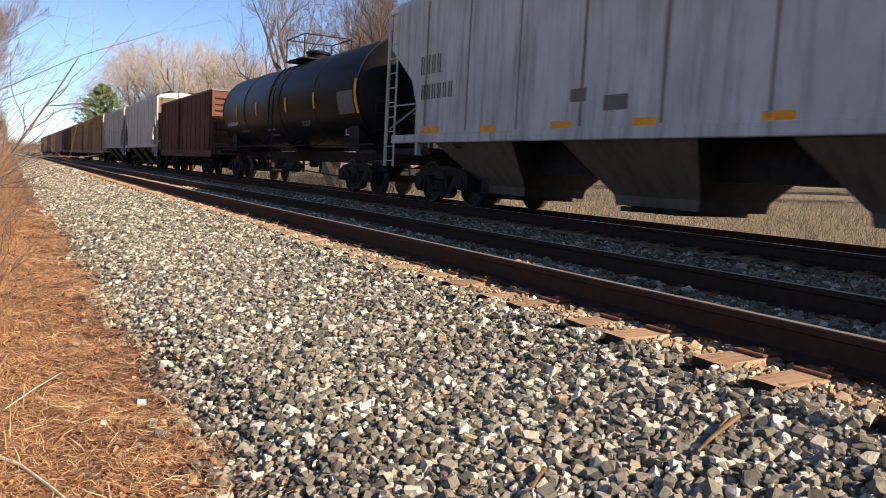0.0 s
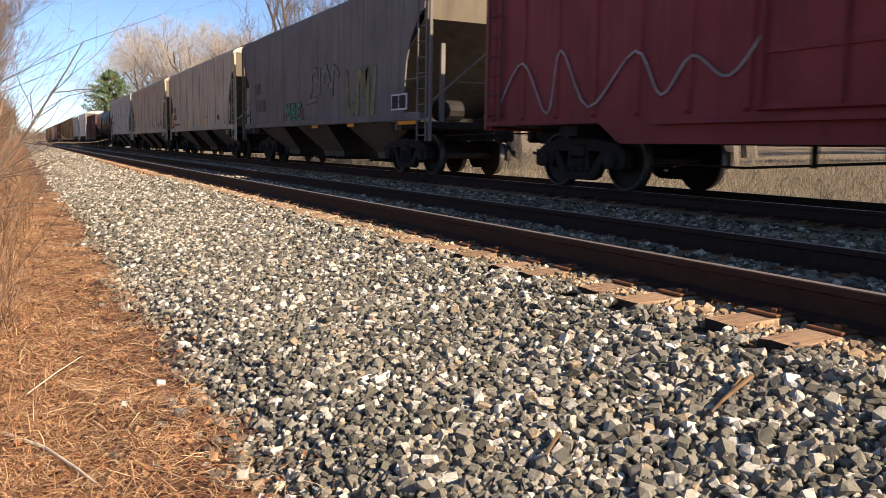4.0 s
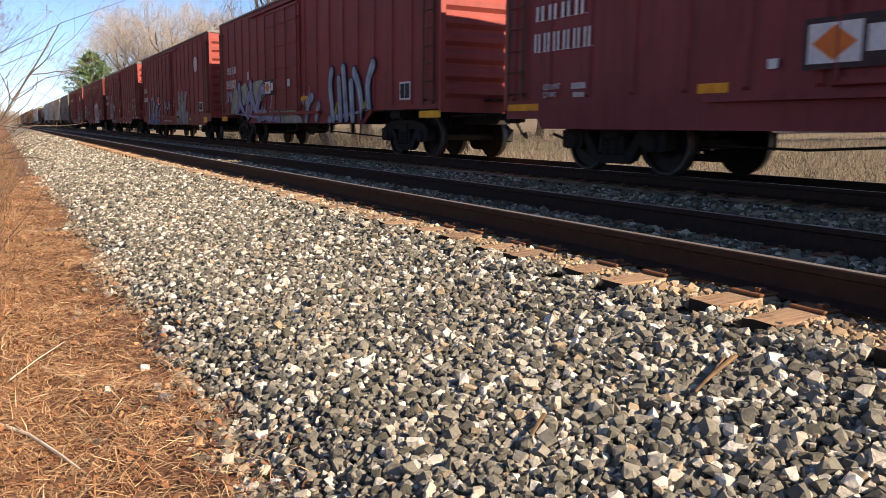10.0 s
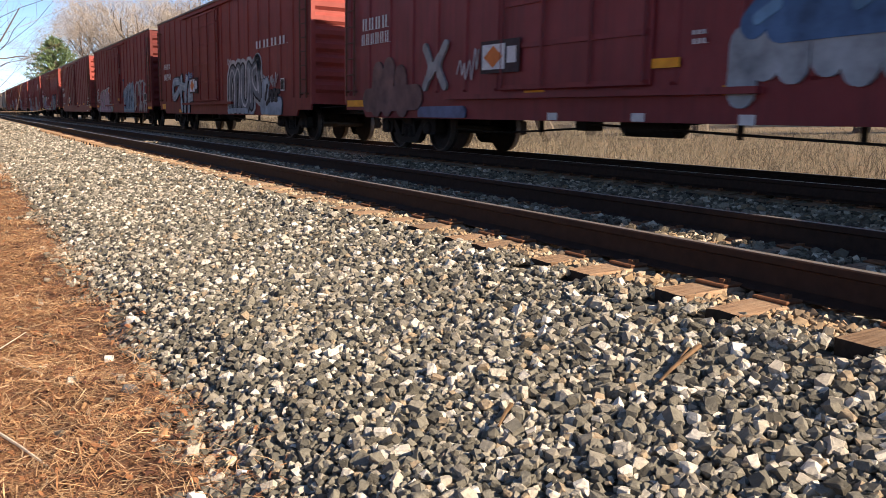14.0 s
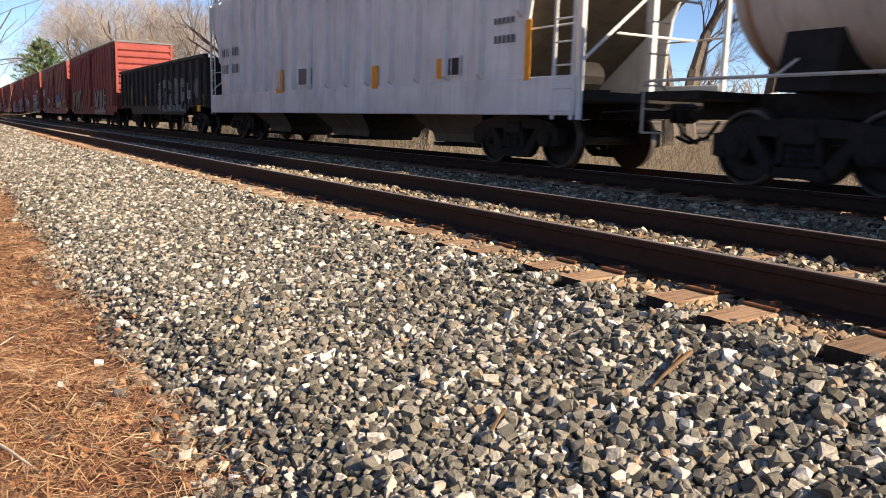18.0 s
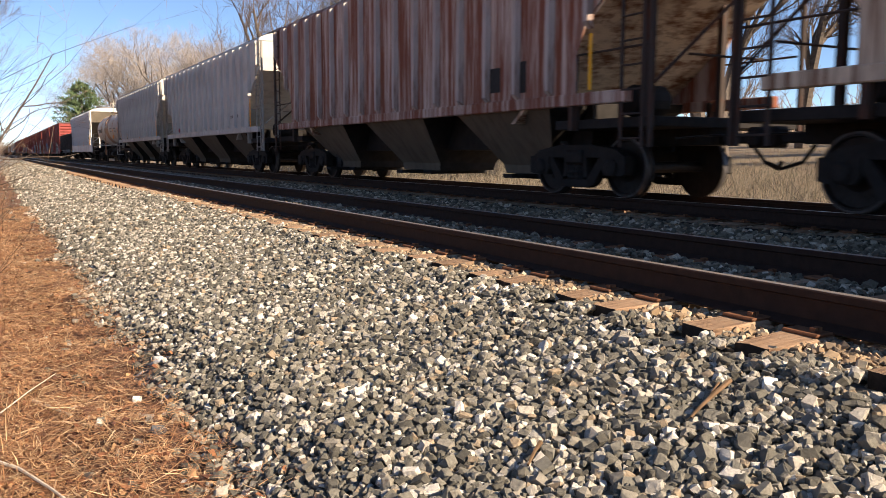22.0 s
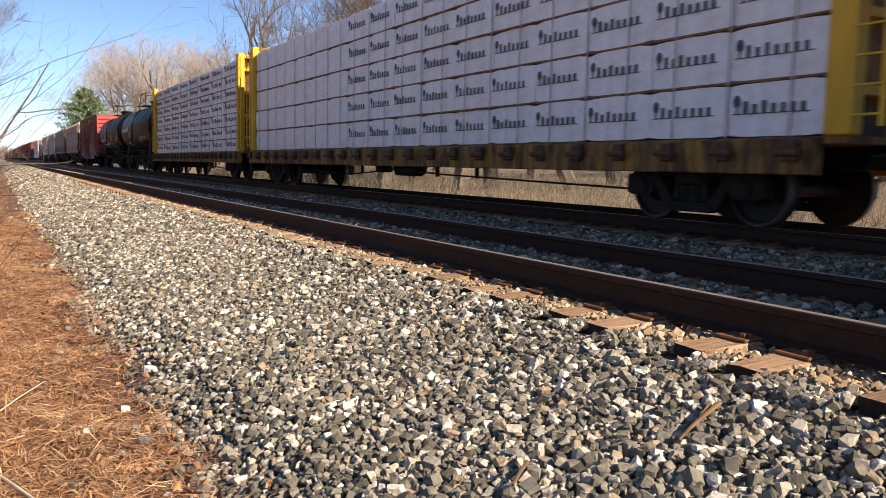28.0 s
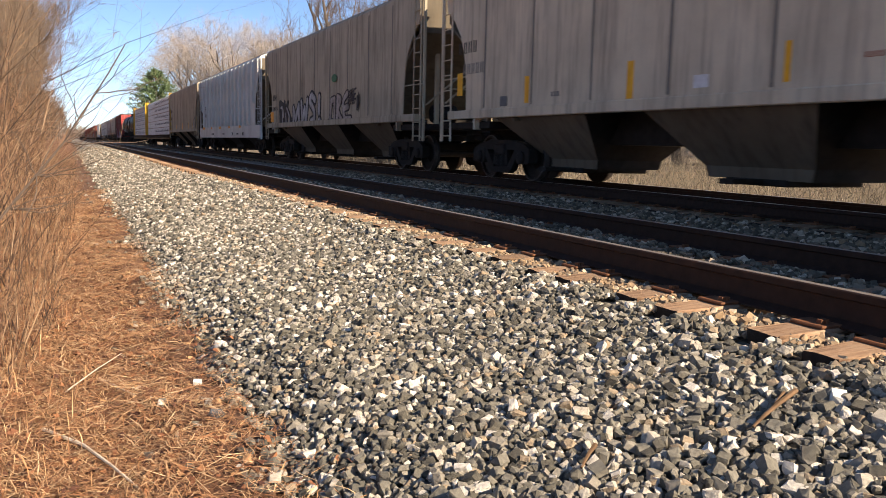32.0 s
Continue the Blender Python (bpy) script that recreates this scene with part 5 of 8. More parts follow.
S["tank1"] = tank_car(-393.8, M_BLACKCAR, 12.9, 1.40, 2.64, margin=0.5, label="black tank car with yellow bands and scrawled graffiti")
S["tank2"] = tank_car(-406.95, M_BLACKCAR, 12.95, 1.40, 2.64, margin=0.5, label="black tank car with yellow bands")
S["cb1"] = centerbeam(-420.3, 18.4, 7, 8, "yellow centerbeam flat car loaded with wrapped lumber")
S["cb2"] = centerbeam(-439.4, 22.6, 5, 16, "yellow centerbeam flat car loaded with white-wrapped lumber", first_mark=0.34, rear=0.45)
S["cgex"] = hopper(-462.9, M_STAINED, length=16.4, label="brown-stained grey covered hopper car with amber stripes", ends="round", sill=1.38)
S["gbrx"] = hopper(-480.2, M_WHITECAR, length=18.2, label="clean pale-grey covered hopper car with a deep sill", low_sill=True, ends="round", sill=1.36, under_mat=M_STEEL)
S["cg5"] = hopper(-499.3, M_STAINED, length=17.0, label="tan-grey covered hopper car with black and white graffiti", ends="round", sill=1.38)
S["caex"] = hopper(-517.3, M_TAN2, length=17.2, label="pale tan covered hopper car with amber stripes", ends="round", sill=1.38)
S["last"] = hopper(-535.5, M_TAN, length=16.6, label="tan covered hopper car", ends="round", sill=1.38)


# ---- plants ----
def tubes(p0, p1, r0, r1, k):
    """Many tapered k-sided sticks from arrays of ends and radii: corners and four-sided faces."""
    d = p1 - p0
    d /= np.linalg.norm(d, axis=1)[:, None] + 1e-9
    ref = np.where(np.abs(d[:, 2:3]) < 0.9, (0.0, 0.0, 1.0), (1.0, 0.0, 0.0))
    a = np.cross(d, ref)
    a /= np.linalg.norm(a, axis=1)[:, None]
    b = np.cross(d, a)
    t = np.arange(k) * math.tau / k
    ring = a[:, None] * np.cos(t)[None, :, None] + b[:, None] * np.sin(t)[None, :, None]
    v = np.stack([p0[:, None] + ring * r0[:, None, None], p1[:, None] + ring * r1[:, None, None]], 1)
    n = len(p0)
    i = np.arange(k)
    q = np.stack([i, (i + 1) % k, k + (i + 1) % k, k + i], 1)
    return v.reshape(-1, 3), (q[None] + 2 * k * np.arange(n)[:, None, None]).reshape(-1, 4)


def branch_out(rng, height, spread_, levels=5, kids=(3, 5), lean=(0, 0), first=0.22, dome=True, up=0.25):
    """Sticks of a leafless tree: a list of (start, end, radius, radius, level)."""
    out = []

    def limb(p, d, length, r, level):
        n = 4 if level < 2 else 3
        pts = [p]
        for i in range(n):
            d = (d + Vector((rng.gauss(0, 0.13), rng.gauss(0, 0.13), rng.gauss(0, 0.08) + (up * 0.25 if level else 0)))).normalized()
            pts.append(pts[-1] + d * (length / n))
        end = r * (0.45 if level else 0.5)
        for i in range(n):
            out.append((pts[i], pts[i + 1], r + (end - r) * i / n, r + (end - r) * (i + 1) / n, level))
        if level == levels:
            return
        count = rng.randint(*kids) + (2 if level == 0 else 0)
        for c in range(count):
            t = rng.uniform(first if level == 0 else 0.25, 1.0) if c else 1.0
            i = min(n - 1, int(t * n))
            q = pts[i].lerp(pts[i + 1], t * n - i)
            ang, tilt = rng.uniform(0, math.tau), rng.uniform(0.35, 0.95) * spread_
            side = d.cross(Vector((math.cos(ang), math.sin(ang), 0.3))).normalized()
            nd = (d * math.cos(tilt) + side * math.sin(tilt) + Vector((0, 0, up))).normalized()
            limb(q, nd, length * rng.uniform(0.48, 0.72) * (1 - 0.2 * t if level == 0 else 1), max(0.006, (r + (end - r) * t) * rng.uniform(0.5, 0.7)), level + 1)

    limb(Vector((0, 0, -0.3)), Vector((lean[0], lean[1], 1)).normalized(), height * 0.52, height * 0.016 + 0.03, 0)
    return out


def tree_data(seed, height, spread_, split, bark, twig, levels=5, kids=(3, 5), lean=(0, 0), first=0.22, up=0.25, thick=1.0):
    rng = random.Random(seed)
    seg = branch_out(rng, height, spread_, levels, kids, lean, first, up=up)
    top = max(s[1].z for s in seg)
    k = height / top
    res = []
    for lo, hi, sides, material in ((0, split, 6, bark), (split, 99, 3, twig)):
        part_ = [s for s in seg if lo <= s[4] < hi]
        p0, p1 = (np.array([tuple(s[i]) for s in part_]) * k for i in (0, 1))
        r0, r1 = (np.array([s[i] for s in part_]) * thick for i in (2, 3))
        v, f = tubes(p0, p1, r0.clip(0.004), r1.clip(0.003), sides)
        ob = cloud("trunk" if lo == 0 else "crown", v, 4, 0, f, material)
        res.append(ob)
    return res


def tree(name, label, parts, group=""):
    thing = tagged(new(name), label, "tree", group)
    for ob in parts:
        ob.parent = thing
    return thing


M_BARK = plain("grey_bark", (0.13, 0.105, 0.085), 0.9, 0, 6, 0.35, 0.6, 0.03)
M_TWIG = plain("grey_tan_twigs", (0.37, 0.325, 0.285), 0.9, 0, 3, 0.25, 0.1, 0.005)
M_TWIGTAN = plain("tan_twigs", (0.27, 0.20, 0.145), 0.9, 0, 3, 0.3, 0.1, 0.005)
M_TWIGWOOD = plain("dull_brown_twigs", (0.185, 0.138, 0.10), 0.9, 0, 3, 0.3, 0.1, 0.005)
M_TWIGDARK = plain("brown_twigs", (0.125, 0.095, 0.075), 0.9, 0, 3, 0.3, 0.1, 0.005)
M_BRUSH = many("dry_brush", ((0.0, (0.065, 0.036, 0.022)), (0.3, (0.18, 0.098, 0.054)), (0.55, (0.27, 0.165, 0.092)), (0.78, (0.045, 0.028, 0.02)), (0.90, (0.38, 0.26, 0.16))), 0.85, grain=5.0)
M_STRAW = many("dry_straw", ((0.0, (0.26, 0.115, 0.052)), (0.22, (0.39, 0.195, 0.092)), (0.5, (0.51, 0.295, 0.148)), (0.72, (0.64, 0.44, 0.25)), (0.90, (0.16, 0.070, 0.038))), 0.85, grain=4.0)
M_STRAWPALE = many("bleached_straw", ((0.0, (0.26, 0.14, 0.07)), (0.3, (0.42, 0.26, 0.14)), (0.65, (0.60, 0.43, 0.26)), (0.85, (0.12, 0.055, 0.03))), 0.8, grain=4.0)
M_LEAF = many("dead_leaf", ((0.0, (0.10, 0.040, 0.022)), (0.3, (0.20, 0.080, 0.036)), (0.6, (0.34, 0.15, 0.065)), (0.85, (0.46, 0.27, 0.13))), 0.8, grain=9.0)
M_HEDGE = many("grey_thicket", ((0.0, (0.10, 0.085, 0.06)), (0.35, (0.18, 0.15, 0.105)), (0.65, (0.26, 0.215, 0.15)), (0.85, (0.08, 0.065, 0.05))), 0.9, grain=4.0)
M_FIELD = many("field_grass", ((0.0, (0.17, 0.135, 0.085)), (0.3, (0.25, 0.195, 0.125)), (0.6, (0.34, 0.26, 0.175)), (0.85, (0.15, 0.115, 0.075)), (0.95, (0.13, 0.14, 0.06))), 0.9, grain=3.0)
M_NEEDLE = many("pine_needles", ((0.0, (0.065, 0.105, 0.042)), (0.35, (0.11, 0.165, 0.065)), (0.7, (0.15, 0.215, 0.09)), (0.9, (0.20, 0.26, 0.12))), 0.8, grain=2.0)

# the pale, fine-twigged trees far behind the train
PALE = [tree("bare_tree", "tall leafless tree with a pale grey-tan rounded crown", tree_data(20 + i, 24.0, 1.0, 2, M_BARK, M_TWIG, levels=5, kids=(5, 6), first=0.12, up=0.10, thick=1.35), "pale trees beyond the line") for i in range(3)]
PALE_AT = [(19, 178, 25), (25, 182, 29), (31, 176, 30), (37, 183, 31), (43, 178, 30), (49, 184, 29), (22, 205, 30), (34, 208, 34), (28, 196, 32), (56, 190, 28), (40, 200, 33), (46, 202, 33)]
random.seed(4)
for i, (x, y, h) in enumerate(PALE_AT):
    k = h / 25.5
    m = pose(x, y, earth(x, y), 0, 0, random.uniform(0, 360)) @ Matrix.Scale(k, 4)
    if i < 3:
        PALE[i].matrix_basis = m
    else:
        c = copy_thing(PALE[i % 3], pose(x, y, earth(x, y), 0, 0, random.uniform(0, 360)))
        c.scale = (k, k, k)

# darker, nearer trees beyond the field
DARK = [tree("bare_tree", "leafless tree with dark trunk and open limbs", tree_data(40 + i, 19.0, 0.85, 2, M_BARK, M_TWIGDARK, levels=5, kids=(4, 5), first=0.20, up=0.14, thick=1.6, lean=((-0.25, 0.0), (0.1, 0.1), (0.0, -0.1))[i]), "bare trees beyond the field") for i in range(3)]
DARK_AT = [(22.5, 60, 19), (27, 66, 20), (21.5, 47, 18), (24.5, 50, 20), (23, 40, 19), (29, 46, 20), (30.5, 39, 18), (37, 43, 21), (36, 34, 18), (44, 40, 20), (45, 29, 19), (52, 34, 21), (50, 20, 18), (58, 24, 21), (55, 9, 19), (64, 14, 20), (40, 74, 22), (31, 84, 22), (33, 70, 22), (42, 60, 22), (60, 46, 22), (70, 30, 23), (26, 62, 19), (38, 54, 20)]
for i, (x, y, h) in enumerate(DARK_AT):
    k = h / 19.0
    if i < 3:
        DARK[i].matrix_basis = pose(x, y, earth(x, y), 0, 0, 40 * i) @ Matrix.Scale(k, 4)
    else:
        c = copy_thing(DARK[i % 3], pose(x, y, earth(x, y), 0, 0, random.uniform(0, 360)))
        c.scale = (k, k, k)

# the wood on the near side of the line
WOOD = [tree("bare_tree", "slender leafless tree with tan twigs in brush beside the line", tree_data(60 + i, 14.0, 0.7, 2, M_BARK, M_TWIGWOOD, levels=5, kids=(5, 6), first=0.08, up=0.22, thick=0.85), "bare trees beside the line") for i in range(3)]
WOOD_AT = [(-3.0, 42, 9), (-3.4, 50, 11), (-3.9, 58, 12), (-4.3, 64, 13), (-3.6, 72, 13), (-5.2, 78, 15), (-4.2, 86, 15), (-5.8, 94, 17), (-4.2, 102, 16), (-5.0, 110, 17), (-8.0, 122, 17), (-5.6, 132, 15), (-7.5, 145, 17), (-5.4, 160, 15), (-9.0, 175, 18), (-6.0, 195, 16), (-7.0, 220, 17),
           (-3.0, 34, 8), (-3.6, 27, 8), (-4.4, 46, 12), (-5.4, 68, 15), (-8.5, 34, 13), (-8.0, 48, 14), (-8.5, 62, 15), (-13, 20, 15), (-14, 36, 16), (-12.8, -6, 15), (-10.5, 6, 13), (-11, 74, 17), (-12, 90, 17), (-11, 110, 17), (-13, 140, 18), (-6, 250, 17), (-5, 290, 16), (-8, 275, 18), (-7, 330, 18), (-4.5, 370, 17), (-10, 235, 17), (-6, 420, 18), (-5, 480, 18), (-9, 390, 19), (-4.6, 38, 11), (-3.9, 54, 13), (-5.0, 60, 15), (-4.6, 82, 16)]
for i, (x, y, h) in enumerate(WOOD_AT):
    k = h / 14.0
    ob = WOOD[i] if i < 3 else copy_thing(WOOD[i % 3], pose(x, y, earth(x, y), 0, 0, random.uniform(0, 360)))
    ob.matrix_basis = pose(x, y, earth(x, y), 0, 0, random.uniform(0, 360))
    ob.scale = (k, k, k)
SCRUB = [tree("bare_shrub", "tall leafless shrub with many thin tan stems", tree_data(70 + i, 4.5, 0.65, 1, M_TWIGDARK, M_BRUSH, levels=4, kids=(5, 6), first=0.05, up=0.35, thick=0.38), "shrubs beside the line") for i in range(3)]
for i in range(46):
    y = 13.0 + 1.9 * i + random.uniform(-0.8, 0.8)
    x = -1.9 - random.uniform(0, 2.4) - 0.024 * y
    k = random.uniform(0.5, 1.0)
    ob = SCRUB[i] if i < 3 else copy_thing(SCRUB[i % 3], pose(x, y, earth(x, y), 0, 0, random.uniform(0, 360)))
    ob.matrix_basis = pose(x, y, earth(x, y) - 0.1, 0, 0, random.uniform(0, 360))
    ob.scale = (k, k, k)
FAR_AT = [(-8 + 7 * i + random.uniform(-3, 3), 330 + random.uniform(-40, 120)) for i in range(14)]
for i, (x, y) in enumerate(FAR_AT):
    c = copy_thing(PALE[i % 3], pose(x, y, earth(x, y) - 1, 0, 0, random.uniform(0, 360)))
    k = random.uniform(0.28, 0.42)
    c.scale = (k, k, k)
    tagged(c, "far leafless tree on the hazy skyline", "tree", "far trees")


def pine(x, y, height, width):
    rng = np.random.default_rng(3)
    thing = tagged(new("pine_tree"), "dark green pine with a ragged conical crown", "tree")
    thing.location = (x, y, earth(x, y))
    part("trunk", Mesh().tube([(0, 0, -0.3), (0.1, 0, height * 0.5), (0, 0.1, height * 0.97)], 0.28, 8, 0.03), M_BARK, thing)
    p0, p1 = [], []
    for k in range(170):
        t = (k + 0.5) / 170
        z = height * (0.12 + 0.88 * t)
        reach = width / 2 * (1 - t) ** 0.55 * rng.uniform(0.55, 1.1) + 0.25
        a = k * 2.4 + rng.uniform(-0.4, 0.4)
        tip = np.array([math.cos(a) * reach, math.sin(a) * reach, z + reach * rng.uniform(0.0, 0.3)])
        base = np.array([0, 0, z - 0.1])
        for q in range(26):
            f = rng.uniform(0.25, 1.0)
            c = base + (tip - base) * f + rng.normal(0, 0.13, 3)
            dirn = (tip - base) / np.linalg.norm(tip - base) * 0.30 + rng.normal(0, 0.22, 3) + (0, 0, 0.14)
            p0.append(c)
            p1.append(c + dirn * 1.15)
    p0, p1 = np.array(p0), np.array(p1)
    v, f = tubes(p0, p1, np.full(len(p0), 0.10), np.full(len(p0), 0.012), 3)
    ob = cloud("crown", v, 4, 0, f, M_NEEDLE)
    ob.parent = thing


pine(13.8, 150, 13.3, 13.0)


def blades(name, n, where, height, width, material, label, seed, droop=0.5, category="dry grass"):
    """Bent tapering blades of dead grass, one object of stuff."""
    rng = np.random.default_rng(seed)
    x, y = where(rng, n)
    n = len(x)
    z = np.array([max(earth(a, b), bed(a) if -0.4 < a < RAIL_D + 2.4 else -9) for a, b in zip(x, y)])
    h = height(rng, x, y)
    ang = rng.uniform(0, math.tau, n)
    lean = rng.uniform(0.05, droop, n)
    d = np.stack([np.cos(ang), np.sin(ang), np.zeros(n)], 1)
    w = width * rng.uniform(0.6, 1.3, n)
    sidev = np.stack([-np.sin(ang + rng.uniform(-1, 1, n)), np.cos(ang), np.zeros(n)], 1)
    base = np.stack([x, y, z - 0.02], 1)
    mid = base + d * (h * lean * 0.35)[:, None] + np.array([0, 0, 1.0]) * (h * 0.55)[:, None]
    tip = base + d * (h * lean)[:, None] + np.array([0, 0, 1.0]) * (h * (1 - 0.35 * lean))[:, None]
    sw = sidev * w[:, None] / 2
    v = np.stack([base - sw, base + sw, mid + sw * 0.8, mid - sw * 0.8, tip + sw * 0.25, tip - sw * 0.25], 1)
    q = np.array([(0, 1, 2, 3), (3, 2, 4, 5)])
    f = (q[None] + 6 * np.arange(n)[:, None, None]).reshape(-1, 4)
    ob = cloud(name, v.reshape(-1, 3), 4, n, f, material)
    return tagged(ob, label, category, kind="stuff")


def verge(rng, n):
    y = 1.2 + (34 - 1.2) * rng.random(n) ** 1.9
    x = 0.45 - 4.6 * rng.random(n) ** 1.25 + 0.15 * np.sin(y * 1.7)
    keep = rng.random(n) < np.clip((0.5 - x) * 1.2, 0.12, 1)
    return x[keep], y[keep]


# lying straw and needles
def straw(name, n, x0, x1, y0, y1, length, width, material, label, seed):
    rng = np.random.default_rng(seed)
    y = y0 + (y1 - y0) * rng.random(n) ** 1.7
    x = x1 - (x1 - x0) * rng.random(n) ** 1.2 + 0.1 * np.sin(y * 2.3)
    keep = rng.random(n) < np.clip((x1 + 0.05 - x) * 1.7, 0.05, 1)
    x, y = x[keep], y[keep]
    n = len(x)
    z = np.array([max(earth(a, b), bed(a) - 0.005 if a > 0.2 else -9) for a, b in zip(x, y)]) + rng.uniform(0.0, 0.06, n) ** 1.4
    a = rng.uniform(0, math.tau, n)
    d = np.stack([np.cos(a), np.sin(a), rng.normal(0, 0.22, n)], 1) * (length * rng.uniform(0.4, 1.4, n) / 2)[:, None]
    s = np.stack([-np.sin(a), np.cos(a), rng.normal(0, 0.3, n)], 1) * (width * rng.uniform(0.5, 1.5, n) / 2)[:, None]
    c = np.stack([x, y, z + 0.012], 1)
    bow = np.stack([rng.normal(0, 0.012, n), rng.normal(0, 0.012, n), rng.uniform(0, 0.02, n)], 1)
    v = np.stack([c - d - s, c - d + s, c + bow + s, c + bow - s, c + d + s * 0.5, c + d - s * 0.5], 1)
    q = np.array([(0, 1, 2, 3), (3, 2, 4, 5)])
    f = (q[None] + 6 * np.arange(n)[:, None, None]).reshape(-1, 4)
    return tagged(cloud(name, v.reshape(-1, 3), 4, n, f, material), label, "dry straw", kind="stuff")


straw("fallen_straw", 200000, -4.0, 1.02, 1.0, 26.0, 0.13, 0.0030, M_STRAW, "matted orange-brown straw and dead needles on the bank", 31)
straw("fallen_straw", 34000, -4.0, 0.85, 1.0, 22.0, 0.20, 0.0042, M_STRAWPALE, "longer pale dead stalks lying on the bank", 34)
straw("fallen_straw", 26000, -5.0, 0.9, -9.0, 1.0, 0.16, 0.005, M_STRAW, "matted orange-brown straw farther back on the bank", 35)
straw("dead_leaves", 9000, -4.0, 1.0, 1.0, 20.0, 0.045, 0.024, M_LEAF, "curled dead red-brown leaves among the straw", 32)
blades("dry_grass", 16000, verge, lambda rng, x, y: rng.uniform(0.10, 0.42, len(x)) * np.clip(0.55 - x * 0.55, 0.35, 1.7), 0.006, M_STRAW, "dead bent grass along the edge of the bank", 33, 1.3)


def thicket(rng, n):
    y = 5.6 + 48 * rng.random(n) ** 1.35
    x = -0.32 + 0.018 * np.minimum(y, 25) - 2.3 * rng.random(n) ** 1.2 + 0.12 * np.sin(y * 0.9)
    return x, y


def brush(name, n, seed, tall, label, material, where=thicket, thick=0.0045, bushy=True):
    """Standing dead stems that bend, with side twigs and finer twigs on those."""
    rng = np.random.default_rng(seed)
    x, y = where(rng, n)
    z = np.array([earth(a, b) for a, b in zip(x, y)])
    p0, p1, r0, r1 = [], [], [], []
    for i in range(n):
        h = tall * rng.uniform(0.4, 1.15) * min(1.0, 0.55 + 0.25 * max(0.0, 0.3 - x[i]))
        p = np.array([x[i], y[i], z[i] - 0.05])
        d = np.array([rng.normal(0, 0.22) + 0.06, rng.normal(0, 0.2), 1.0])
        steps = 5 if bushy else 4
        for k in range(steps):
            q = p + d / np.linalg.norm(d) * h / steps
            a, b = thick * (1 - k / steps * 0.8), thick * (1 - (k + 1) / steps * 0.8)
            p0.append(p), p1.append(q), r0.append(a), r1.append(b)
            if k:
                for _ in range(rng.integers(1, 4)):
                    e = d / np.linalg.norm(d) * 0.55 + rng.normal(0, 0.55, 3)
                    size = h * rng.uniform(0.10, 0.26)
                    m = q + e / np.linalg.norm(e) * size * 0.55
                    if not bushy:
                        p0.append(q), p1.append(m + (m - q) * 0.8), r0.append(b * 0.6), r1.append(thick * 0.25)
                        continue
                    f = e + rng.normal(0, 0.45, 3) + np.array([0, 0, 0.2])
                    t = m + f / np.linalg.norm(f) * size * 0.6
                    p0.extend((q, m)), p1.extend((m, t)), r0.extend((b * 0.6, b * 0.42)), r1.extend((b * 0.42, thick * 0.12))
                    for _ in range(2):
                        g = e + rng.normal(0, 0.8, 3)
                        p0.append(m), p1.append(m + g / np.linalg.norm(g) * size * 0.5), r0.append(b * 0.3), r1.append(thick * 0.12)
            d = d + np.array([rng.normal(0, 0.30), rng.normal(0, 0.28), rng.normal(0, 0.12)])
            p = q
    v, f = tubes(np.array(p0), np.array(p1), np.array(r0), np.array(r1), 3)
    return tagged(cloud(name, v, 4, n, f, material), label, "brush", kind="stuff")


brush("dry_brush", 1300, 51, 1.15, "tangle of tan dead weeds and saplings beside the ballast", M_BRUSH, thick=0.0042)


def sapling_row(rng, n):
    y = 9 + 50 * rng.random(n) ** 1.2
    x = -0.30 - 0.026 * y - 2.6 * rng.random(n) ** 1.1
    return x, y


brush("bare_saplings", 620, 53, 4.2, "tall tan leafless saplings crowding the edge of the wood", M_BRUSH, sapling_row, 0.0085)
brush("dry_brush", 380, 52, 2.3, "tall thin leafless saplings in the brush", M_BRUSH, thick=0.0055)

# one dark bent sapling leaning over the bank
sapling = tagged(new("bare_sapling"), "dark leafless sapling leaning over the bank", "sapling")
STEM = [(-1.0, 6, -0.95), (-0.66, 6, -0.2), (-0.37, 6.02, 0.18), (-0.195, 6, 0.40), (-0.02, 5.98, 0.625), (0.07, 6, 0.775), (0.18, 6.02, 0.95), (0.27, 6, 1.10), (0.37, 6, 1.28)]
part("stem", Mesh().tube(STEM, 0.012, 6, 0.004), M_TWIGDARK, sapling)
random.seed(8)
for _i, _n in ((1, 5), (2, 6), (3, 6), (4, 4), (5, 2), (6, 2)):
    for _k in range(_n):
        _d = Vector((random.uniform(-0.3, 1.0), random.uniform(-0.4, 0.4), random.uniform(-0.25, 0.7)))
        _q = [Vector(STEM[_i])]
        for _j in range(6):
            _d = (_d + Vector((random.gauss(0, 0.16), random.gauss(0, 0.16), random.gauss(0.03, 0.16)))).normalized()
            _q.append(_q[-1] + _d * random.uniform(0.05, 0.11))
        part("twig", Mesh().tube(_q, 0.0042, 4, 0.0014), M_TWIGDARK, sapling)

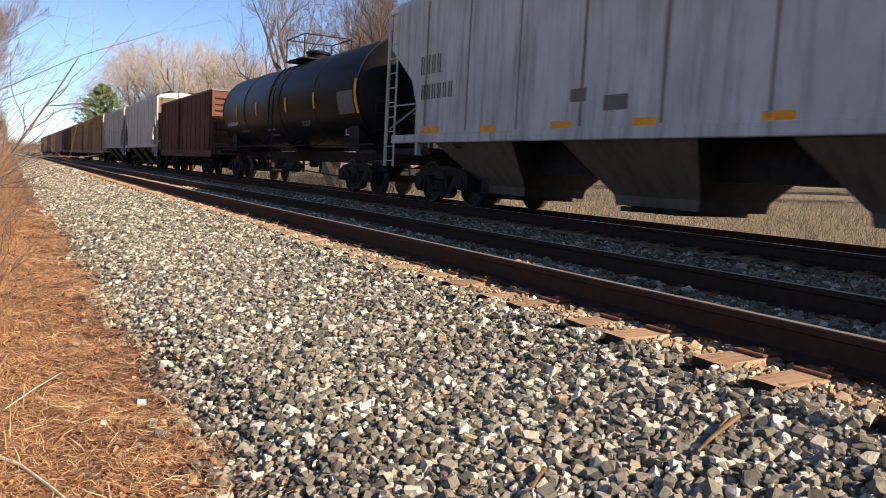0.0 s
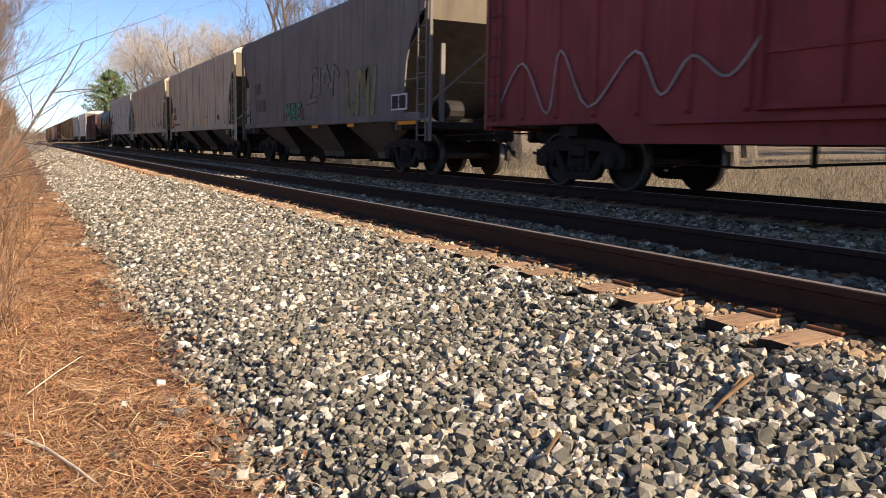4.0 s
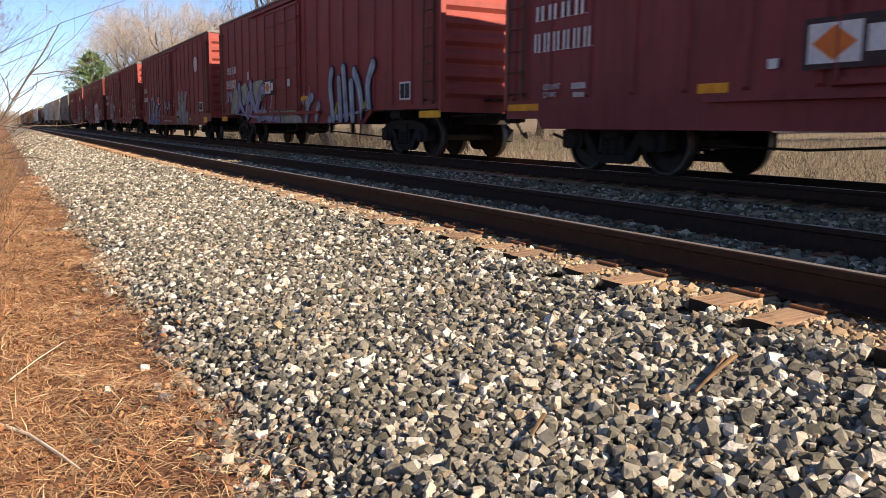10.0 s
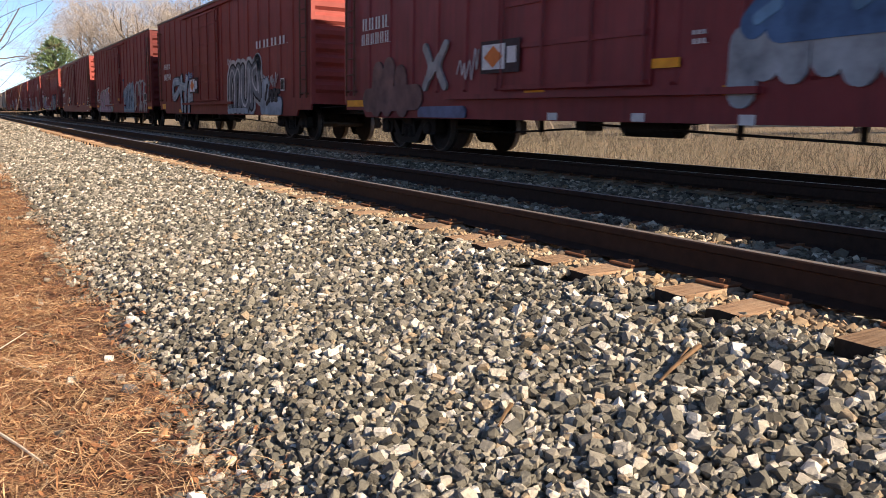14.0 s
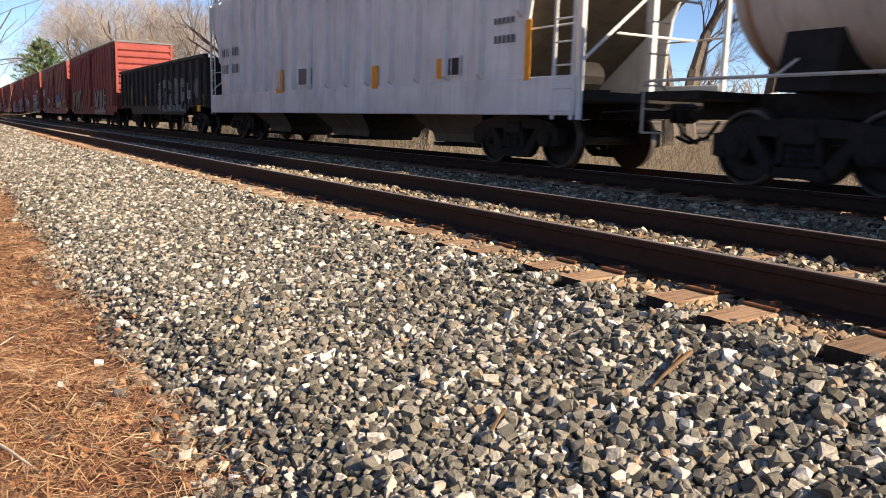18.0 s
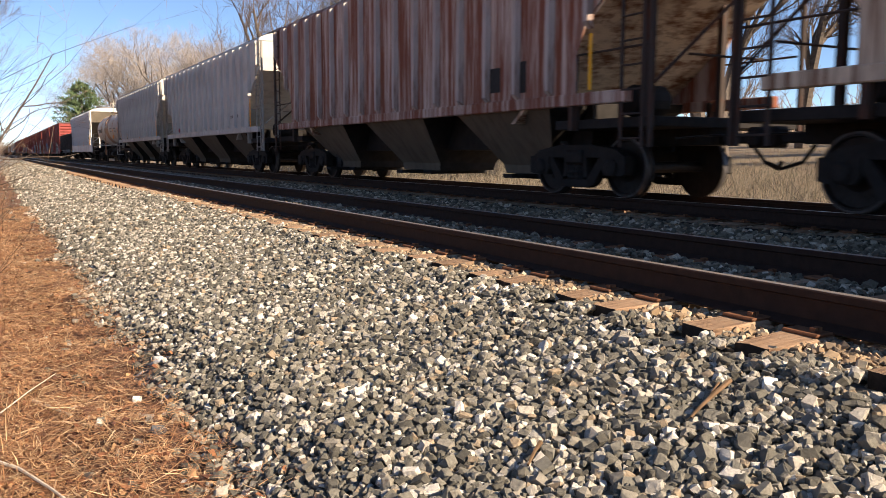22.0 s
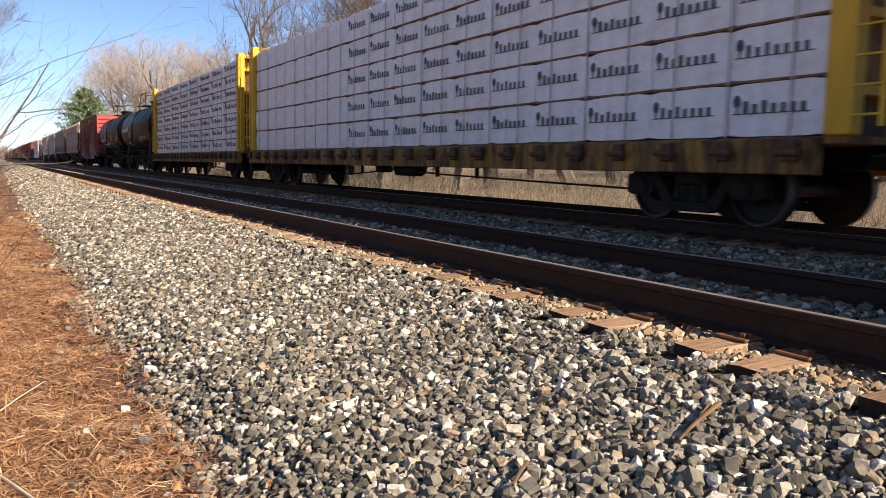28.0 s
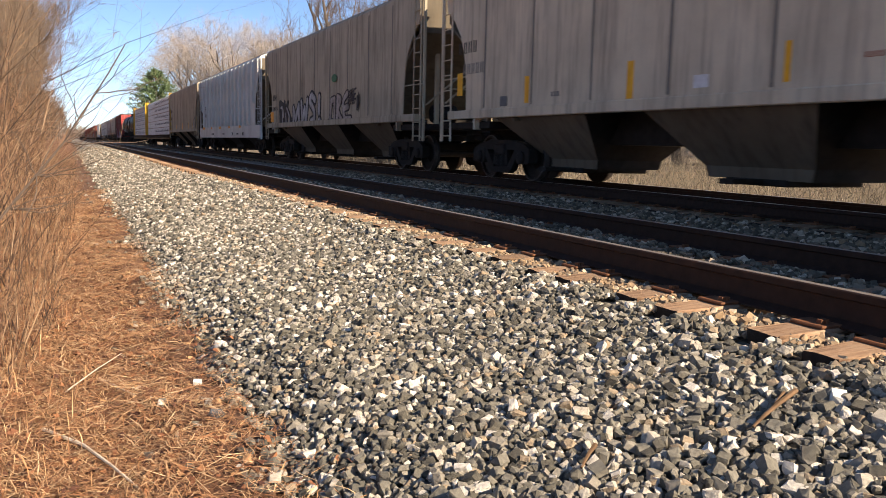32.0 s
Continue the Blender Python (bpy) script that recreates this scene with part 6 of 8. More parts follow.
# overhanging limb from a tree standing beside the line
limb = tagged(new("overhanging_branch_tree"), "leafless tree with a thin branch hanging over the line", "tree")
part("trunk", Mesh().tube([(-3.0, 15, -1.0), (-2.9, 15, 1.5), (-2.6, 15, 3.6), (-2.3, 14.8, 6.5)], 0.12, 7, 0.06), M_BARK, limb)
random.seed(12)
for _k in range(4):
    _a = Vector((-2.7, 15, 4.1 + 0.45 * _k))
    _pts, _d = [_a], Vector((1.0, -0.12 + 0.05 * _k, 0.14 - 0.05 * _k)).normalized()
    for _j in range(7):
        _d = (_d + Vector((random.gauss(0, 0.06), random.gauss(0, 0.12), random.gauss(-0.03, 0.07)))).normalized()
        _pts.append(_pts[-1] + _d * 0.5)
    _limb = part("branch", Mesh().tube(_pts, 0.017, 5, 0.004), M_TWIGDARK, limb)
    for _j in range(2, 8):
        for _ in range(4):
            _e = (_d + Vector((random.gauss(0, 0.5), random.gauss(0, 0.5), random.gauss(-0.1, 0.5)))).normalized()
            _s = [_pts[_j] + _e * (0.40 * t) + Vector((random.gauss(0, 0.03), random.gauss(0, 0.03), random.gauss(0, 0.03))) for t in (0, 0.5, 1)]
            part("twig", Mesh().tube(_s, 0.006, 3, 0.002), M_TWIGDARK, _limb)


# the field beyond the train
def field(rng, n):
    y = 2 + 75 * rng.random(n) ** 1.3
    x = RAIL_D + 2.2 + 30 * rng.random(n) ** 1.4 + 0.05 * y
    return x, y


blades("field_grass", 40000, field, lambda rng, x, y: rng.uniform(0.08, 0.5, len(x)) * (0.5 + np.abs(np.sin(x * 1.3 + y * 0.7))) * 0.7, 0.010, M_FIELD, "pale dead grass in the field beyond the train", 61, 0.9)


def hedge(rng, n):
    y = -5 + 110 * rng.random(n)
    x = 17.5 + 15 * rng.random(n) ** 1.5 + 0.05 * y
    return x, y


brush("far_brush", 8000, 62, 2.4, "grey-brown leafless thicket along the field's far edge", M_HEDGE, hedge, 0.012, False)


def wood_strip(x0, x1, y0, y1):
    return lambda rng, n: (x0 + (x1 - x0) * rng.random(n), y0 + (y1 - y0) * rng.random(n))


brush("far_woods", 3500, 63, 12.0, "distant grey-brown leafless woods beside the line", M_TWIGDARK, wood_strip(-48, -14, 70, 880), 0.10, False)
brush("far_woods", 3500, 64, 17.0, "hazy leafless woods where the line goes out of sight", M_TWIGDARK, wood_strip(-160, 240, 903, 1150), 0.24, False)
brush("far_woods", 1600, 65, 13.0, "leafless woods far beyond the field", M_TWIGTAN, wood_strip(72, 120, -120, 420), 0.10, False)


# fallen sticks
def stick(pts, r, material, label):
    ob = part("fallen_stick", Mesh().tube(pts, r, 6, r * 0.5), material)
    tagged(ob, label, "stick")


M_DEADWOOD = plain("dead_wood", (0.155, 0.095, 0.052), 0.85, 0, 12, 0.4, 0.4, 0.006)
M_PALEWOOD = plain("bleached_wood", (0.58, 0.51, 0.41), 0.8, 0, 14, 0.2, 0.3, 0.004)

stick([(2.64, 2.316, -0.29), (2.51, 2.286, -0.325), (2.40, 2.25, -0.35), (2.33, 2.23, -0.375)], 0.011, M_DEADWOOD, "broken brown stick lying on the ballast")
stick([(2.60, 2.34, -0.30), (2.45, 2.27, -0.34)], 0.006, M_DEADWOOD, "thin broken twig lying on the ballast")
stick([(1.836, 2.541, -0.49), (1.775, 2.495, -0.50), (1.715, 2.453, -0.53)], 0.011, M_DEADWOOD, "short weathered stick on the ballast")
stick([(0.139, 5.697, -0.93), (0.23, 5.49, -0.925), (0.327, 5.278, -0.93)], 0.013, M_PALEWOOD, "short bleached stick on the straw")
stick([(-0.17, 4.778, -0.92), (0.025, 4.465, -0.925), (0.15, 4.1, -0.92), (0.259, 3.776, -0.93)], 0.011, M_PALEWOOD, "long pale stick on the straw")
stick([(-0.059, 5.395, -0.90), (0.12, 5.7, -0.86), (0.294, 6.039, -0.85)], 0.005, M_PALEWOOD, "thin pale stalk leaning over the straw")


# ---- lettering, reflectors and graffiti on the cars ----
M_STENCILGREY = plain("faded_stencil", (0.17, 0.16, 0.15), 0.7, 0, 12, 0.2, 0.05, 0.001)
M_GREEN = plain("green_paint", (0.03, 0.16, 0.07), 0.5, 0, 8, 0.2, 0.05, 0.001)
M_RUSTMARK = plain("rust_red_stencil", (0.34, 0.12, 0.07), 0.7, 0, 8, 0.2, 0.05, 0.001)


def tank_side(car, z):
    """How far the tank's near flank stands out at a height."""
    r, c = ROUND[car]
    return math.sqrt(max(0.05, r ** 2 - (z - c) ** 2)) + 0.014


def tank_band(car, y, z, w, h, material):
    """A stripe that follows the tank's round flank."""
    m = Mesh()
    n = 8
    rings = []
    for k in range(n + 1):
        t = z + h * k / n
        x = -tank_side(car, t)
        rings.append([(x, y - w, t), (x - 0.006, y - w, t), (x - 0.006, y, t), (x, y, t)])
    m.loft(rings)
    part("reflector", m, material, car)


def words(car, side, y, z, height, text, material):
    """Short stencilled words on the near side, reading towards -y."""
    cu = bpy.data.curves.new("lettering", "FONT")
    cu.body, cu.size, cu.extrude = text, height / 0.70, 0.002
    tmp = bpy.data.objects.new("lettering", cu)
    me = bpy.data.meshes.new_from_object(tmp)
    bpy.data.objects.remove(tmp)
    me.materials.clear()
    me.materials.append(material)
    ob = part("lettering", me, None, car, "stencilled words", at=pose(-side - 0.003, y, z, 90, 0, -90))
    return ob


def emblem(car, side, y, z, w, h, material):
    """A plain oval in place of a company mark."""
    cy, cz = y - w / 2, z + h / 2
    m = Mesh().prism_x([(cy + w / 2 * math.cos(t * math.tau / 20), cz + h / 2 * math.sin(t * math.tau / 20)) for t in range(20)], -side - 0.006, -side)
    part("emblem", m, material, car, "plain oval emblem")


c, d = S["furx"], 1.5
stencil(c, d, 6.42, 2.67, 0.97, 0.38, 4, M_BLACK)
stencil(c, d, 6.36, 2.16, 1.43, 0.30, 6, M_BLACK)
patch(c, d, 6.31, 1.46, 0.81, 0.13, M_ORANGE)
patch(c, d, 3.85, 1.44, 0.55, 0.12, M_ORANGE)
patch(c, d, 1.62, 1.45, 0.51, 0.11, M_ORANGE)
patch(c, d, -0.33, 1.44, 0.46, 0.11, M_ORANGE)
patch(c, d, -2.54, 1.44, 0.46, 0.11, M_ORANGE)
patch(c, d, 1.15, 1.84, 0.39, 0.20, M_STENCILGREY, "painted_patch", "dull grey touched-up paint")
patch(c, d, 0.33, 1.68, 0.52, 0.22, M_STENCILGREY, "painted_patch", "dull grey touched-up paint")
notice(c, d, -4.28, 1.69, 0.41, 0.26)
patch(c, d, -4.63, 1.44, 0.91, 0.13, M_ORANGE)

c = S["tank0"]
for _y, _z in ((5.04, 2.40), (2.25, 2.32), (-1.23, 2.30), (-3.94, 2.30)):
    tank_band(c, _y, _z, 0.14, 0.46, M_YELLOW)
tank_band(c, -7.12, 2.05, 0.16, 0.86, M_ORANGE)
tank_band(c, -5.91, 2.06, 1.1, 0.58, M_STENCILGREY)
stencil(c, tank_side(c, 2.15), 6.6, 2.06, 1.7, 0.26, 7, M_WHITE)
for _y, _z, _w, _k in ((4.3, 2.1, 0.5, 3), (1.41, 1.78, 1.0, 7), (1.36, 1.62, 1.0, 7), (-2.5, 1.84, 0.7, 5), (-2.55, 1.92, 0.8, 6), (5.0, 1.80, 1.2, 8)):
    stencil(c, tank_side(c, _z + 0.04), _y, _z, _w, 0.09, _k, M_STENCILGREY)
notice(c, tank_side(c, 1.66), -5.71, 1.53, 0.6, 0.25)

c, d = S["tilx"], 1.5
stencil(c, d, 7.25, 2.41, 0.70, 0.17, 4, M_BLACK)
stencil(c, d, 7.21, 2.00, 0.70, 0.18, 5, M_BLACK)
patch(c, d, 7.37, 1.51, 0.16, 0.93, M_ORANGE)
stencil(c, d, 7.16, 1.84, 0.67, 0.07, 9, M_BLACK)
stencil(c, d, 7.14, 1.68, 0.67, 0.09, 7, M_BLACK)
patch(c, d, -4.08, 1.56, 0.14, 0.44, M_ORANGE)
notice(c, d, -5.14, 1.55, 0.48, 0.31)
stencil(c, d, -5.96, 1.83, 0.65, 0.09, 7, M_STENCILGREY)
stencil(c, d, -5.97, 1.70, 0.65, 0.08, 8, M_STENCILGREY)
patch(c, d, 1.80, 1.66, 0.20, 0.30, M_ORANGE)
patch(c, d, -1.18, 1.55, 0.12, 0.45, M_ORANGE)
stencil(c, d, -2.18, 1.71, 0.47, 0.08, 5, M_STENCILGREY)
stencil(c, d, -3.12, 1.56, 0.49, 0.06, 6, M_STENCILGREY)

c, d = S["gacx"], 1.5
stencil(c, d, 6.74, 2.26, 0.88, 0.23, 4, M_BLACK)
stencil(c, d, 5.41, 2.13, 0.28, 0.26, 1, M_BLACK)
stencil(c, d, 6.65, 1.87, 0.99, 0.26, 5, M_BLACK)
stencil(c, d, 6.65, 1.54, 2.06, 0.09, 16, M_BLACK)
patch(c, d, 7.21, 1.51, 0.20, 0.77, M_YELLOW)
patch(c, d, 3.87, 1.47, 0.23, 0.37, M_YELLOW)
patch(c, d, 1.78, 1.42, 0.12, 0.47, M_YELLOW)
patch(c, d, 0.00, 1.44, 0.10, 0.46, M_YELLOW)
patch(c, d, -1.90, 1.42, 0.09, 0.48, M_YELLOW)
stencil(c, d, -2.14, 1.79, 0.47, 0.07, 7, M_STENCILGREY)
notice(c, d, -4.73, 1.61, 0.48, 0.27)
patch(c, d, -7.05, 1.54, 0.15, 0.75, M_YELLOW)

c, d = S["idyx"], 1.5
stencil(c, d, 6.22, 2.38, 0.98, 0.36, 3, M_BLACK)
stencil(c, d, 6.11, 1.76, 1.43, 0.40, 5, M_BLACK)
piece(c, d + 0.005, 0.04, 1.85, 2.72, 0.95, "2,4 16,40 14,80 28,96 34,60; 40,30 42,90; 52,60 60,98 66,50; 62,96 76,40; 80,20 84,90 98,70; 2,4 30,8", 0.13, (0.27, 0.255, 0.235), (0.10, 0.095, 0.085), 0.03)
piece(c, d + 0.005, 2.37, 1.36, 1.80, 0.51, "-4,0 -2,45; 104,0 102,60", 0.20, (0.26, 0.08, 0.07), tip=0.5)
piece(c, d + 0.005, 2.30, 1.38, 1.66, 0.48, "0,0 5,95; 5,95 15,45; 15,45 27,98; 27,98 32,0; 43,95 43,3; 43,95 61,92; 43,50 58,48; 43,3 62,4; 76,95 76,3; 76,95 96,90; 76,50 92,48; 76,3 98,4", 0.11, (0.09, 0.34, 0.21), (0.035, 0.08, 0.06), 0.03, straight=True)
piece(c, d + 0.005, -3.14, 1.36, 2.2, 1.2, "4,90 12,10 30,20; 40,10 44,92 62,50; 62,50 70,96 74,8; 86,10 92,90", 0.24, (0.26, 0.26, 0.13), (0.15, 0.14, 0.12), 0.03)
patch(c, d, -3.30, 1.11, 0.47, 0.14, M_ORANGE)
patch(c, d, -6.55, 1.11, 0.94, 0.13, M_ORANGE)
patch(c, d, -0.35, 1.11, 0.52, 0.11, M_ORANGE)
notice(c, d, -6.15, 1.44, 0.89, 0.36)
patch(c, d, -7.28, 1.11, 0.21, 0.12, M_YELLOW)

c, d = S["box1"], 1.44
emblem(c, d + 0.03, -5.75, 2.97, 0.92, 0.64, M_WHITE)
scrawl(c, d + 0.03, 8.43, 1.16, 5.77, 1.10, (0.45, 0.42, 0.40), 3)
piece(c, d + 0.03, -4.13, 0.76, 2.0, 1.0, "4,10 8,90; 20,10 26,84; 26,84 36,12; 48,6 46,88 60,94; 70,10 74,90; 90,8 88,84", 0.15, (0.40, 0.37, 0.36), (0.13, 0.08, 0.08), 0.03)
notice(c, d + 0.035, -6.78, 1.18, 0.66, 0.47)
patch(c, d + 0.004, -6.64, 0.81, 1.86, 0.15, M_YELLOW)
stencil(c, d + 0.035, 6.52, 3.23, 2.61, 0.28, 5, M_WHITE)

c, d = S["box2"], 1.44
stencil(c, d + 0.035, 7.98, 2.10, 1.23, 0.29, 4, M_WHITE)
stencil(c, d + 0.035, 8.12, 1.70, 1.52, 0.26, 6, M_WHITE)
piece(c, d + 0.035, 6.29, 0.95, 1.22, 1.2, "5,5 8,70 20,98 50,95; 50,95 85,98 97,60 90,0; 5,5 90,2; 30,10 36,80; 55,10 60,60; 74,10 70,85; 20,55 60,50", 0.05, (0.36, 0.42, 0.46))
placard(c, d + 0.035, 3.72, 1.40, 0.69, 0.43)
patch(c, d + 0.035, 9.08, 1.13, 0.50, 0.21, M_ORANGE)
patch(c, d + 0.004, 6.28, 1.02, 0.50, 0.15, M_ORANGE)
stencil(c, d + 0.035, 8.07, 1.25, 0.90, 0.25, 4, M_WHITE)
stencil(c, d + 0.095, 2.13, 1.68, 0.21, 0.21, 2, M_WHITE)
patch(c, d + 0.004, 3.61, 0.59, 0.55, 0.12, M_ORANGE)
patch(c, d + 0.004, 0.39, 0.59, 0.50, 0.10, M_ORANGE)
piece(c, d + 0.03, -1.80, 0.86, 3.15, 1.52, "8,6 6,60 14,78; 20,14 22,86; 34,12 34,84; 50,10 50,88; 58,12 60,96; 72,10 72,84; 84,10 86,76; 92,6 94,50 90,78; 6,7 95,7", 0.50, (0.74, 0.72, 0.68), (0.50, 0.46, 0.44), 0.03)
piece(c, d + 0.03, -1.80, 0.86, 3.15, 1.52, "24,10 20,40 25,72 31,70 28,40; 30,40 36,28; 44,30 44,80 58,84 58,58 46,54; 50,54 62,26; 68,22 70,70; 78,20 76,66 82,74 86,40; 4,4 40,2 96,5; 45,22 63,20", 0.045, (0.42, 0.06, 0.06), level=1)
notice(c, d + 0.035, -5.37, 1.16, 0.50, 0.31)
patch(c, d + 0.004, -5.41, 1.04, 0.46, 0.11, M_ORANGE)
patch(c, d + 0.004, -8.25, 1.10, 0.52, 0.22, M_YELLOW)
stencil(c, d + 0.035, -6.19, 1.73, 0.54, 0.09, 5, M_WHITE)
stencil(c, d + 0.035, -6.22, 1.57, 0.43, 0.07, 4, M_WHITE)
stencil(c, d + 0.035, -6.23, 1.47, 0.43, 0.05, 4, M_WHITE)
emblem(c, d + 0.03, 9.37, 3.56, 1.08, 0.63, M_WHITE)

c, d = S["box3"], 1.44
stencil(c, d + 0.035, 8.84, 2.64, 1.73, 0.23, 4, M_WHITE)
stencil(c, d + 0.035, 8.83, 2.18, 1.73, 0.18, 6, M_WHITE)
scrawl(c, d + 0.03, 8.76, 3.50, 1.19, 0.54, (0.45, 0.30, 0.26), 4)
piece(c, d + 0.03, 6.20, 0.84, 3.7, 1.5, "0,8 18,2 60,3 98,5; 3,10 6,95 2,118; 38,8 40,100 34,128 30,118; 20,30 40,30", 0.07, (0.40, 0.45, 0.52))
piece(c, d + 0.03, 6.20, 0.84, 3.7, 1.5, "10,15 12,70 19,80 26,68 26,20; 12,45 25,46", 0.22, (0.20, 0.24, 0.36), (0.56, 0.57, 0.58), 0.04)
piece(c, d + 0.03, 6.20, 0.84, 3.7, 1.5, "58,10 58,42; 66,12 66,40; 60,72 66,88 70,66 76,84; 82,45 88,75 90,40; 94,10 96,60", 0.10, (0.52, 0.50, 0.52), (0.07, 0.06, 0.08), 0.03)
placard(c, d + 0.095, 3.18, 1.61, 0.50, 0.40)
scrawl(c, d + 0.03, -1.55, 1.62, 0.66, 0.64, (0.42, 0.30, 0.24), 5)
scrawl(c, d + 0.03, -4.31, 1.48, 0.68, 0.73, (0.50, 0.34, 0.26), 6)
scrawl(c, d + 0.03, -6.24, 2.01, 1.64, 0.39, (0.6, 0.57, 0.55), 7)
stencil(c, d + 0.035, -6.46, 1.83, 0.36, 0.06, 6, M_WHITE)
stencil(c, d + 0.035, -6.47, 1.72, 0.36, 0.05, 6, M_WHITE)
stencil(c, d + 0.035, -6.48, 1.60, 0.36, 0.05, 7, M_WHITE)
notice(c, d + 0.035, -7.38, 1.42, 0.51, 0.35)
stencil(c, d + 0.035, -7.46, 1.31, 0.31, 0.07, 5, M_WHITE)
patch(c, d + 0.035, -4.46, 1.44, 0.49, 0.11, M_ORANGE)
patch(c, d + 0.004, -1.59, 1.01, 0.49, 0.12, M_ORANGE)
patch(c, d + 0.095, 0.11, 1.55, 0.42, 0.13, M_ORANGE)
patch(c, d + 0.004, -7.65, 1.01, 0.45, 0.13, M_YELLOW)
patch(c, d + 0.004, -1.09, 0.71, 0.24, 0.13, M_WHITE, "sill_patch", "small white patch on the sill")
patch(c, d + 0.004, -2.77, 0.68, 0.24, 0.11, M_WHITE, "sill_patch", "small white patch on the sill")
patch(c, d + 0.004, -4.73, 0.67, 0.22, 0.13, M_WHITE, "sill_patch", "small white patch on the sill")
patch(c, d + 0.004, -6.45, 1.02, 0.24, 0.12, M_WHITE, "sill_patch", "small white patch on the sill")
patch(c, d + 0.004, 0.57, 0.69, 0.24, 0.11, M_WHITE, "sill_patch", "small white patch on the sill")

c, d = S["box4"], 1.44
stencil(c, d + 0.035, 8.36, 2.46, 1.25, 0.26, 4, M_WHITE)
stencil(c, d + 0.035, 8.40, 1.95, 1.38, 0.26, 6, M_WHITE)
piece(c, d + 0.03, 6.95, 0.68, 7.6, 1.45, "9,10 28,8 44,8; 12,22 40,24", 0.42, (0.11, 0.19, 0.40))
piece(c, d + 0.03, 6.95, 0.68, 7.6, 1.45, "3,30 4,62 7,84; 16,10 17,88 20,100; 21,20 24,92; 27,22 31,60 27,80; 34,12 37,64 43,56 41,14; 47,14 50,58 55,50; 60,20 63,66; 68,34 72,74; 76,30 80,70; 86,44 92,66 97,82", 0.17, (0.48, 0.47, 0.50), (0.16, 0.15, 0.24), 0.035)
piece(c, d + 0.03, 6.95, 0.68, 7.6, 1.45, "-2,6 6,14; 1,22 5,4; 56,84 58,106; 66,12 96,10", 0.05, (0.56, 0.52, 0.54))
piece(c, d + 0.03, -1.80, 0.66, 2.55, 1.5, "2,12 3,34; 24,66 20,98; 34,60 30,72 33,78; 82,62 88,88 98,92; 98,10 98,30; 12,14 26,52; 30,10 36,60; 52,12 52,96; 66,10 64,62; 76,50 74,12; 88,12 76,58", 0.25, (0.36, 0.325, 0.305), (0.60, 0.57, 0.55), 0.03, shine=(0.5, 0.47, 0.45))
placard(c, d + 0.035, 3.58, 1.70, 0.74, 0.40)
piece(c, d + 0.085, 1.31, 1.30, 1.80, 0.62, "2,20 10,90 18,30; 26,20 30,80; 42,80 38,20 52,30; 60,20 66,86 74,24; 82,30 96,90", 0.12, (0.46, 0.44, 0.44), (0.14, 0.09, 0.09), 0.025)
stencil(c, d + 0.035, -0.96, 1.76, 0.25, 0.06, 3, M_WHITE)
stencil(c, d + 0.035, -0.97, 1.58, 0.25, 0.06, 3, M_WHITE)
patch(c, d + 0.004, -1.42, 0.97, 0.52, 0.11, M_ORANGE)
patch(c, d + 0.004, -4.71, 0.85, 0.26, 0.10, M_ORANGE)
patch(c, d + 0.004, 5.60, 0.84, 0.42, 0.16, M_ORANGE)
patch(c, d + 0.004, 2.33, 0.98, 0.49, 0.13, M_ORANGE)
emblem(c, d + 0.03, -6.12, 2.93, 0.71, 0.67, M_WHITE)
notice(c, d + 0.035, -7.05, 1.23, 0.67, 0.39)
patch(c, d + 0.004, -7.72, 0.75, 0.67, 0.23, M_YELLOW)

c, d = S["box5"], 1.44
stencil(c, d + 0.035, 7.95, 2.52, 1.37, 0.24, 4, M_WHITE)
stencil(c, d + 0.035, 8.12, 2.00, 1.51, 0.29, 6, M_WHITE)
stencil(c, d + 0.035, 5.16, 2.22, 0.36, 0.27, 1, M_WHITE)
placard(c, d + 0.095, 2.73, 1.66, 0.60, 0.37)
piece(c, d + 0.03, 7.50, 0.76, 7.0, 1.3, "4,20 10,70; 16,62 30,78; 46,76 58,80; 80,70 92,86; 90,20 97,10", 0.70, (0.40, 0.43, 0.33))
piece(c, d + 0.03, 7.50, 0.76, 6.0, 1.25, "8,4 22,54 21,100; 22,54 32,4; 36,10 42,72 50,50 40,20; 47,100 52,50 64,8; 60,40 70,84 80,70 74,20 62,20; 84,8 90,64 88,98; 98,100 96,40 100,8; 8,6 98,6", 0.34, (0.31, 0.32, 0.50), (0.05, 0.045, 0.07), 0.04, shine=(0.50, 0.48, 0.58), level=1)
piece(c, d + 0.03, 7.50, 0.76, 6.0, 1.25, "14,12 20,34; 38,14 46,44; 66,12 72,40; 90,10 94,30", 0.16, (0.42, 0.24, 0.26), level=2)
piece(c, d + 0.03, 8.2, 1.5, 0.9, 0.45, "0,0 10,90; 25,10 30,80 45,60; 60,10 62,80; 85,0 80,80", 0.05, (0.6, 0.52, 0.56))
piece(c, d + 0.03, 0.88, 0.66, 1.45, 0.60, "6,20 10,70; 25,22 30,72; 45,22 50,60; 65,20 68,40; 80,16 96,10", 0.42, (0.46, 0.45, 0.42))
scrawl(c, d + 0.03, 0.74, 1.37, 0.44, 0.37, (0.65, 0.63, 0.62), 8)
scrawl(c, d + 0.03, -0.38, 1.09, 1.03, 0.65, (0.66, 0.64, 0.62), 9)
patch(c, d + 0.004, 9.18, 0.80, 0.92, 0.18, M_ORANGE)
patch(c, d + 0.004, 5.21, 1.10, 0.45, 0.11, M_ORANGE)
patch(c, d + 0.004, 2.57, 1.05, 0.52, 0.11, M_ORANGE)
patch(c, d + 0.035, -0.65, 1.37, 0.51, 0.11, M_ORANGE)
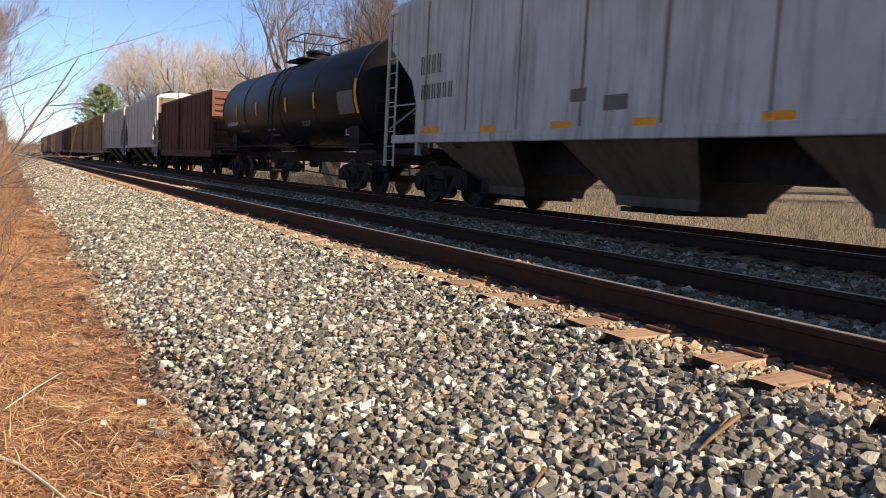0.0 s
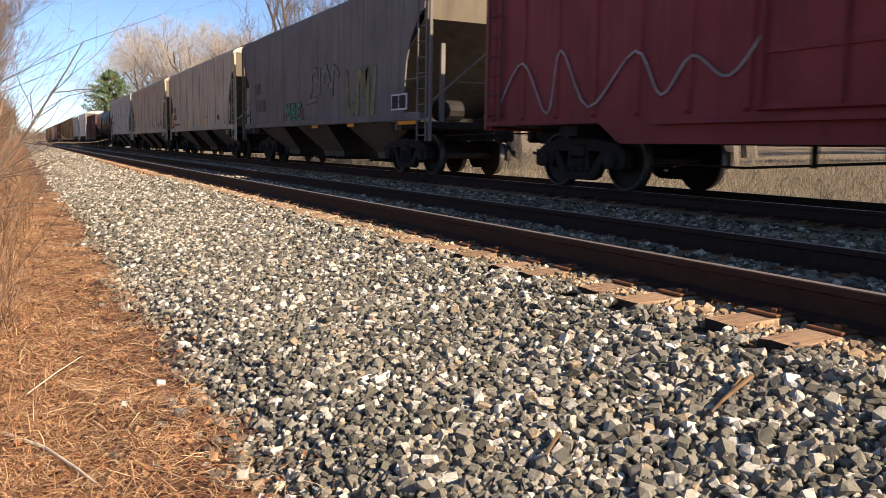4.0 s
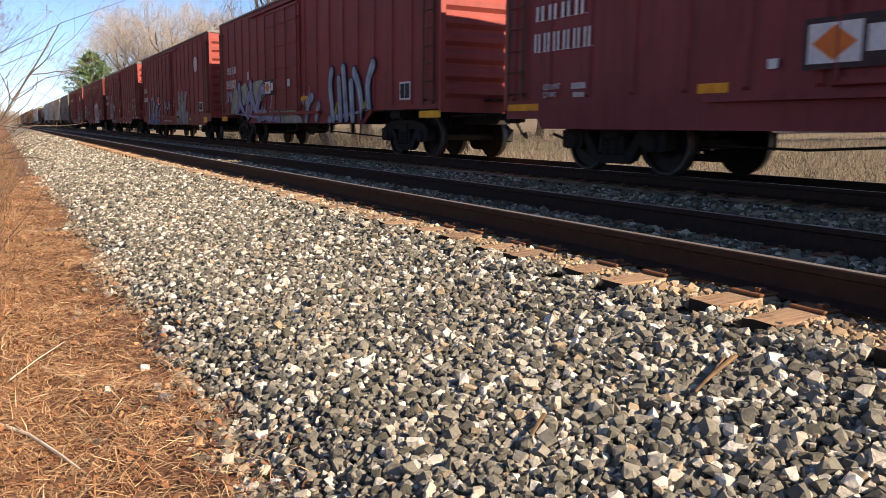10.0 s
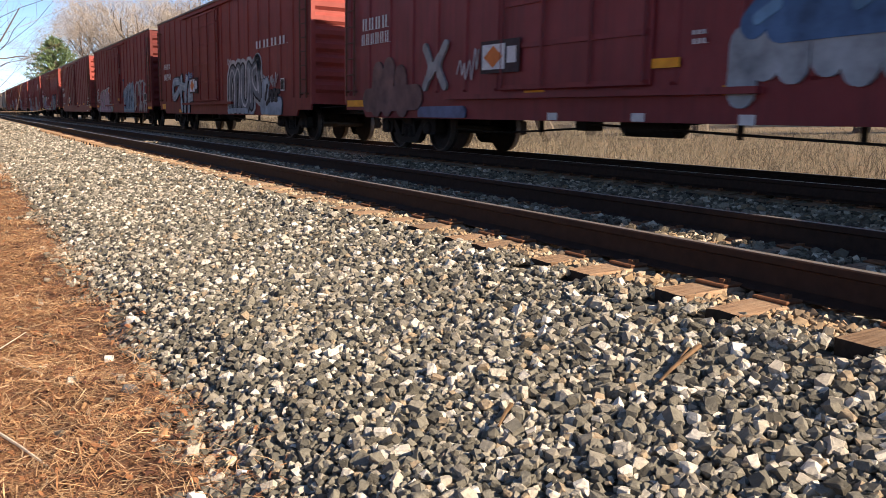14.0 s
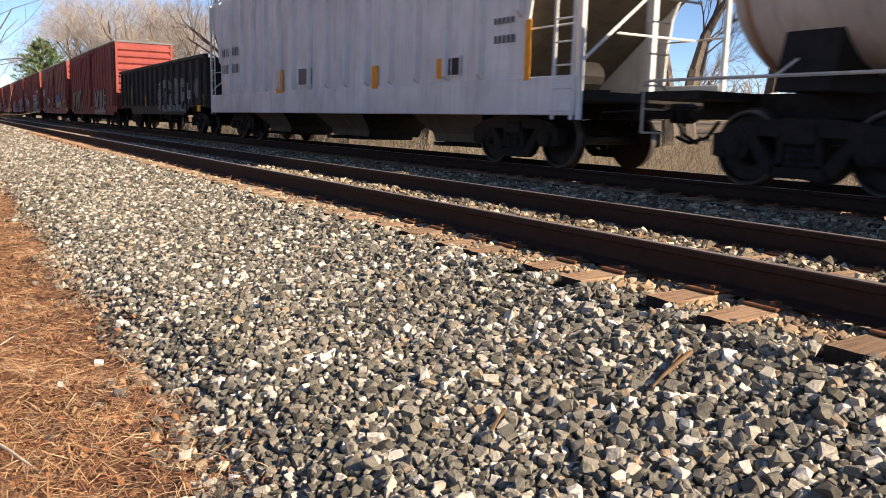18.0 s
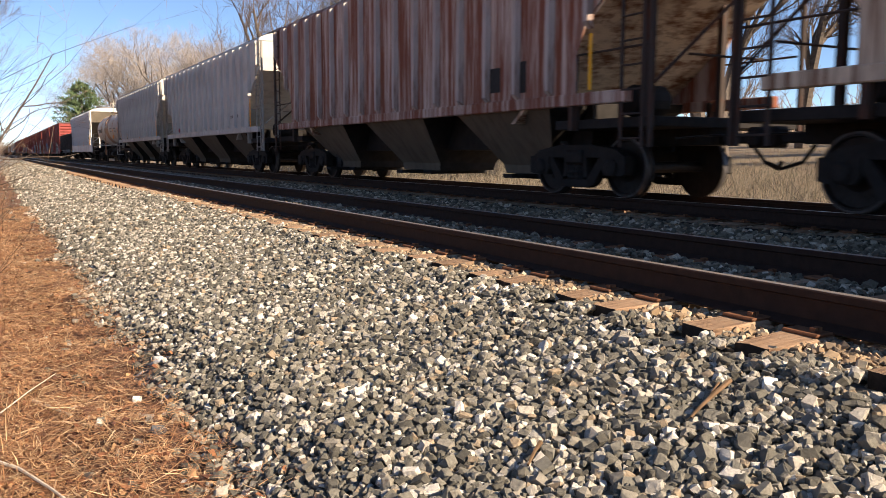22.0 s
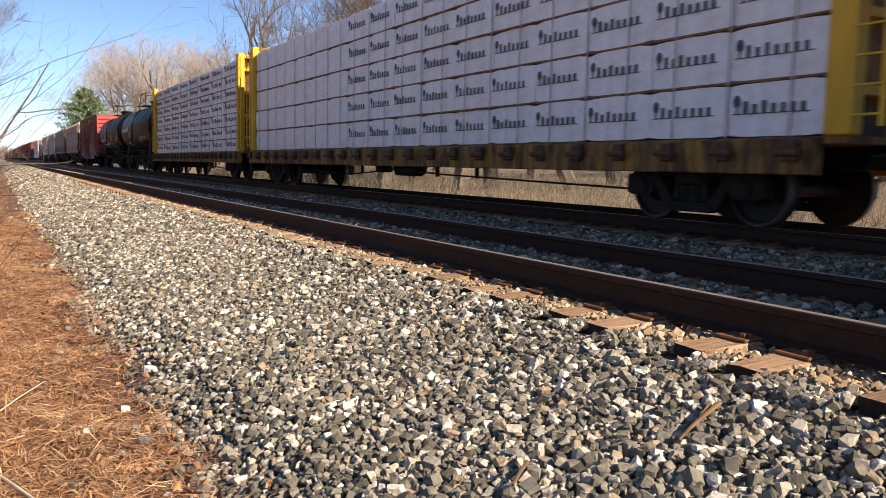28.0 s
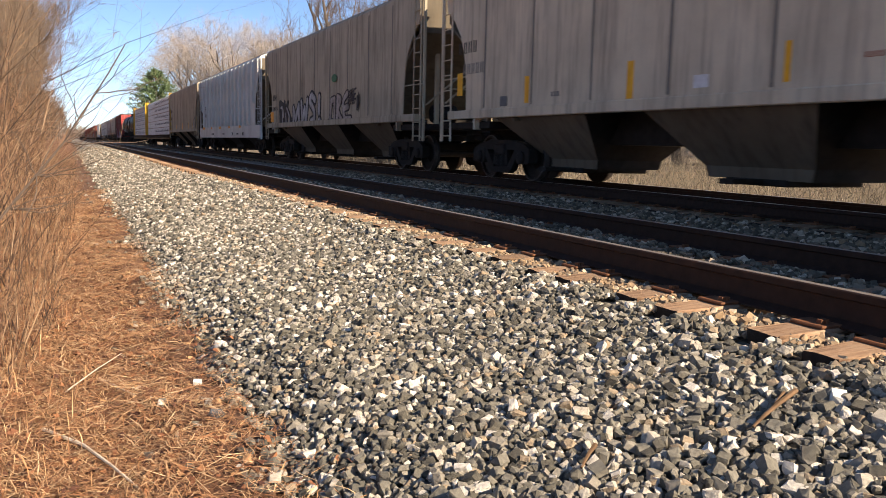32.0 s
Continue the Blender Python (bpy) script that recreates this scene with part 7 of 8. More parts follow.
patch(c, d + 0.095, 0.41, 1.81, 0.26, 0.21, M_WHITE, "small_placard", "small white placard")
notice(c, d + 0.035, -7.33, 1.22, 0.53, 0.38)
patch(c, d + 0.004, -8.22, 0.84, 0.95, 0.14, M_YELLOW)
piece(c, d + 0.03, -0.9, 0.74, 5.2, 1.35, "4,6 8,40 14,52; 40,4 96,4; 20,10 24,34", 0.22, (0.40, 0.44, 0.50), (0.24, 0.20, 0.28), 0.03)
piece(c, d + 0.03, -0.9, 0.74, 5.2, 1.35, "46,8 42,70 44,96; 56,8 54,78; 64,10 60,98; 72,8 70,70; 84,10 80,60 74,90; 92,8 90,64 96,98", 0.26, (0.36, 0.42, 0.50), (0.05, 0.05, 0.07), 0.035, shine=(0.56, 0.60, 0.64), level=1)
piece(c, d + 0.03, -0.9, 0.74, 5.2, 1.35, "50,20 52,34; 86,22 88,34", 0.12, (0.62, 0.46, 0.06), level=2)

c, d = S["box6"], 1.44
stencil(c, d + 0.035, 8.20, 2.32, 1.34, 0.23, 4, M_WHITE)
stencil(c, d + 0.035, 8.23, 1.84, 1.52, 0.29, 6, M_WHITE)
words(c, d + 0.035, 7.95, 1.25, 0.09, "LD LMT", M_WHITE)
words(c, d + 0.035, 7.95, 1.13, 0.08, "LT WT", M_WHITE)
stencil(c, d + 0.035, 7.22, 1.24, 0.35, 0.09, 6, M_WHITE)
stencil(c, d + 0.004, 7.21, 1.12, 0.35, 0.07, 5, M_WHITE)
placard(c, d + 0.095, 3.04, 1.34, 0.62, 0.41)
patch(c, d + 0.004, 9.02, 0.93, 0.90, 0.11, M_ORANGE)
patch(c, d + 0.004, 4.68, 1.09, 0.49, 0.12, M_ORANGE)
patch(c, d + 0.035, 3.61, 1.33, 0.14, 0.11, M_WHITE, "small_placard", "small white placard")
notice(c, d + 0.004, -6.93, 1.05, 0.51, 0.35)
stencil(c, d + 0.035, -7.72, 1.52, 0.71, 0.09, 6, M_WHITE)
stencil(c, d + 0.035, -7.73, 1.33, 0.71, 0.06, 6, M_WHITE)
stencil(c, d + 0.004, -7.74, 1.08, 0.55, 0.14, 5, M_WHITE)
patch(c, d + 0.035, -5.27, 1.13, 0.49, 0.13, M_ORANGE)
patch(c, d + 0.004, -2.67, 1.08, 0.45, 0.12, M_ORANGE)
patch(c, d + 0.035, -1.64, 1.18, 0.40, 0.13, M_ORANGE)
patch(c, d + 0.004, -8.24, 0.90, 0.91, 0.13, M_YELLOW)
stencil(c, d + 0.004, -6.72, 0.70, 0.71, 0.08, 7, M_WHITE)

c, d = S["box7"], 1.44
scrawl(c, d + 0.03, 8.47, 1.35, 0.57, 0.49, (0.66, 0.62, 0.62), 11)
words(c, d + 0.035, 7.88, 1.32, 0.11, "LD LMT", M_WHITE)
words(c, d + 0.035, 7.79, 1.18, 0.09, "LT WT", M_WHITE)
words(c, d + 0.035, 6.98, 1.33, 0.10, "170900", M_WHITE)
words(c, d + 0.035, 6.93, 1.16, 0.10, "92100", M_WHITE)
patch(c, d + 0.004, 8.80, 0.94, 0.86, 0.12, M_ORANGE)
stencil(c, d + 0.035, 7.87, 1.94, 0.39, 0.15, 3, M_WHITE)
piece(c, d + 0.03, 7.3, 0.70, 5.0, 1.1, "2,10 30,30; 20,80 60,104; 78,20 98,16; 88,10 84,60; 50,96 80,110", 0.40, (0.52, 0.57, 0.52))
piece(c, d + 0.03, 6.75, 0.66, 3.9, 1.16, "22,84 6,80 3,50 18,40 16,10 2,8; 32,92 28,10; 46,8 47,92; 47,92 60,12; 60,12 64,96; 76,98 73,8; 94,98 76,52; 76,52 99,6; 4,8 98,8", 0.36, (0.52, 0.34, 0.44), (0.045, 0.05, 0.06), 0.035, halo=(0.56, 0.56, 0.54), shine=(0.60, 0.44, 0.52), level=1)
piece(c, d + 0.03, 8.35, 1.30, 0.8, 0.62, "10,85 50,100 70,70 10,10 90,15", 0.09, (0.56, 0.53, 0.52))
piece(c, d + 0.03, 8.3, 0.75, 0.9, 0.30, "0,40 30,5 60,45; 60,45 90,0", 0.10, (0.52, 0.52, 0.50))
piece(c, d + 0.03, -1.78, 0.68, 2.85, 1.30, "6,8 2,80; 20,8 16,84; 34,8 32,90; 48,8 47,98; 64,8 66,102; 82,10 84,100; 95,10 92,104; 2,5 96,6", 0.30, (0.30, 0.42, 0.52), (0.55, 0.59, 0.60), 0.035, shine=(0.42, 0.54, 0.62))
piece(c, d + 0.03, -1.78, 0.68, 2.85, 1.30, "-14,60 -4,70 4,100 0,130 -10,128; 12,16 14,70; 28,14 26,72; 42,16 42,80; 56,14 60,86; 74,20 76,90; 80,60 84,40 90,64", 0.045, (0.10, 0.14, 0.20), level=1)
piece(c, d + 0.03, -4.95, 0.66, 3.1, 1.45, "0,20 6,70 14,96 30,100 34,60; 4,66 10,20; 34,98 50,106 56,96 50,40 58,36; 52,98 74,104 78,84 70,60 78,40; 84,30 78,56 84,92 94,90; 70,34 90,40 96,10; 2,18 -6,90", 0.09, (0.60, 0.58, 0.56))
piece(c, d + 0.03, -4.95, 0.66, 3.1, 1.45, "40,10 46,34; 50,12 44,90; 58,10 60,26; 76,8 80,40; 92,8 96,14; 4,14 10,50", 0.24, (0.50, 0.48, 0.47), (0.28, 0.10, 0.10), 0.03)
placard(c, d + 0.035, 3.56, 1.69, 0.66, 0.40)
notice(c, d + 0.035, -7.47, 1.22, 0.50, 0.37)
patch(c, d + 0.004, -8.09, 0.83, 0.95, 0.11, M_YELLOW)
patch(c, d + 0.004, -4.91, 1.00, 0.49, 0.12, M_ORANGE)
patch(c, d + 0.004, -1.62, 0.94, 0.45, 0.14, M_ORANGE)
patch(c, d + 0.095, -0.12, 1.27, 0.52, 0.14, M_ORANGE)
patch(c, d + 0.004, 2.58, 0.94, 0.54, 0.16, M_ORANGE)
scrawl(c, d + 0.03, 0.13, 2.53, 0.91, 0.56, (0.6, 0.58, 0.58), 12)

c, d = S["box8"], 1.44
stencil(c, d + 0.035, 8.01, 2.47, 1.26, 0.21, 4, M_WHITE)
stencil(c, d + 0.035, 8.02, 2.02, 1.34, 0.25, 6, M_WHITE)
piece(c, d + 0.03, 6.60, 0.74, 3.85, 1.28, "34,92 10,88 6,52 14,44 34,66; 46,100 42,52; 40,78 60,72; 62,40 58,4; 70,96 60,44; 84,90 76,48 74,4; 80,62 96,84 94,46 80,40; 44,30 46,8", 0.30, (0.42, 0.52, 0.58), (0.03, 0.035, 0.045), 0.045, shine=(0.60, 0.66, 0.68))
piece(c, d + 0.03, 4.2, 1.75, 1.6, 0.50, "0,10 10,80 20,20; 28,30 34,90; 42,20 48,80 56,30; 62,80 70,20; 76,20 84,95 96,60", 0.05, (0.36, 0.42, 0.58))
scrawl(c, d + 0.03, 2.95, 1.78, 1.13, 0.44, (0.62, 0.60, 0.62), 13)
placard(c, d + 0.095, 3.15, 1.46, 0.71, 0.45)
piece(c, d + 0.03, -1.70, 0.70, 3.45, 1.42, "9,14 8,66 17,92 26,74 24,12; 24,70 36,94 42,72 38,14; 50,92 47,34 56,12 66,30 68,94; 92,96 80,84 82,58 94,46 92,98; 96,60 97,40; 74,20 72,88", 0.36, (0.21, 0.235, 0.255), (0.010, 0.010, 0.012), 0.07, halo=(0.60, 0.60, 0.58), shine=(0.66, 0.67, 0.67))
piece(c, d + 0.03, -1.70, 0.70, 3.45, 1.42, "2,3 26,5 62,4", 0.16, (0.46, 0.54, 0.60), level=1)
piece(c, d + 0.03, -5.25, 0.68, 1.6, 0.95, "4,14 96,12; 2,30 98,30; 14,40 14,86; 24,36 30,90", 0.36, (0.46, 0.54, 0.60), (0.10, 0.11, 0.13), 0.03)
piece(c, d + 0.03, -5.25, 0.68, 1.6, 0.95, "22,44 34,84; 44,40 46,64 56,64 56,40; 64,40 66,66 76,66 76,40; 84,40 86,66 98,64; 30,30 40,40", 0.12, (0.028, 0.03, 0.036), level=1)
scrawl(c, d + 0.03, -1.72, 2.17, 0.67, 0.27, (0.66, 0.62, 0.62), 14)
scrawl(c, d + 0.03, -5.14, 1.59, 0.72, 0.24, (0.66, 0.60, 0.60), 15)
scrawl(c, d + 0.03, -5.99, 1.38, 0.64, 0.46, (0.68, 0.62, 0.60), 16)
patch(c, d + 0.004, 8.68, 0.83, 0.63, 0.21, M_ORANGE)
patch(c, d + 0.004, 5.49, 0.69, 0.48, 0.12, M_ORANGE)
patch(c, d + 0.004, -2.66, 0.68, 0.44, 0.10, M_ORANGE)
patch(c, d + 0.004, -5.28, 0.65, 0.46, 0.11, M_ORANGE)
notice(c, d + 0.035, -6.92, 1.31, 0.29, 0.34)
stencil(c, d + 0.035, -4.79, 2.56, 2.75, 0.22, 4, M_WHITE)

c, d = S["box9"], 1.44
stencil(c, d + 0.035, 8.13, 2.47, 1.28, 0.25, 4, M_WHITE)
stencil(c, d + 0.035, 8.18, 2.17, 1.37, 0.23, 6, M_WHITE)
placard(c, d + 0.095, 3.23, 1.45, 0.65, 0.40)
piece(c, d + 0.03, 8.20, 0.78, 4.2, 1.1, "18,10 20,70; 30,12 32,76; 46,10 44,60; 8,20 60,24", 0.5, (0.235, 0.125, 0.11))
piece(c, d + 0.03, 5.35, 1.20, 0.8, 0.78, "4,4 30,50 4,96; 96,4 66,50 98,98; 30,50 66,50; 30,30 70,70", 0.17, (0.44, 0.42, 0.40), level=1)
piece(c, d + 0.03, 8.20, 0.70, 4.6, 0.3, "60,10 92,14", 0.26, (0.20, 0.22, 0.34), level=1)
scrawl(c, d + 0.03, 4.17, 1.23, 0.73, 0.62, (0.64, 0.60, 0.60), 17)
piece(c, d + 0.03, -1.92, 0.95, 2.95, 1.05, "4,6 4,56; 14,34 12,56; 26,30 26,60; 40,36 40,60; 52,26 54,60; 66,30 66,66; 80,30 80,60; 92,40 94,66", 0.40, (0.42, 0.47, 0.50))
piece(c, d + 0.03, -1.92, 0.95, 2.95, 1.05, "8,76 16,98; 26,80 28,88; 40,86 44,98; 54,90 60,112; 68,90 74,104; 84,82 94,78; 20,70 80,74", 0.36, (0.10, 0.21, 0.40), level=1)
piece(c, d + 0.03, -1.92, 0.95, 2.95, 1.05, "10,80 18,92; 50,84 60,100; 76,80 88,76", 0.14, (0.18, 0.36, 0.56), level=2)
patch(c, d + 0.004, 9.03, 0.87, 1.01, 0.14, M_ORANGE)
patch(c, d + 0.004, 2.16, 0.99, 0.52, 0.11, M_ORANGE)
patch(c, d + 0.035, -0.62, 1.32, 0.47, 0.12, M_ORANGE)
patch(c, d + 0.004, -1.76, 0.97, 0.46, 0.11, M_ORANGE)
stencil(c, d + 0.035, -1.27, 1.69, 0.23, 0.05, 3, M_WHITE)
stencil(c, d + 0.035, -1.28, 1.58, 0.23, 0.06, 3, M_WHITE)
emblem(c, d + 0.03, -0.46, 1.76, 0.14, 0.13, M_WHITE)
patch(c, d + 0.004, 1.54, 0.65, 0.23, 0.11, M_WHITE, "sill_patch", "small white patch on the sill")
patch(c, d + 0.004, -0.27, 0.65, 0.24, 0.11, M_WHITE, "sill_patch", "small white patch on the sill")
patch(c, d + 0.004, -2.02, 0.63, 0.22, 0.12, M_WHITE, "sill_patch", "small white patch on the sill")
notice(c, d + 0.035, -7.44, 1.24, 0.49, 0.36)
stencil(c, d + 0.035, -6.66, 1.60, 0.35, 0.08, 4, M_WHITE)
stencil(c, d + 0.035, -6.66, 1.49, 0.35, 0.07, 4, M_WHITE)
stencil(c, d + 0.035, -6.67, 1.37, 0.35, 0.07, 4, M_WHITE)
patch(c, d + 0.004, -8.01, 0.84, 0.93, 0.11, M_YELLOW)
patch(c, d + 0.004, -4.94, 1.11, 0.43, 0.11, M_ORANGE)
stencil(c, d + 0.035, -7.51, 1.13, 0.35, 0.07, 4, M_WHITE)

c, d = S["box10"], 1.44
patch(c, d + 0.004, 8.52, 0.85, 0.27, 0.10, M_WHITE, "sill_patch", "small white patch on the sill")
piece(c, d + 0.03, 7.92, 0.90, 5.3, 1.3, "4,8 8,80; 16,10 14,60 24,90; 34,10 38,84 46,40; 52,8 56,90; 66,10 64,80 76,90; 84,10 92,80", 0.30, (0.30, 0.34, 0.25), (0.10, 0.06, 0.06), 0.04, shine=(0.42, 0.46, 0.38))
piece(c, d + 0.03, -1.91, 0.72, 3.8, 1.3, "4,6 10,86 20,10; 30,8 30,88 46,80; 54,10 58,90; 70,90 66,30 78,10 86,40 88,94; 2,4 98,6", 0.30, (0.36, 0.36, 0.30), (0.09, 0.06, 0.06), 0.04, shine=(0.50, 0.50, 0.44))
notice(c, d + 0.035, -5.45, 1.25, 0.50, 0.49)

c, d = S["gon"], 1.42
stencil(c, d, 6.03, 1.85, 0.85, 0.20, 4, M_WHITE)
stencil(c, d, 5.96, 1.58, 0.79, 0.18, 4, M_WHITE)
stencil(c, d, 6.03, 1.31, 0.86, 0.12, 5, M_WHITE)
piece(c, d + 0.03, -1.30, 0.70, 4.0, 1.34, "4,2 4,94; 3,94 18,92; 4,4 14,4; 26,98 26,4; 26,94 38,84; 40,4 36,50; 52,4 52,96; 52,96 64,90; 64,90 66,4; 52,44 64,44; 78,6 79,92; 79,92 96,88; 79,52 92,52; 78,6 94,6", 0.27, (0.235, 0.285, 0.265), (0.36, 0.42, 0.42), 0.02, straight=True)
piece(c, d + 0.03, -1.30, 0.70, 4.0, 1.34, "16,40 17,66; 17,66 20,66; 33,4 36,40 42,60; 56,40 60,40; 58,40 58,80; 85,30 88,44; 97,2 98,60; -6,0 -4,110; -12,90 -6,96; -12,60 -6,66; -12,20 -8,40", 0.07, (0.50, 0.54, 0.54), (0.02, 0.02, 0.022), 0.04)
piece(c, d + 0.03, -5.5, 1.15, 1.0, 0.9, "2,80 2,20; 12,20 80,24 80,50 14,46 12,20; 40,34 60,34; 40,44 40,24", 0.04, (0.52, 0.52, 0.52), straight=True)
scrawl(c, d + 0.03, -5.20, 1.08, 1.16, 0.65, (0.55, 0.55, 0.55), 18)
scrawl(c, d + 0.03, -0.22, 0.75, 0.82, 1.50, (0.55, 0.55, 0.56), 19)
patch(c, d, 7.81, 0.98, 0.15, 0.95, M_YELLOW)
patch(c, d, 5.32, 1.15, 0.11, 0.73, M_YELLOW)
patch(c, d, 2.21, 1.05, 0.14, 0.49, M_YELLOW)
patch(c, d, -0.94, 0.93, 0.11, 0.48, M_YELLOW)
patch(c, d, 7.14, 1.11, 0.48, 0.21, M_YELLOW)
emblem(c, d + 0.03, -6.49, 1.31, 0.87, 0.72, M_STENCILGREY)
patch(c, d, -6.74, 0.84, 0.47, 0.22, M_YELLOW)
patch(c, d, -7.56, 1.03, 0.13, 0.42, M_YELLOW)

c, d = S["hop_c"], 1.525
patch(c, d, 2.94, 1.33, 0.55, 0.59, M_ORANGE)
patch(c, d, -2.85, 1.32, 0.28, 0.46, M_ORANGE)
patch(c, d, -8.12, 1.33, 0.15, 0.90, M_ORANGE)
patch(c, d, -5.49, 1.44, 0.18, 0.35, M_ORANGE)
notice(c, d, -5.70, 1.45, 0.60, 0.36)
patch(c, d, 1.29, 1.51, 0.86, 0.38, M_STENCILGREY, "painted_patch", "dull grey square")
stencil(c, d, 7.88, 2.52, 1.75, 0.25, 4, M_STENCILGREY)
stencil(c, d, 7.91, 2.01, 1.75, 0.26, 5, M_STENCILGREY)
stencil(c, d, -7.27, 2.23, 0.59, 0.09, 5, M_STENCILGREY)
stencil(c, d, -7.29, 1.93, 0.59, 0.12, 5, M_STENCILGREY)

c, d = S["tank_w"], 1.3
tank_band(c, -3.32, 2.07, 0.12, 0.44, M_ORANGE)
tank_band(c, -5.62, 1.89, 0.14, 0.57, M_ORANGE)
patch(c, tank_side(c, 1.94), -2.30, 1.74, 0.75, 0.41, M_ORANGE, "panel", "orange square panel")
stencil(c, tank_side(c, 2.43), 5.07, 2.29, 2.06, 0.27, 8, M_BLACK)
stencil(c, tank_side(c, 2.48), -1.63, 2.44, 1.37, 0.07, 9, M_STENCILGREY)
stencil(c, tank_side(c, 2.28), -1.72, 2.24, 1.29, 0.08, 9, M_STENCILGREY)
stencil(c, tank_side(c, 2.46), -3.87, 2.42, 1.00, 0.08, 9, M_STENCILGREY)
stencil(c, tank_side(c, 2.25), -3.99, 2.22, 0.90, 0.07, 9, M_STENCILGREY)

c, d = S["mwcx"], 1.5
stencil(c, d, 5.51, 2.51, 0.55, 0.29, 2, M_BLACK)
stencil(c, d, 4.59, 2.53, 0.41, 0.18, 2, M_BLACK)
stencil(c, d, 5.58, 2.02, 0.59, 0.24, 3, M_BLACK)
stencil(c, d, 4.65, 2.01, 0.53, 0.25, 3, M_BLACK)
words(c, d, 5.50, 1.73, 0.08, "LD LMT", M_BLACK)
stencil(c, d, 5.49, 1.58, 0.26, 0.08, 3, M_STENCILGREY)
stencil(c, d, 4.56, 1.74, 0.39, 0.08, 6, M_BLACK)
stencil(c, d, 4.53, 1.59, 0.37, 0.07, 5, M_BLACK)
patch(c, d, 4.03, 1.47, 0.13, 0.45, M_ORANGE)
patch(c, d, 6.70, 1.51, 0.12, 0.44, M_YELLOW)
patch(c, d, 4.01, 1.49, 0.46, 0.15, M_BLACK, "panel", "small black panel")
patch(c, d, -6.31, 1.49, 0.14, 0.86, M_ORANGE)
patch(c, d, -0.74, 1.54, 0.30, 0.44, M_ORANGE)
patch(c, d, -3.63, 1.47, 0.12, 0.41, M_ORANGE)

c, d = S["timx"], 1.5
stencil(c, d, 6.19, 2.28, 0.33, 0.24, 2, M_BLACK)
stencil(c, d, 5.56, 2.25, 0.50, 0.31, 2, M_BLACK)
stencil(c, d, 6.23, 1.82, 0.42, 0.29, 2, M_BLACK)
stencil(c, d, 5.56, 1.82, 0.43, 0.28, 2, M_BLACK)
patch(c, d, 6.48, 1.64, 0.14, 0.92, M_ORANGE)
scrawl(c, d + 0.03, 4.93, 1.60, 0.35, 0.17, (0.55, 0.08, 0.10), 20)
patch(c, d, -5.57, 1.81, 0.38, 0.26, M_BLACK, "panel", "small black panel")
patch(c, d, -6.69, 1.52, 0.12, 1.04, M_ORANGE)
stencil(c, d, -3.89, 1.91, 1.43, 0.10, 8, M_STENCILGREY)

c, d = S["rust"], 1.5
patch(c, d, -6.80, 1.57, 0.08, 0.80, M_YELLOW)
patch(c, d, -4.05, 1.69, 0.42, 0.41, M_BLACK, "panel", "dark panel")
patch(c, d, -4.81, 1.64, 0.42, 0.50, M_BLACK, "panel", "dark panel")

c, d = S["tan"], 1.5
patch(c, d, -4.05, 1.78, 0.38, 0.32, M_BLACK, "panel", "dark panel")
patch(c, d, -4.79, 1.77, 0.40, 0.33, M_BLACK, "panel", "dark panel")
scrawl(c, d + 0.03, -3.16, 1.70, 0.43, 0.51, (0.10, 0.10, 0.10), 21)
piece(c, d + 0.03, -2.18, 1.75, 0.74, 0.43, "5,10 30,90 50,10; 60,90 70,10 95,80", 0.06, (0.40, 0.34, 0.26))
patch(c, d, -6.86, 1.76, 0.14, 0.18, M_YELLOW)

c, d = S["boxg"], 1.44
piece(c, d + 0.03, 5.15, 0.74, 3.5, 1.25, "4,10 6,70; 16,10 18,84; 62,14 60,96", 0.22, (0.36, 0.38, 0.13), (0.44, 0.46, 0.44), 0.03)
piece(c, d + 0.03, 5.15, 0.74, 3.5, 1.25, "26,10 24,76; 40,12 40,94; 52,12 54,60", 0.22, (0.40, 0.26, 0.42), (0.10, 0.08, 0.14), 0.03, level=1)
piece(c, d + 0.03, 5.15, 0.74, 3.5, 1.25, "74,10 76,90; 86,14 90,60; 70,16 96,12; 34,12 34,40", 0.20, (0.20, 0.25, 0.44), (0.42, 0.40, 0.44), 0.03, level=2)
piece(c, d + 0.03, -1.70, 0.74, 4.2, 1.05, "3,6 2,96; 3,40 14,36; 15,6 16,96; 22,6 28,96; 28,96 36,6; 42,92 40,40 48,10 54,40; 66,92 58,60 68,40 64,10 56,8; 78,6 78,100", 0.27, (0.27, 0.26, 0.42), (0.52, 0.46, 0.56), 0.03, shine=(0.40, 0.38, 0.52))
piece(c, d + 0.03, -1.70, 0.74, 4.2, 1.05, "9,8 12,40; 26,40 33,40; 48,96 54,70 50,40; 72,98 74,40; 82,8 100,12; 88,40 100,60; 8,2 90,0", 0.20, (0.46, 0.22, 0.26), (0.09, 0.06, 0.12), 0.025, level=1)
piece(c, d + 0.03, -1.80, 1.72, 3.7, 0.40, "6,0 8,70; 18,0 22,80; 44,0 48,90; 58,0 62,96; 74,0 78,100; 92,0 94,80; 84,0 88,60", 0.34, (0.44, 0.31, 0.07), tip=0.15, straight=True)
piece(c, d + 0.03, -5.95, 0.86, 0.85, 0.62, "8,4 20,70; 34,4 50,96; 60,10 80,88; 84,8 96,60; 20,20 90,18", 0.26, (0.36, 0.29, 0.09), tip=0.5)
patch(c, d + 0.035, -5.72, 1.24, 0.09, 0.50, M_YELLOW)
patch(c, d + 0.035, -7.52, 1.30, 0.10, 0.56, M_YELLOW)
scrawl(c, d + 0.03, -6.53, 0.77, 0.32, 0.25, (0.66, 0.64, 0.62), 22)
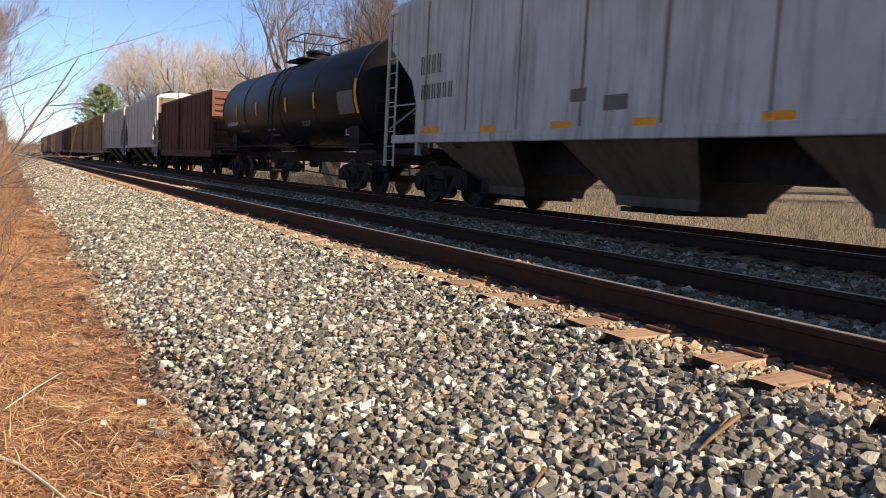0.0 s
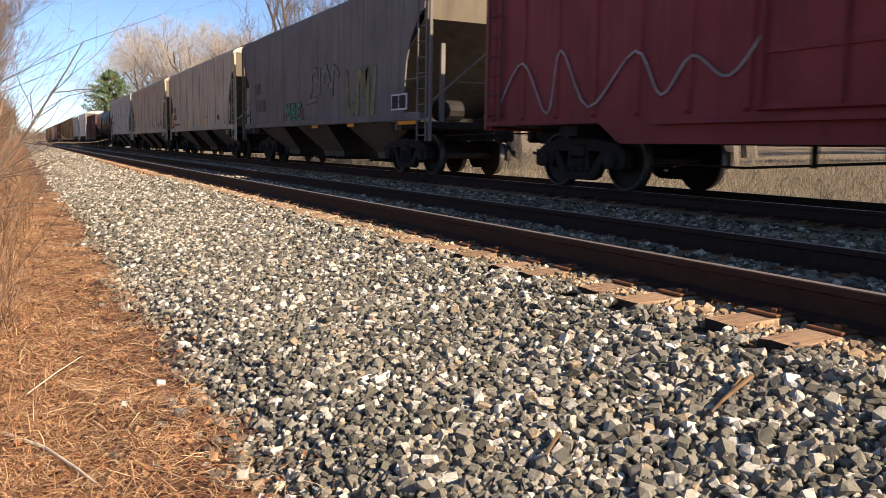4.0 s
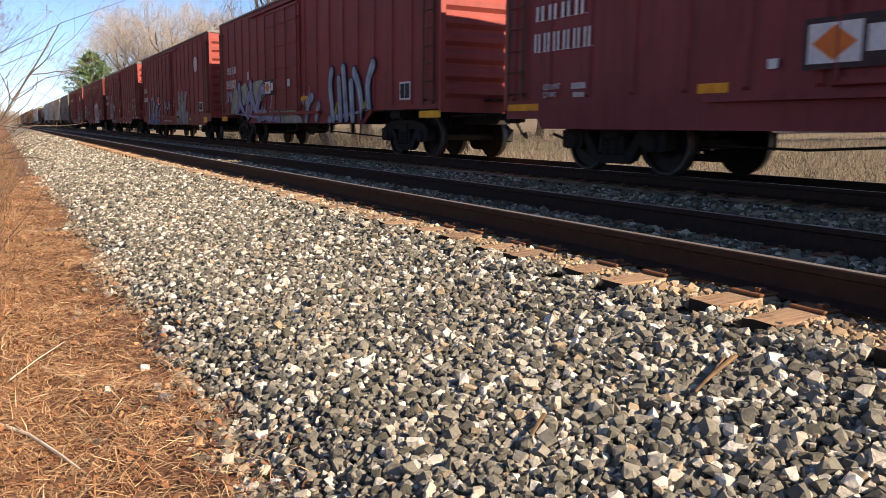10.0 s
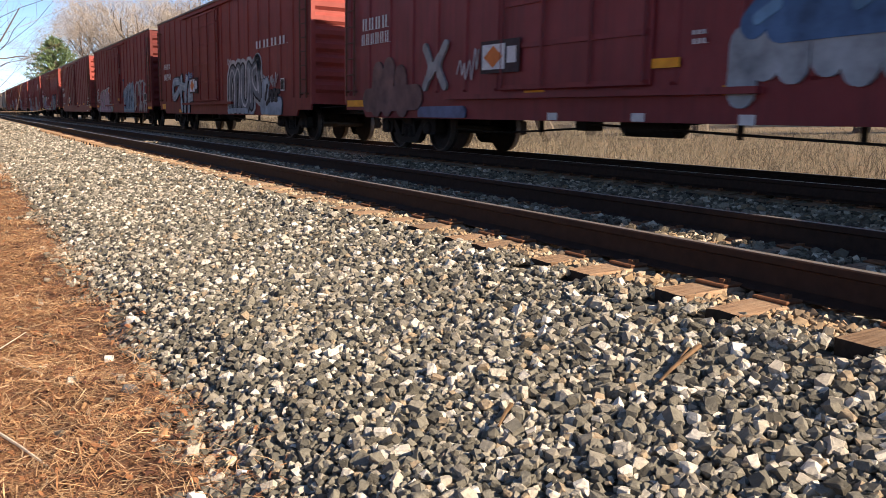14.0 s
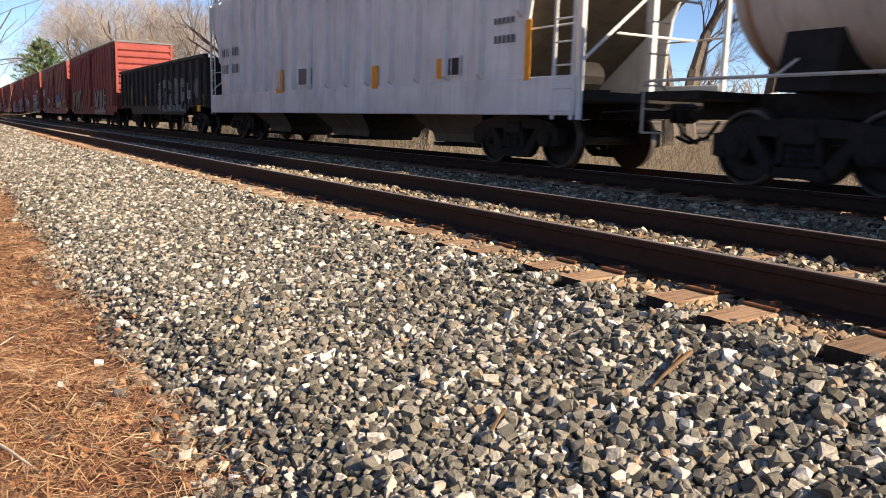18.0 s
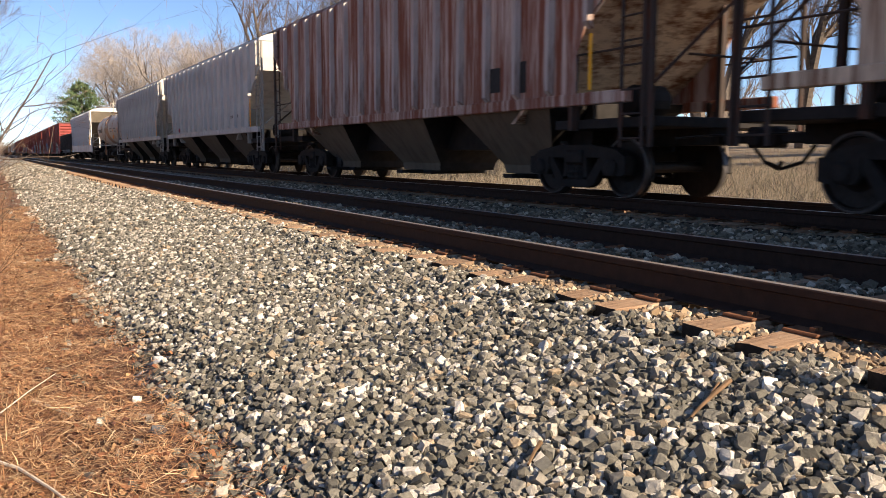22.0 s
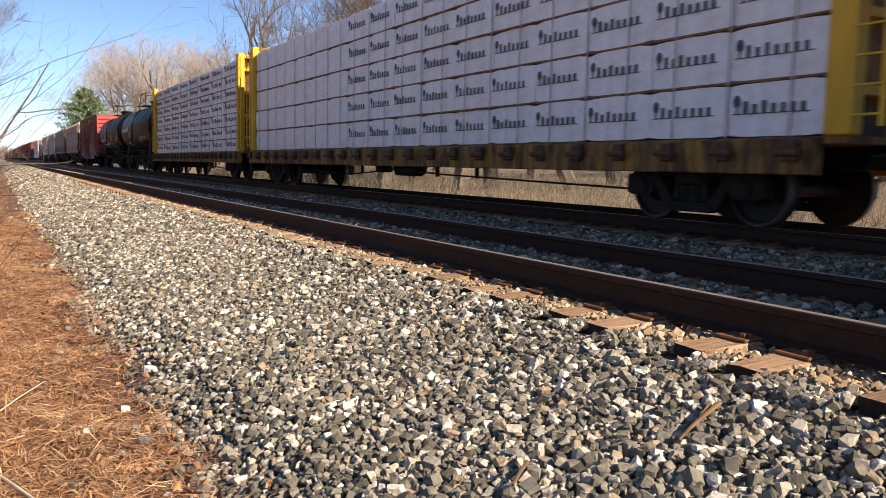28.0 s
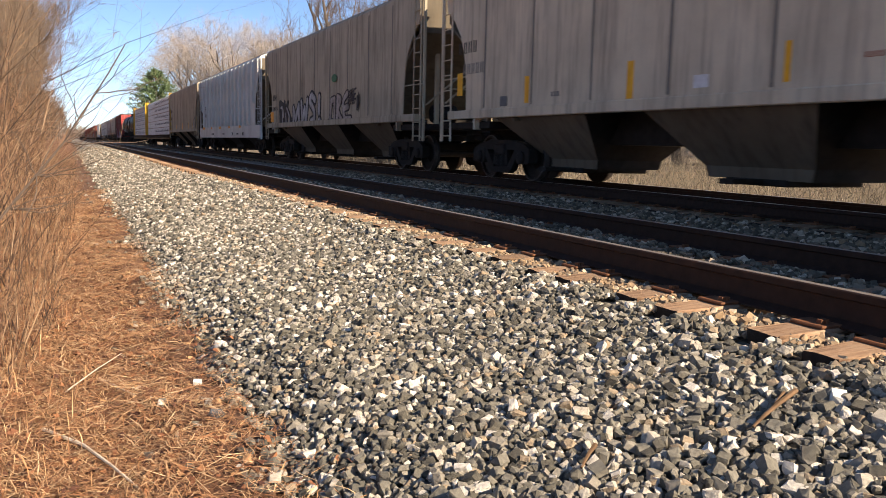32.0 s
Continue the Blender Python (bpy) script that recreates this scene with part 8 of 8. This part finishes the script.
stencil(c, d + 0.035, 6.63, 2.13, 0.50, 0.19, 2, M_WHITE)

c, d = S["tank1"], 1.3
stencil(c, tank_side(c, 2.22), 4.55, 2.07, 2.10, 0.29, 9, M_WHITE)
stencil(c, tank_side(c, 1.88), 3.94, 1.83, 2.86, 0.10, 14, M_WHITE)
stencil(c, tank_side(c, 1.70), 3.74, 1.66, 2.65, 0.08, 12, M_WHITE)
tank_band(c, 2.06, 2.05, 0.36, 0.51, M_YELLOW)
tank_band(c, -1.40, 2.09, 0.32, 0.48, M_YELLOW)
scrawl(c, tank_side(c, 2.00), 0.43, 1.69, 1.20, 0.61, (0.6, 0.6, 0.6), 23)
stencil(c, tank_side(c, 1.86), -0.91, 1.82, 0.86, 0.07, 6, M_WHITE)
stencil(c, tank_side(c, 1.67), -0.92, 1.64, 0.94, 0.07, 6, M_WHITE)
stencil(c, tank_side(c, 1.47), -0.92, 1.43, 1.19, 0.08, 8, M_WHITE)
scrawl(c, tank_side(c, 1.52), -2.34, 1.21, 2.17, 0.63, (0.62, 0.62, 0.62), 24)
scrawl(c, tank_side(c, 1.51), -2.58, 1.25, 1.83, 0.52, (0.62, 0.62, 0.62), 25)
patch(c, tank_side(c, 2.27), -3.90, 1.93, 1.16, 0.68, M_STENCILGREY, "panel", "pale hatched panel")
tank_band(c, -5.07, 1.60, 0.25, 0.93, M_YELLOW)

c, d = S["tank2"], 1.3
tank_band(c, 5.21, 1.64, 0.18, 0.76, M_YELLOW)
words(c, tank_side(c, 1.81), 4.07, 1.76, 0.08, "LD LMT", M_WHITE)
words(c, tank_side(c, 1.68), 4.01, 1.64, 0.07, "LT WT", M_WHITE)
stencil(c, tank_side(c, 1.78), 3.62, 1.74, 0.60, 0.08, 8, M_WHITE)
stencil(c, tank_side(c, 1.66), 3.65, 1.63, 0.63, 0.07, 8, M_WHITE)
stencil(c, tank_side(c, 1.84), 2.94, 1.80, 0.58, 0.09, 8, M_WHITE)
stencil(c, tank_side(c, 1.69), 2.89, 1.65, 0.57, 0.09, 8, M_WHITE)
scrawl(c, tank_side(c, 2.36), 2.40, 1.98, 1.44, 0.76, (0.62, 0.62, 0.62), 26)
scrawl(c, tank_side(c, 2.04), -1.30, 1.63, 2.39, 0.81, (0.70, 0.58, 0.50), 27)
scrawl(c, tank_side(c, 2.04), -1.46, 1.71, 2.11, 0.65, (0.70, 0.58, 0.50), 28)
stencil(c, tank_side(c, 2.59), 5.00, 2.48, 2.48, 0.24, 9, M_WHITE)
tank_band(c, 2.51, 2.50, 0.12, 0.44, M_YELLOW)

c, d = S["cgex"], 1.5
stencil(c, d, 6.90, 2.74, 0.93, 0.25, 4, M_BLACK)
stencil(c, d, 6.81, 2.18, 0.78, 0.25, 4, M_BLACK)
patch(c, d, 3.37, 1.45, 0.19, 0.33, M_YELLOW)
patch(c, d, -0.08, 1.36, 0.26, 0.48, M_YELLOW)
patch(c, d, -3.62, 1.40, 0.14, 0.48, M_YELLOW)
patch(c, d, -5.40, 1.41, 0.12, 0.48, M_YELLOW)
patch(c, d, -7.36, 1.40, 0.12, 0.89, M_YELLOW)
notice(c, d, -5.70, 1.55, 0.45, 0.31)
stencil(c, d, -2.96, 1.71, 0.54, 0.09, 6, M_STENCILGREY)
stencil(c, d, -6.48, 2.11, 0.49, 0.06, 7, M_STENCILGREY)
stencil(c, d, -6.50, 2.01, 0.48, 0.07, 7, M_STENCILGREY)

c, d = S["gbrx"], 1.525
stencil(c, d, 7.05, 2.44, 0.73, 0.22, 4, M_BLACK)
stencil(c, d, 7.05, 2.00, 0.87, 0.21, 5, M_BLACK)
patch(c, d, 7.67, 1.29, 0.85, 0.14, M_ORANGE)
patch(c, d, 4.48, 1.29, 0.42, 0.12, M_ORANGE)
patch(c, d, 1.68, 1.28, 0.51, 0.13, M_ORANGE)
patch(c, d, -1.22, 1.29, 0.46, 0.12, M_ORANGE)
patch(c, d, -4.11, 1.29, 0.46, 0.12, M_ORANGE)
stencil(c, d, 4.31, 0.96, 0.93, 0.09, 7, M_BLACK)
stencil(c, d, 0.56, 0.98, 0.61, 0.06, 6, M_BLACK)
stencil(c, d, -2.23, 0.94, 0.28, 0.14, 3, M_BLACK)
stencil(c, d, -3.41, 0.97, 0.60, 0.06, 9, M_BLACK)
stencil(c, d, -5.01, 0.92, 0.29, 0.15, 5, M_BLACK)

c, d = S["cg5"], 1.5
stencil(c, d, 7.09, 2.30, 0.82, 0.22, 4, M_BLACK)
stencil(c, d, 7.08, 1.88, 0.88, 0.16, 4, M_BLACK)
piece(c, d + 0.005, 5.85, 1.30, 1.95, 0.9, "4,8 0,96; 4,8 36,20; 0,96 30,80; 44,10 40,92; 44,50 66,90; 60,10 58,60; 66,60 96,8; 16,20 18,60", 0.24, (0.030, 0.030, 0.032), straight=True)
piece(c, d + 0.005, 5.85, 1.30, 1.95, 0.9, "24,14 26,70 12,74; 54,14 50,46; 60,70 78,40 80,12; 94,6 98,2", 0.10, (0.46, 0.45, 0.44), level=1)
piece(c, d + 0.005, 3.85, 1.27, 3.72, 0.92, "4,4 4,66; 4,66 13,24; 13,24 25,76; 25,76 26,4; 35,86 38,6; 38,6 47,62; 47,62 51,8; 51,8 57,90; 82,88 72,106 66,84 78,54 80,22 68,10; 97,96 96,42; 96,12 98,12", 0.22, (0.52, 0.51, 0.50), (0.035, 0.035, 0.038), 0.075, shine=(0.64, 0.63, 0.62))
piece(c, d + 0.005, -0.90, 1.30, 2.2, 0.80, "4,2 10,86; 10,86 26,90; 26,90 26,2; 40,96 38,2; 40,96 54,84 42,48 60,4; 84,104 66,74 72,10; 70,50 88,56; 72,10 98,10; -6,0 100,2", 0.17, (0.50, 0.42, 0.36), (0.06, 0.04, 0.04), 0.045, shine=(0.58, 0.50, 0.46))
piece(c, d + 0.005, -2.75, 1.85, 0.85, 0.40, "0,70 36,90; 18,80 14,10; 42,90 40,20; 60,95 56,20; 42,55 58,60; 94,98 72,90 70,20 92,24; 70,56 88,60", 0.05, (0.07, 0.05, 0.05), straight=True)
scrawl(c, d + 0.03, -2.88, 1.73, 0.61, 0.42, (0.10, 0.08, 0.08), 29)
scrawl(c, d + 0.03, -3.70, 1.55, 0.23, 0.57, (0.10, 0.08, 0.08), 30)
patch(c, d, -1.43, 1.22, 0.48, 0.13, M_ORANGE)
patch(c, d, 7.48, 1.45, 0.50, 0.40, M_ORANGE)
emblem(c, d + 0.03, -1.21, 2.53, 0.54, 0.25, M_GREEN)
patch(c, d, -2.10, 1.22, 0.41, 0.13, M_WHITE, "sill_patch", "pale patch on the sill")

c, d = S["caex"], 1.5
stencil(c, d, 7.68, 2.57, 0.89, 0.23, 4, M_BLACK)
stencil(c, d, 7.46, 2.14, 0.97, 0.21, 5, M_STENCILGREY)
patch(c, d, 7.73, 1.71, 0.25, 0.47, M_YELLOW)
patch(c, d, 4.87, 1.46, 0.15, 0.48, M_YELLOW)
patch(c, d, 1.85, 1.41, 0.15, 0.55, M_YELLOW)
patch(c, d, -1.11, 1.48, 0.09, 0.47, M_YELLOW)
patch(c, d, 0.41, 1.49, 0.28, 0.17, M_WHITE, "small_placard", "small white placard")
stencil(c, d, 3.96, 1.54, 0.28, 0.08, 3, M_STENCILGREY)
stencil(c, d, -2.17, 1.67, 0.26, 0.06, 4, M_RUSTMARK)
patch(c, d, 5.80, 1.43, 0.28, 0.19, M_STENCILGREY, "painted_patch", "dark square patch")


# ---- movement ----
def motions():
    for car in CARS:
        walk(car, [(0, pose(TRACK, START[car], 0)), (32, pose(TRACK, START[car] + 32 * SPEED, 0))])
    # wheels turn while their car is near; one row a thirtieth of a second
    turn = math.degrees(SPEED / 0.457 / FPS)
    for w, car, q in WHEELS:
        first = max(0, math.ceil((-14 - START[car] - q) / SPEED * FPS))
        last = min(32 * FPS, math.floor((34 - START[car] - q) / SPEED * FPS))
        if last <= first + 1:
            walk(w, [(0, w.matrix_basis.copy()), (32, w.matrix_basis.copy())])
            continue
        base = w.matrix_basis.copy()
        rows = [(k / FPS, base @ pose(0, 0, 0, -turn * (k - first))) for k in range(first, last + 1)]
        if first > 0:
            rows = [(0, base)] + rows
        if last < 32 * FPS:
            rows.append((32, rows[-1][1]))
        walk(w, rows)


motions()
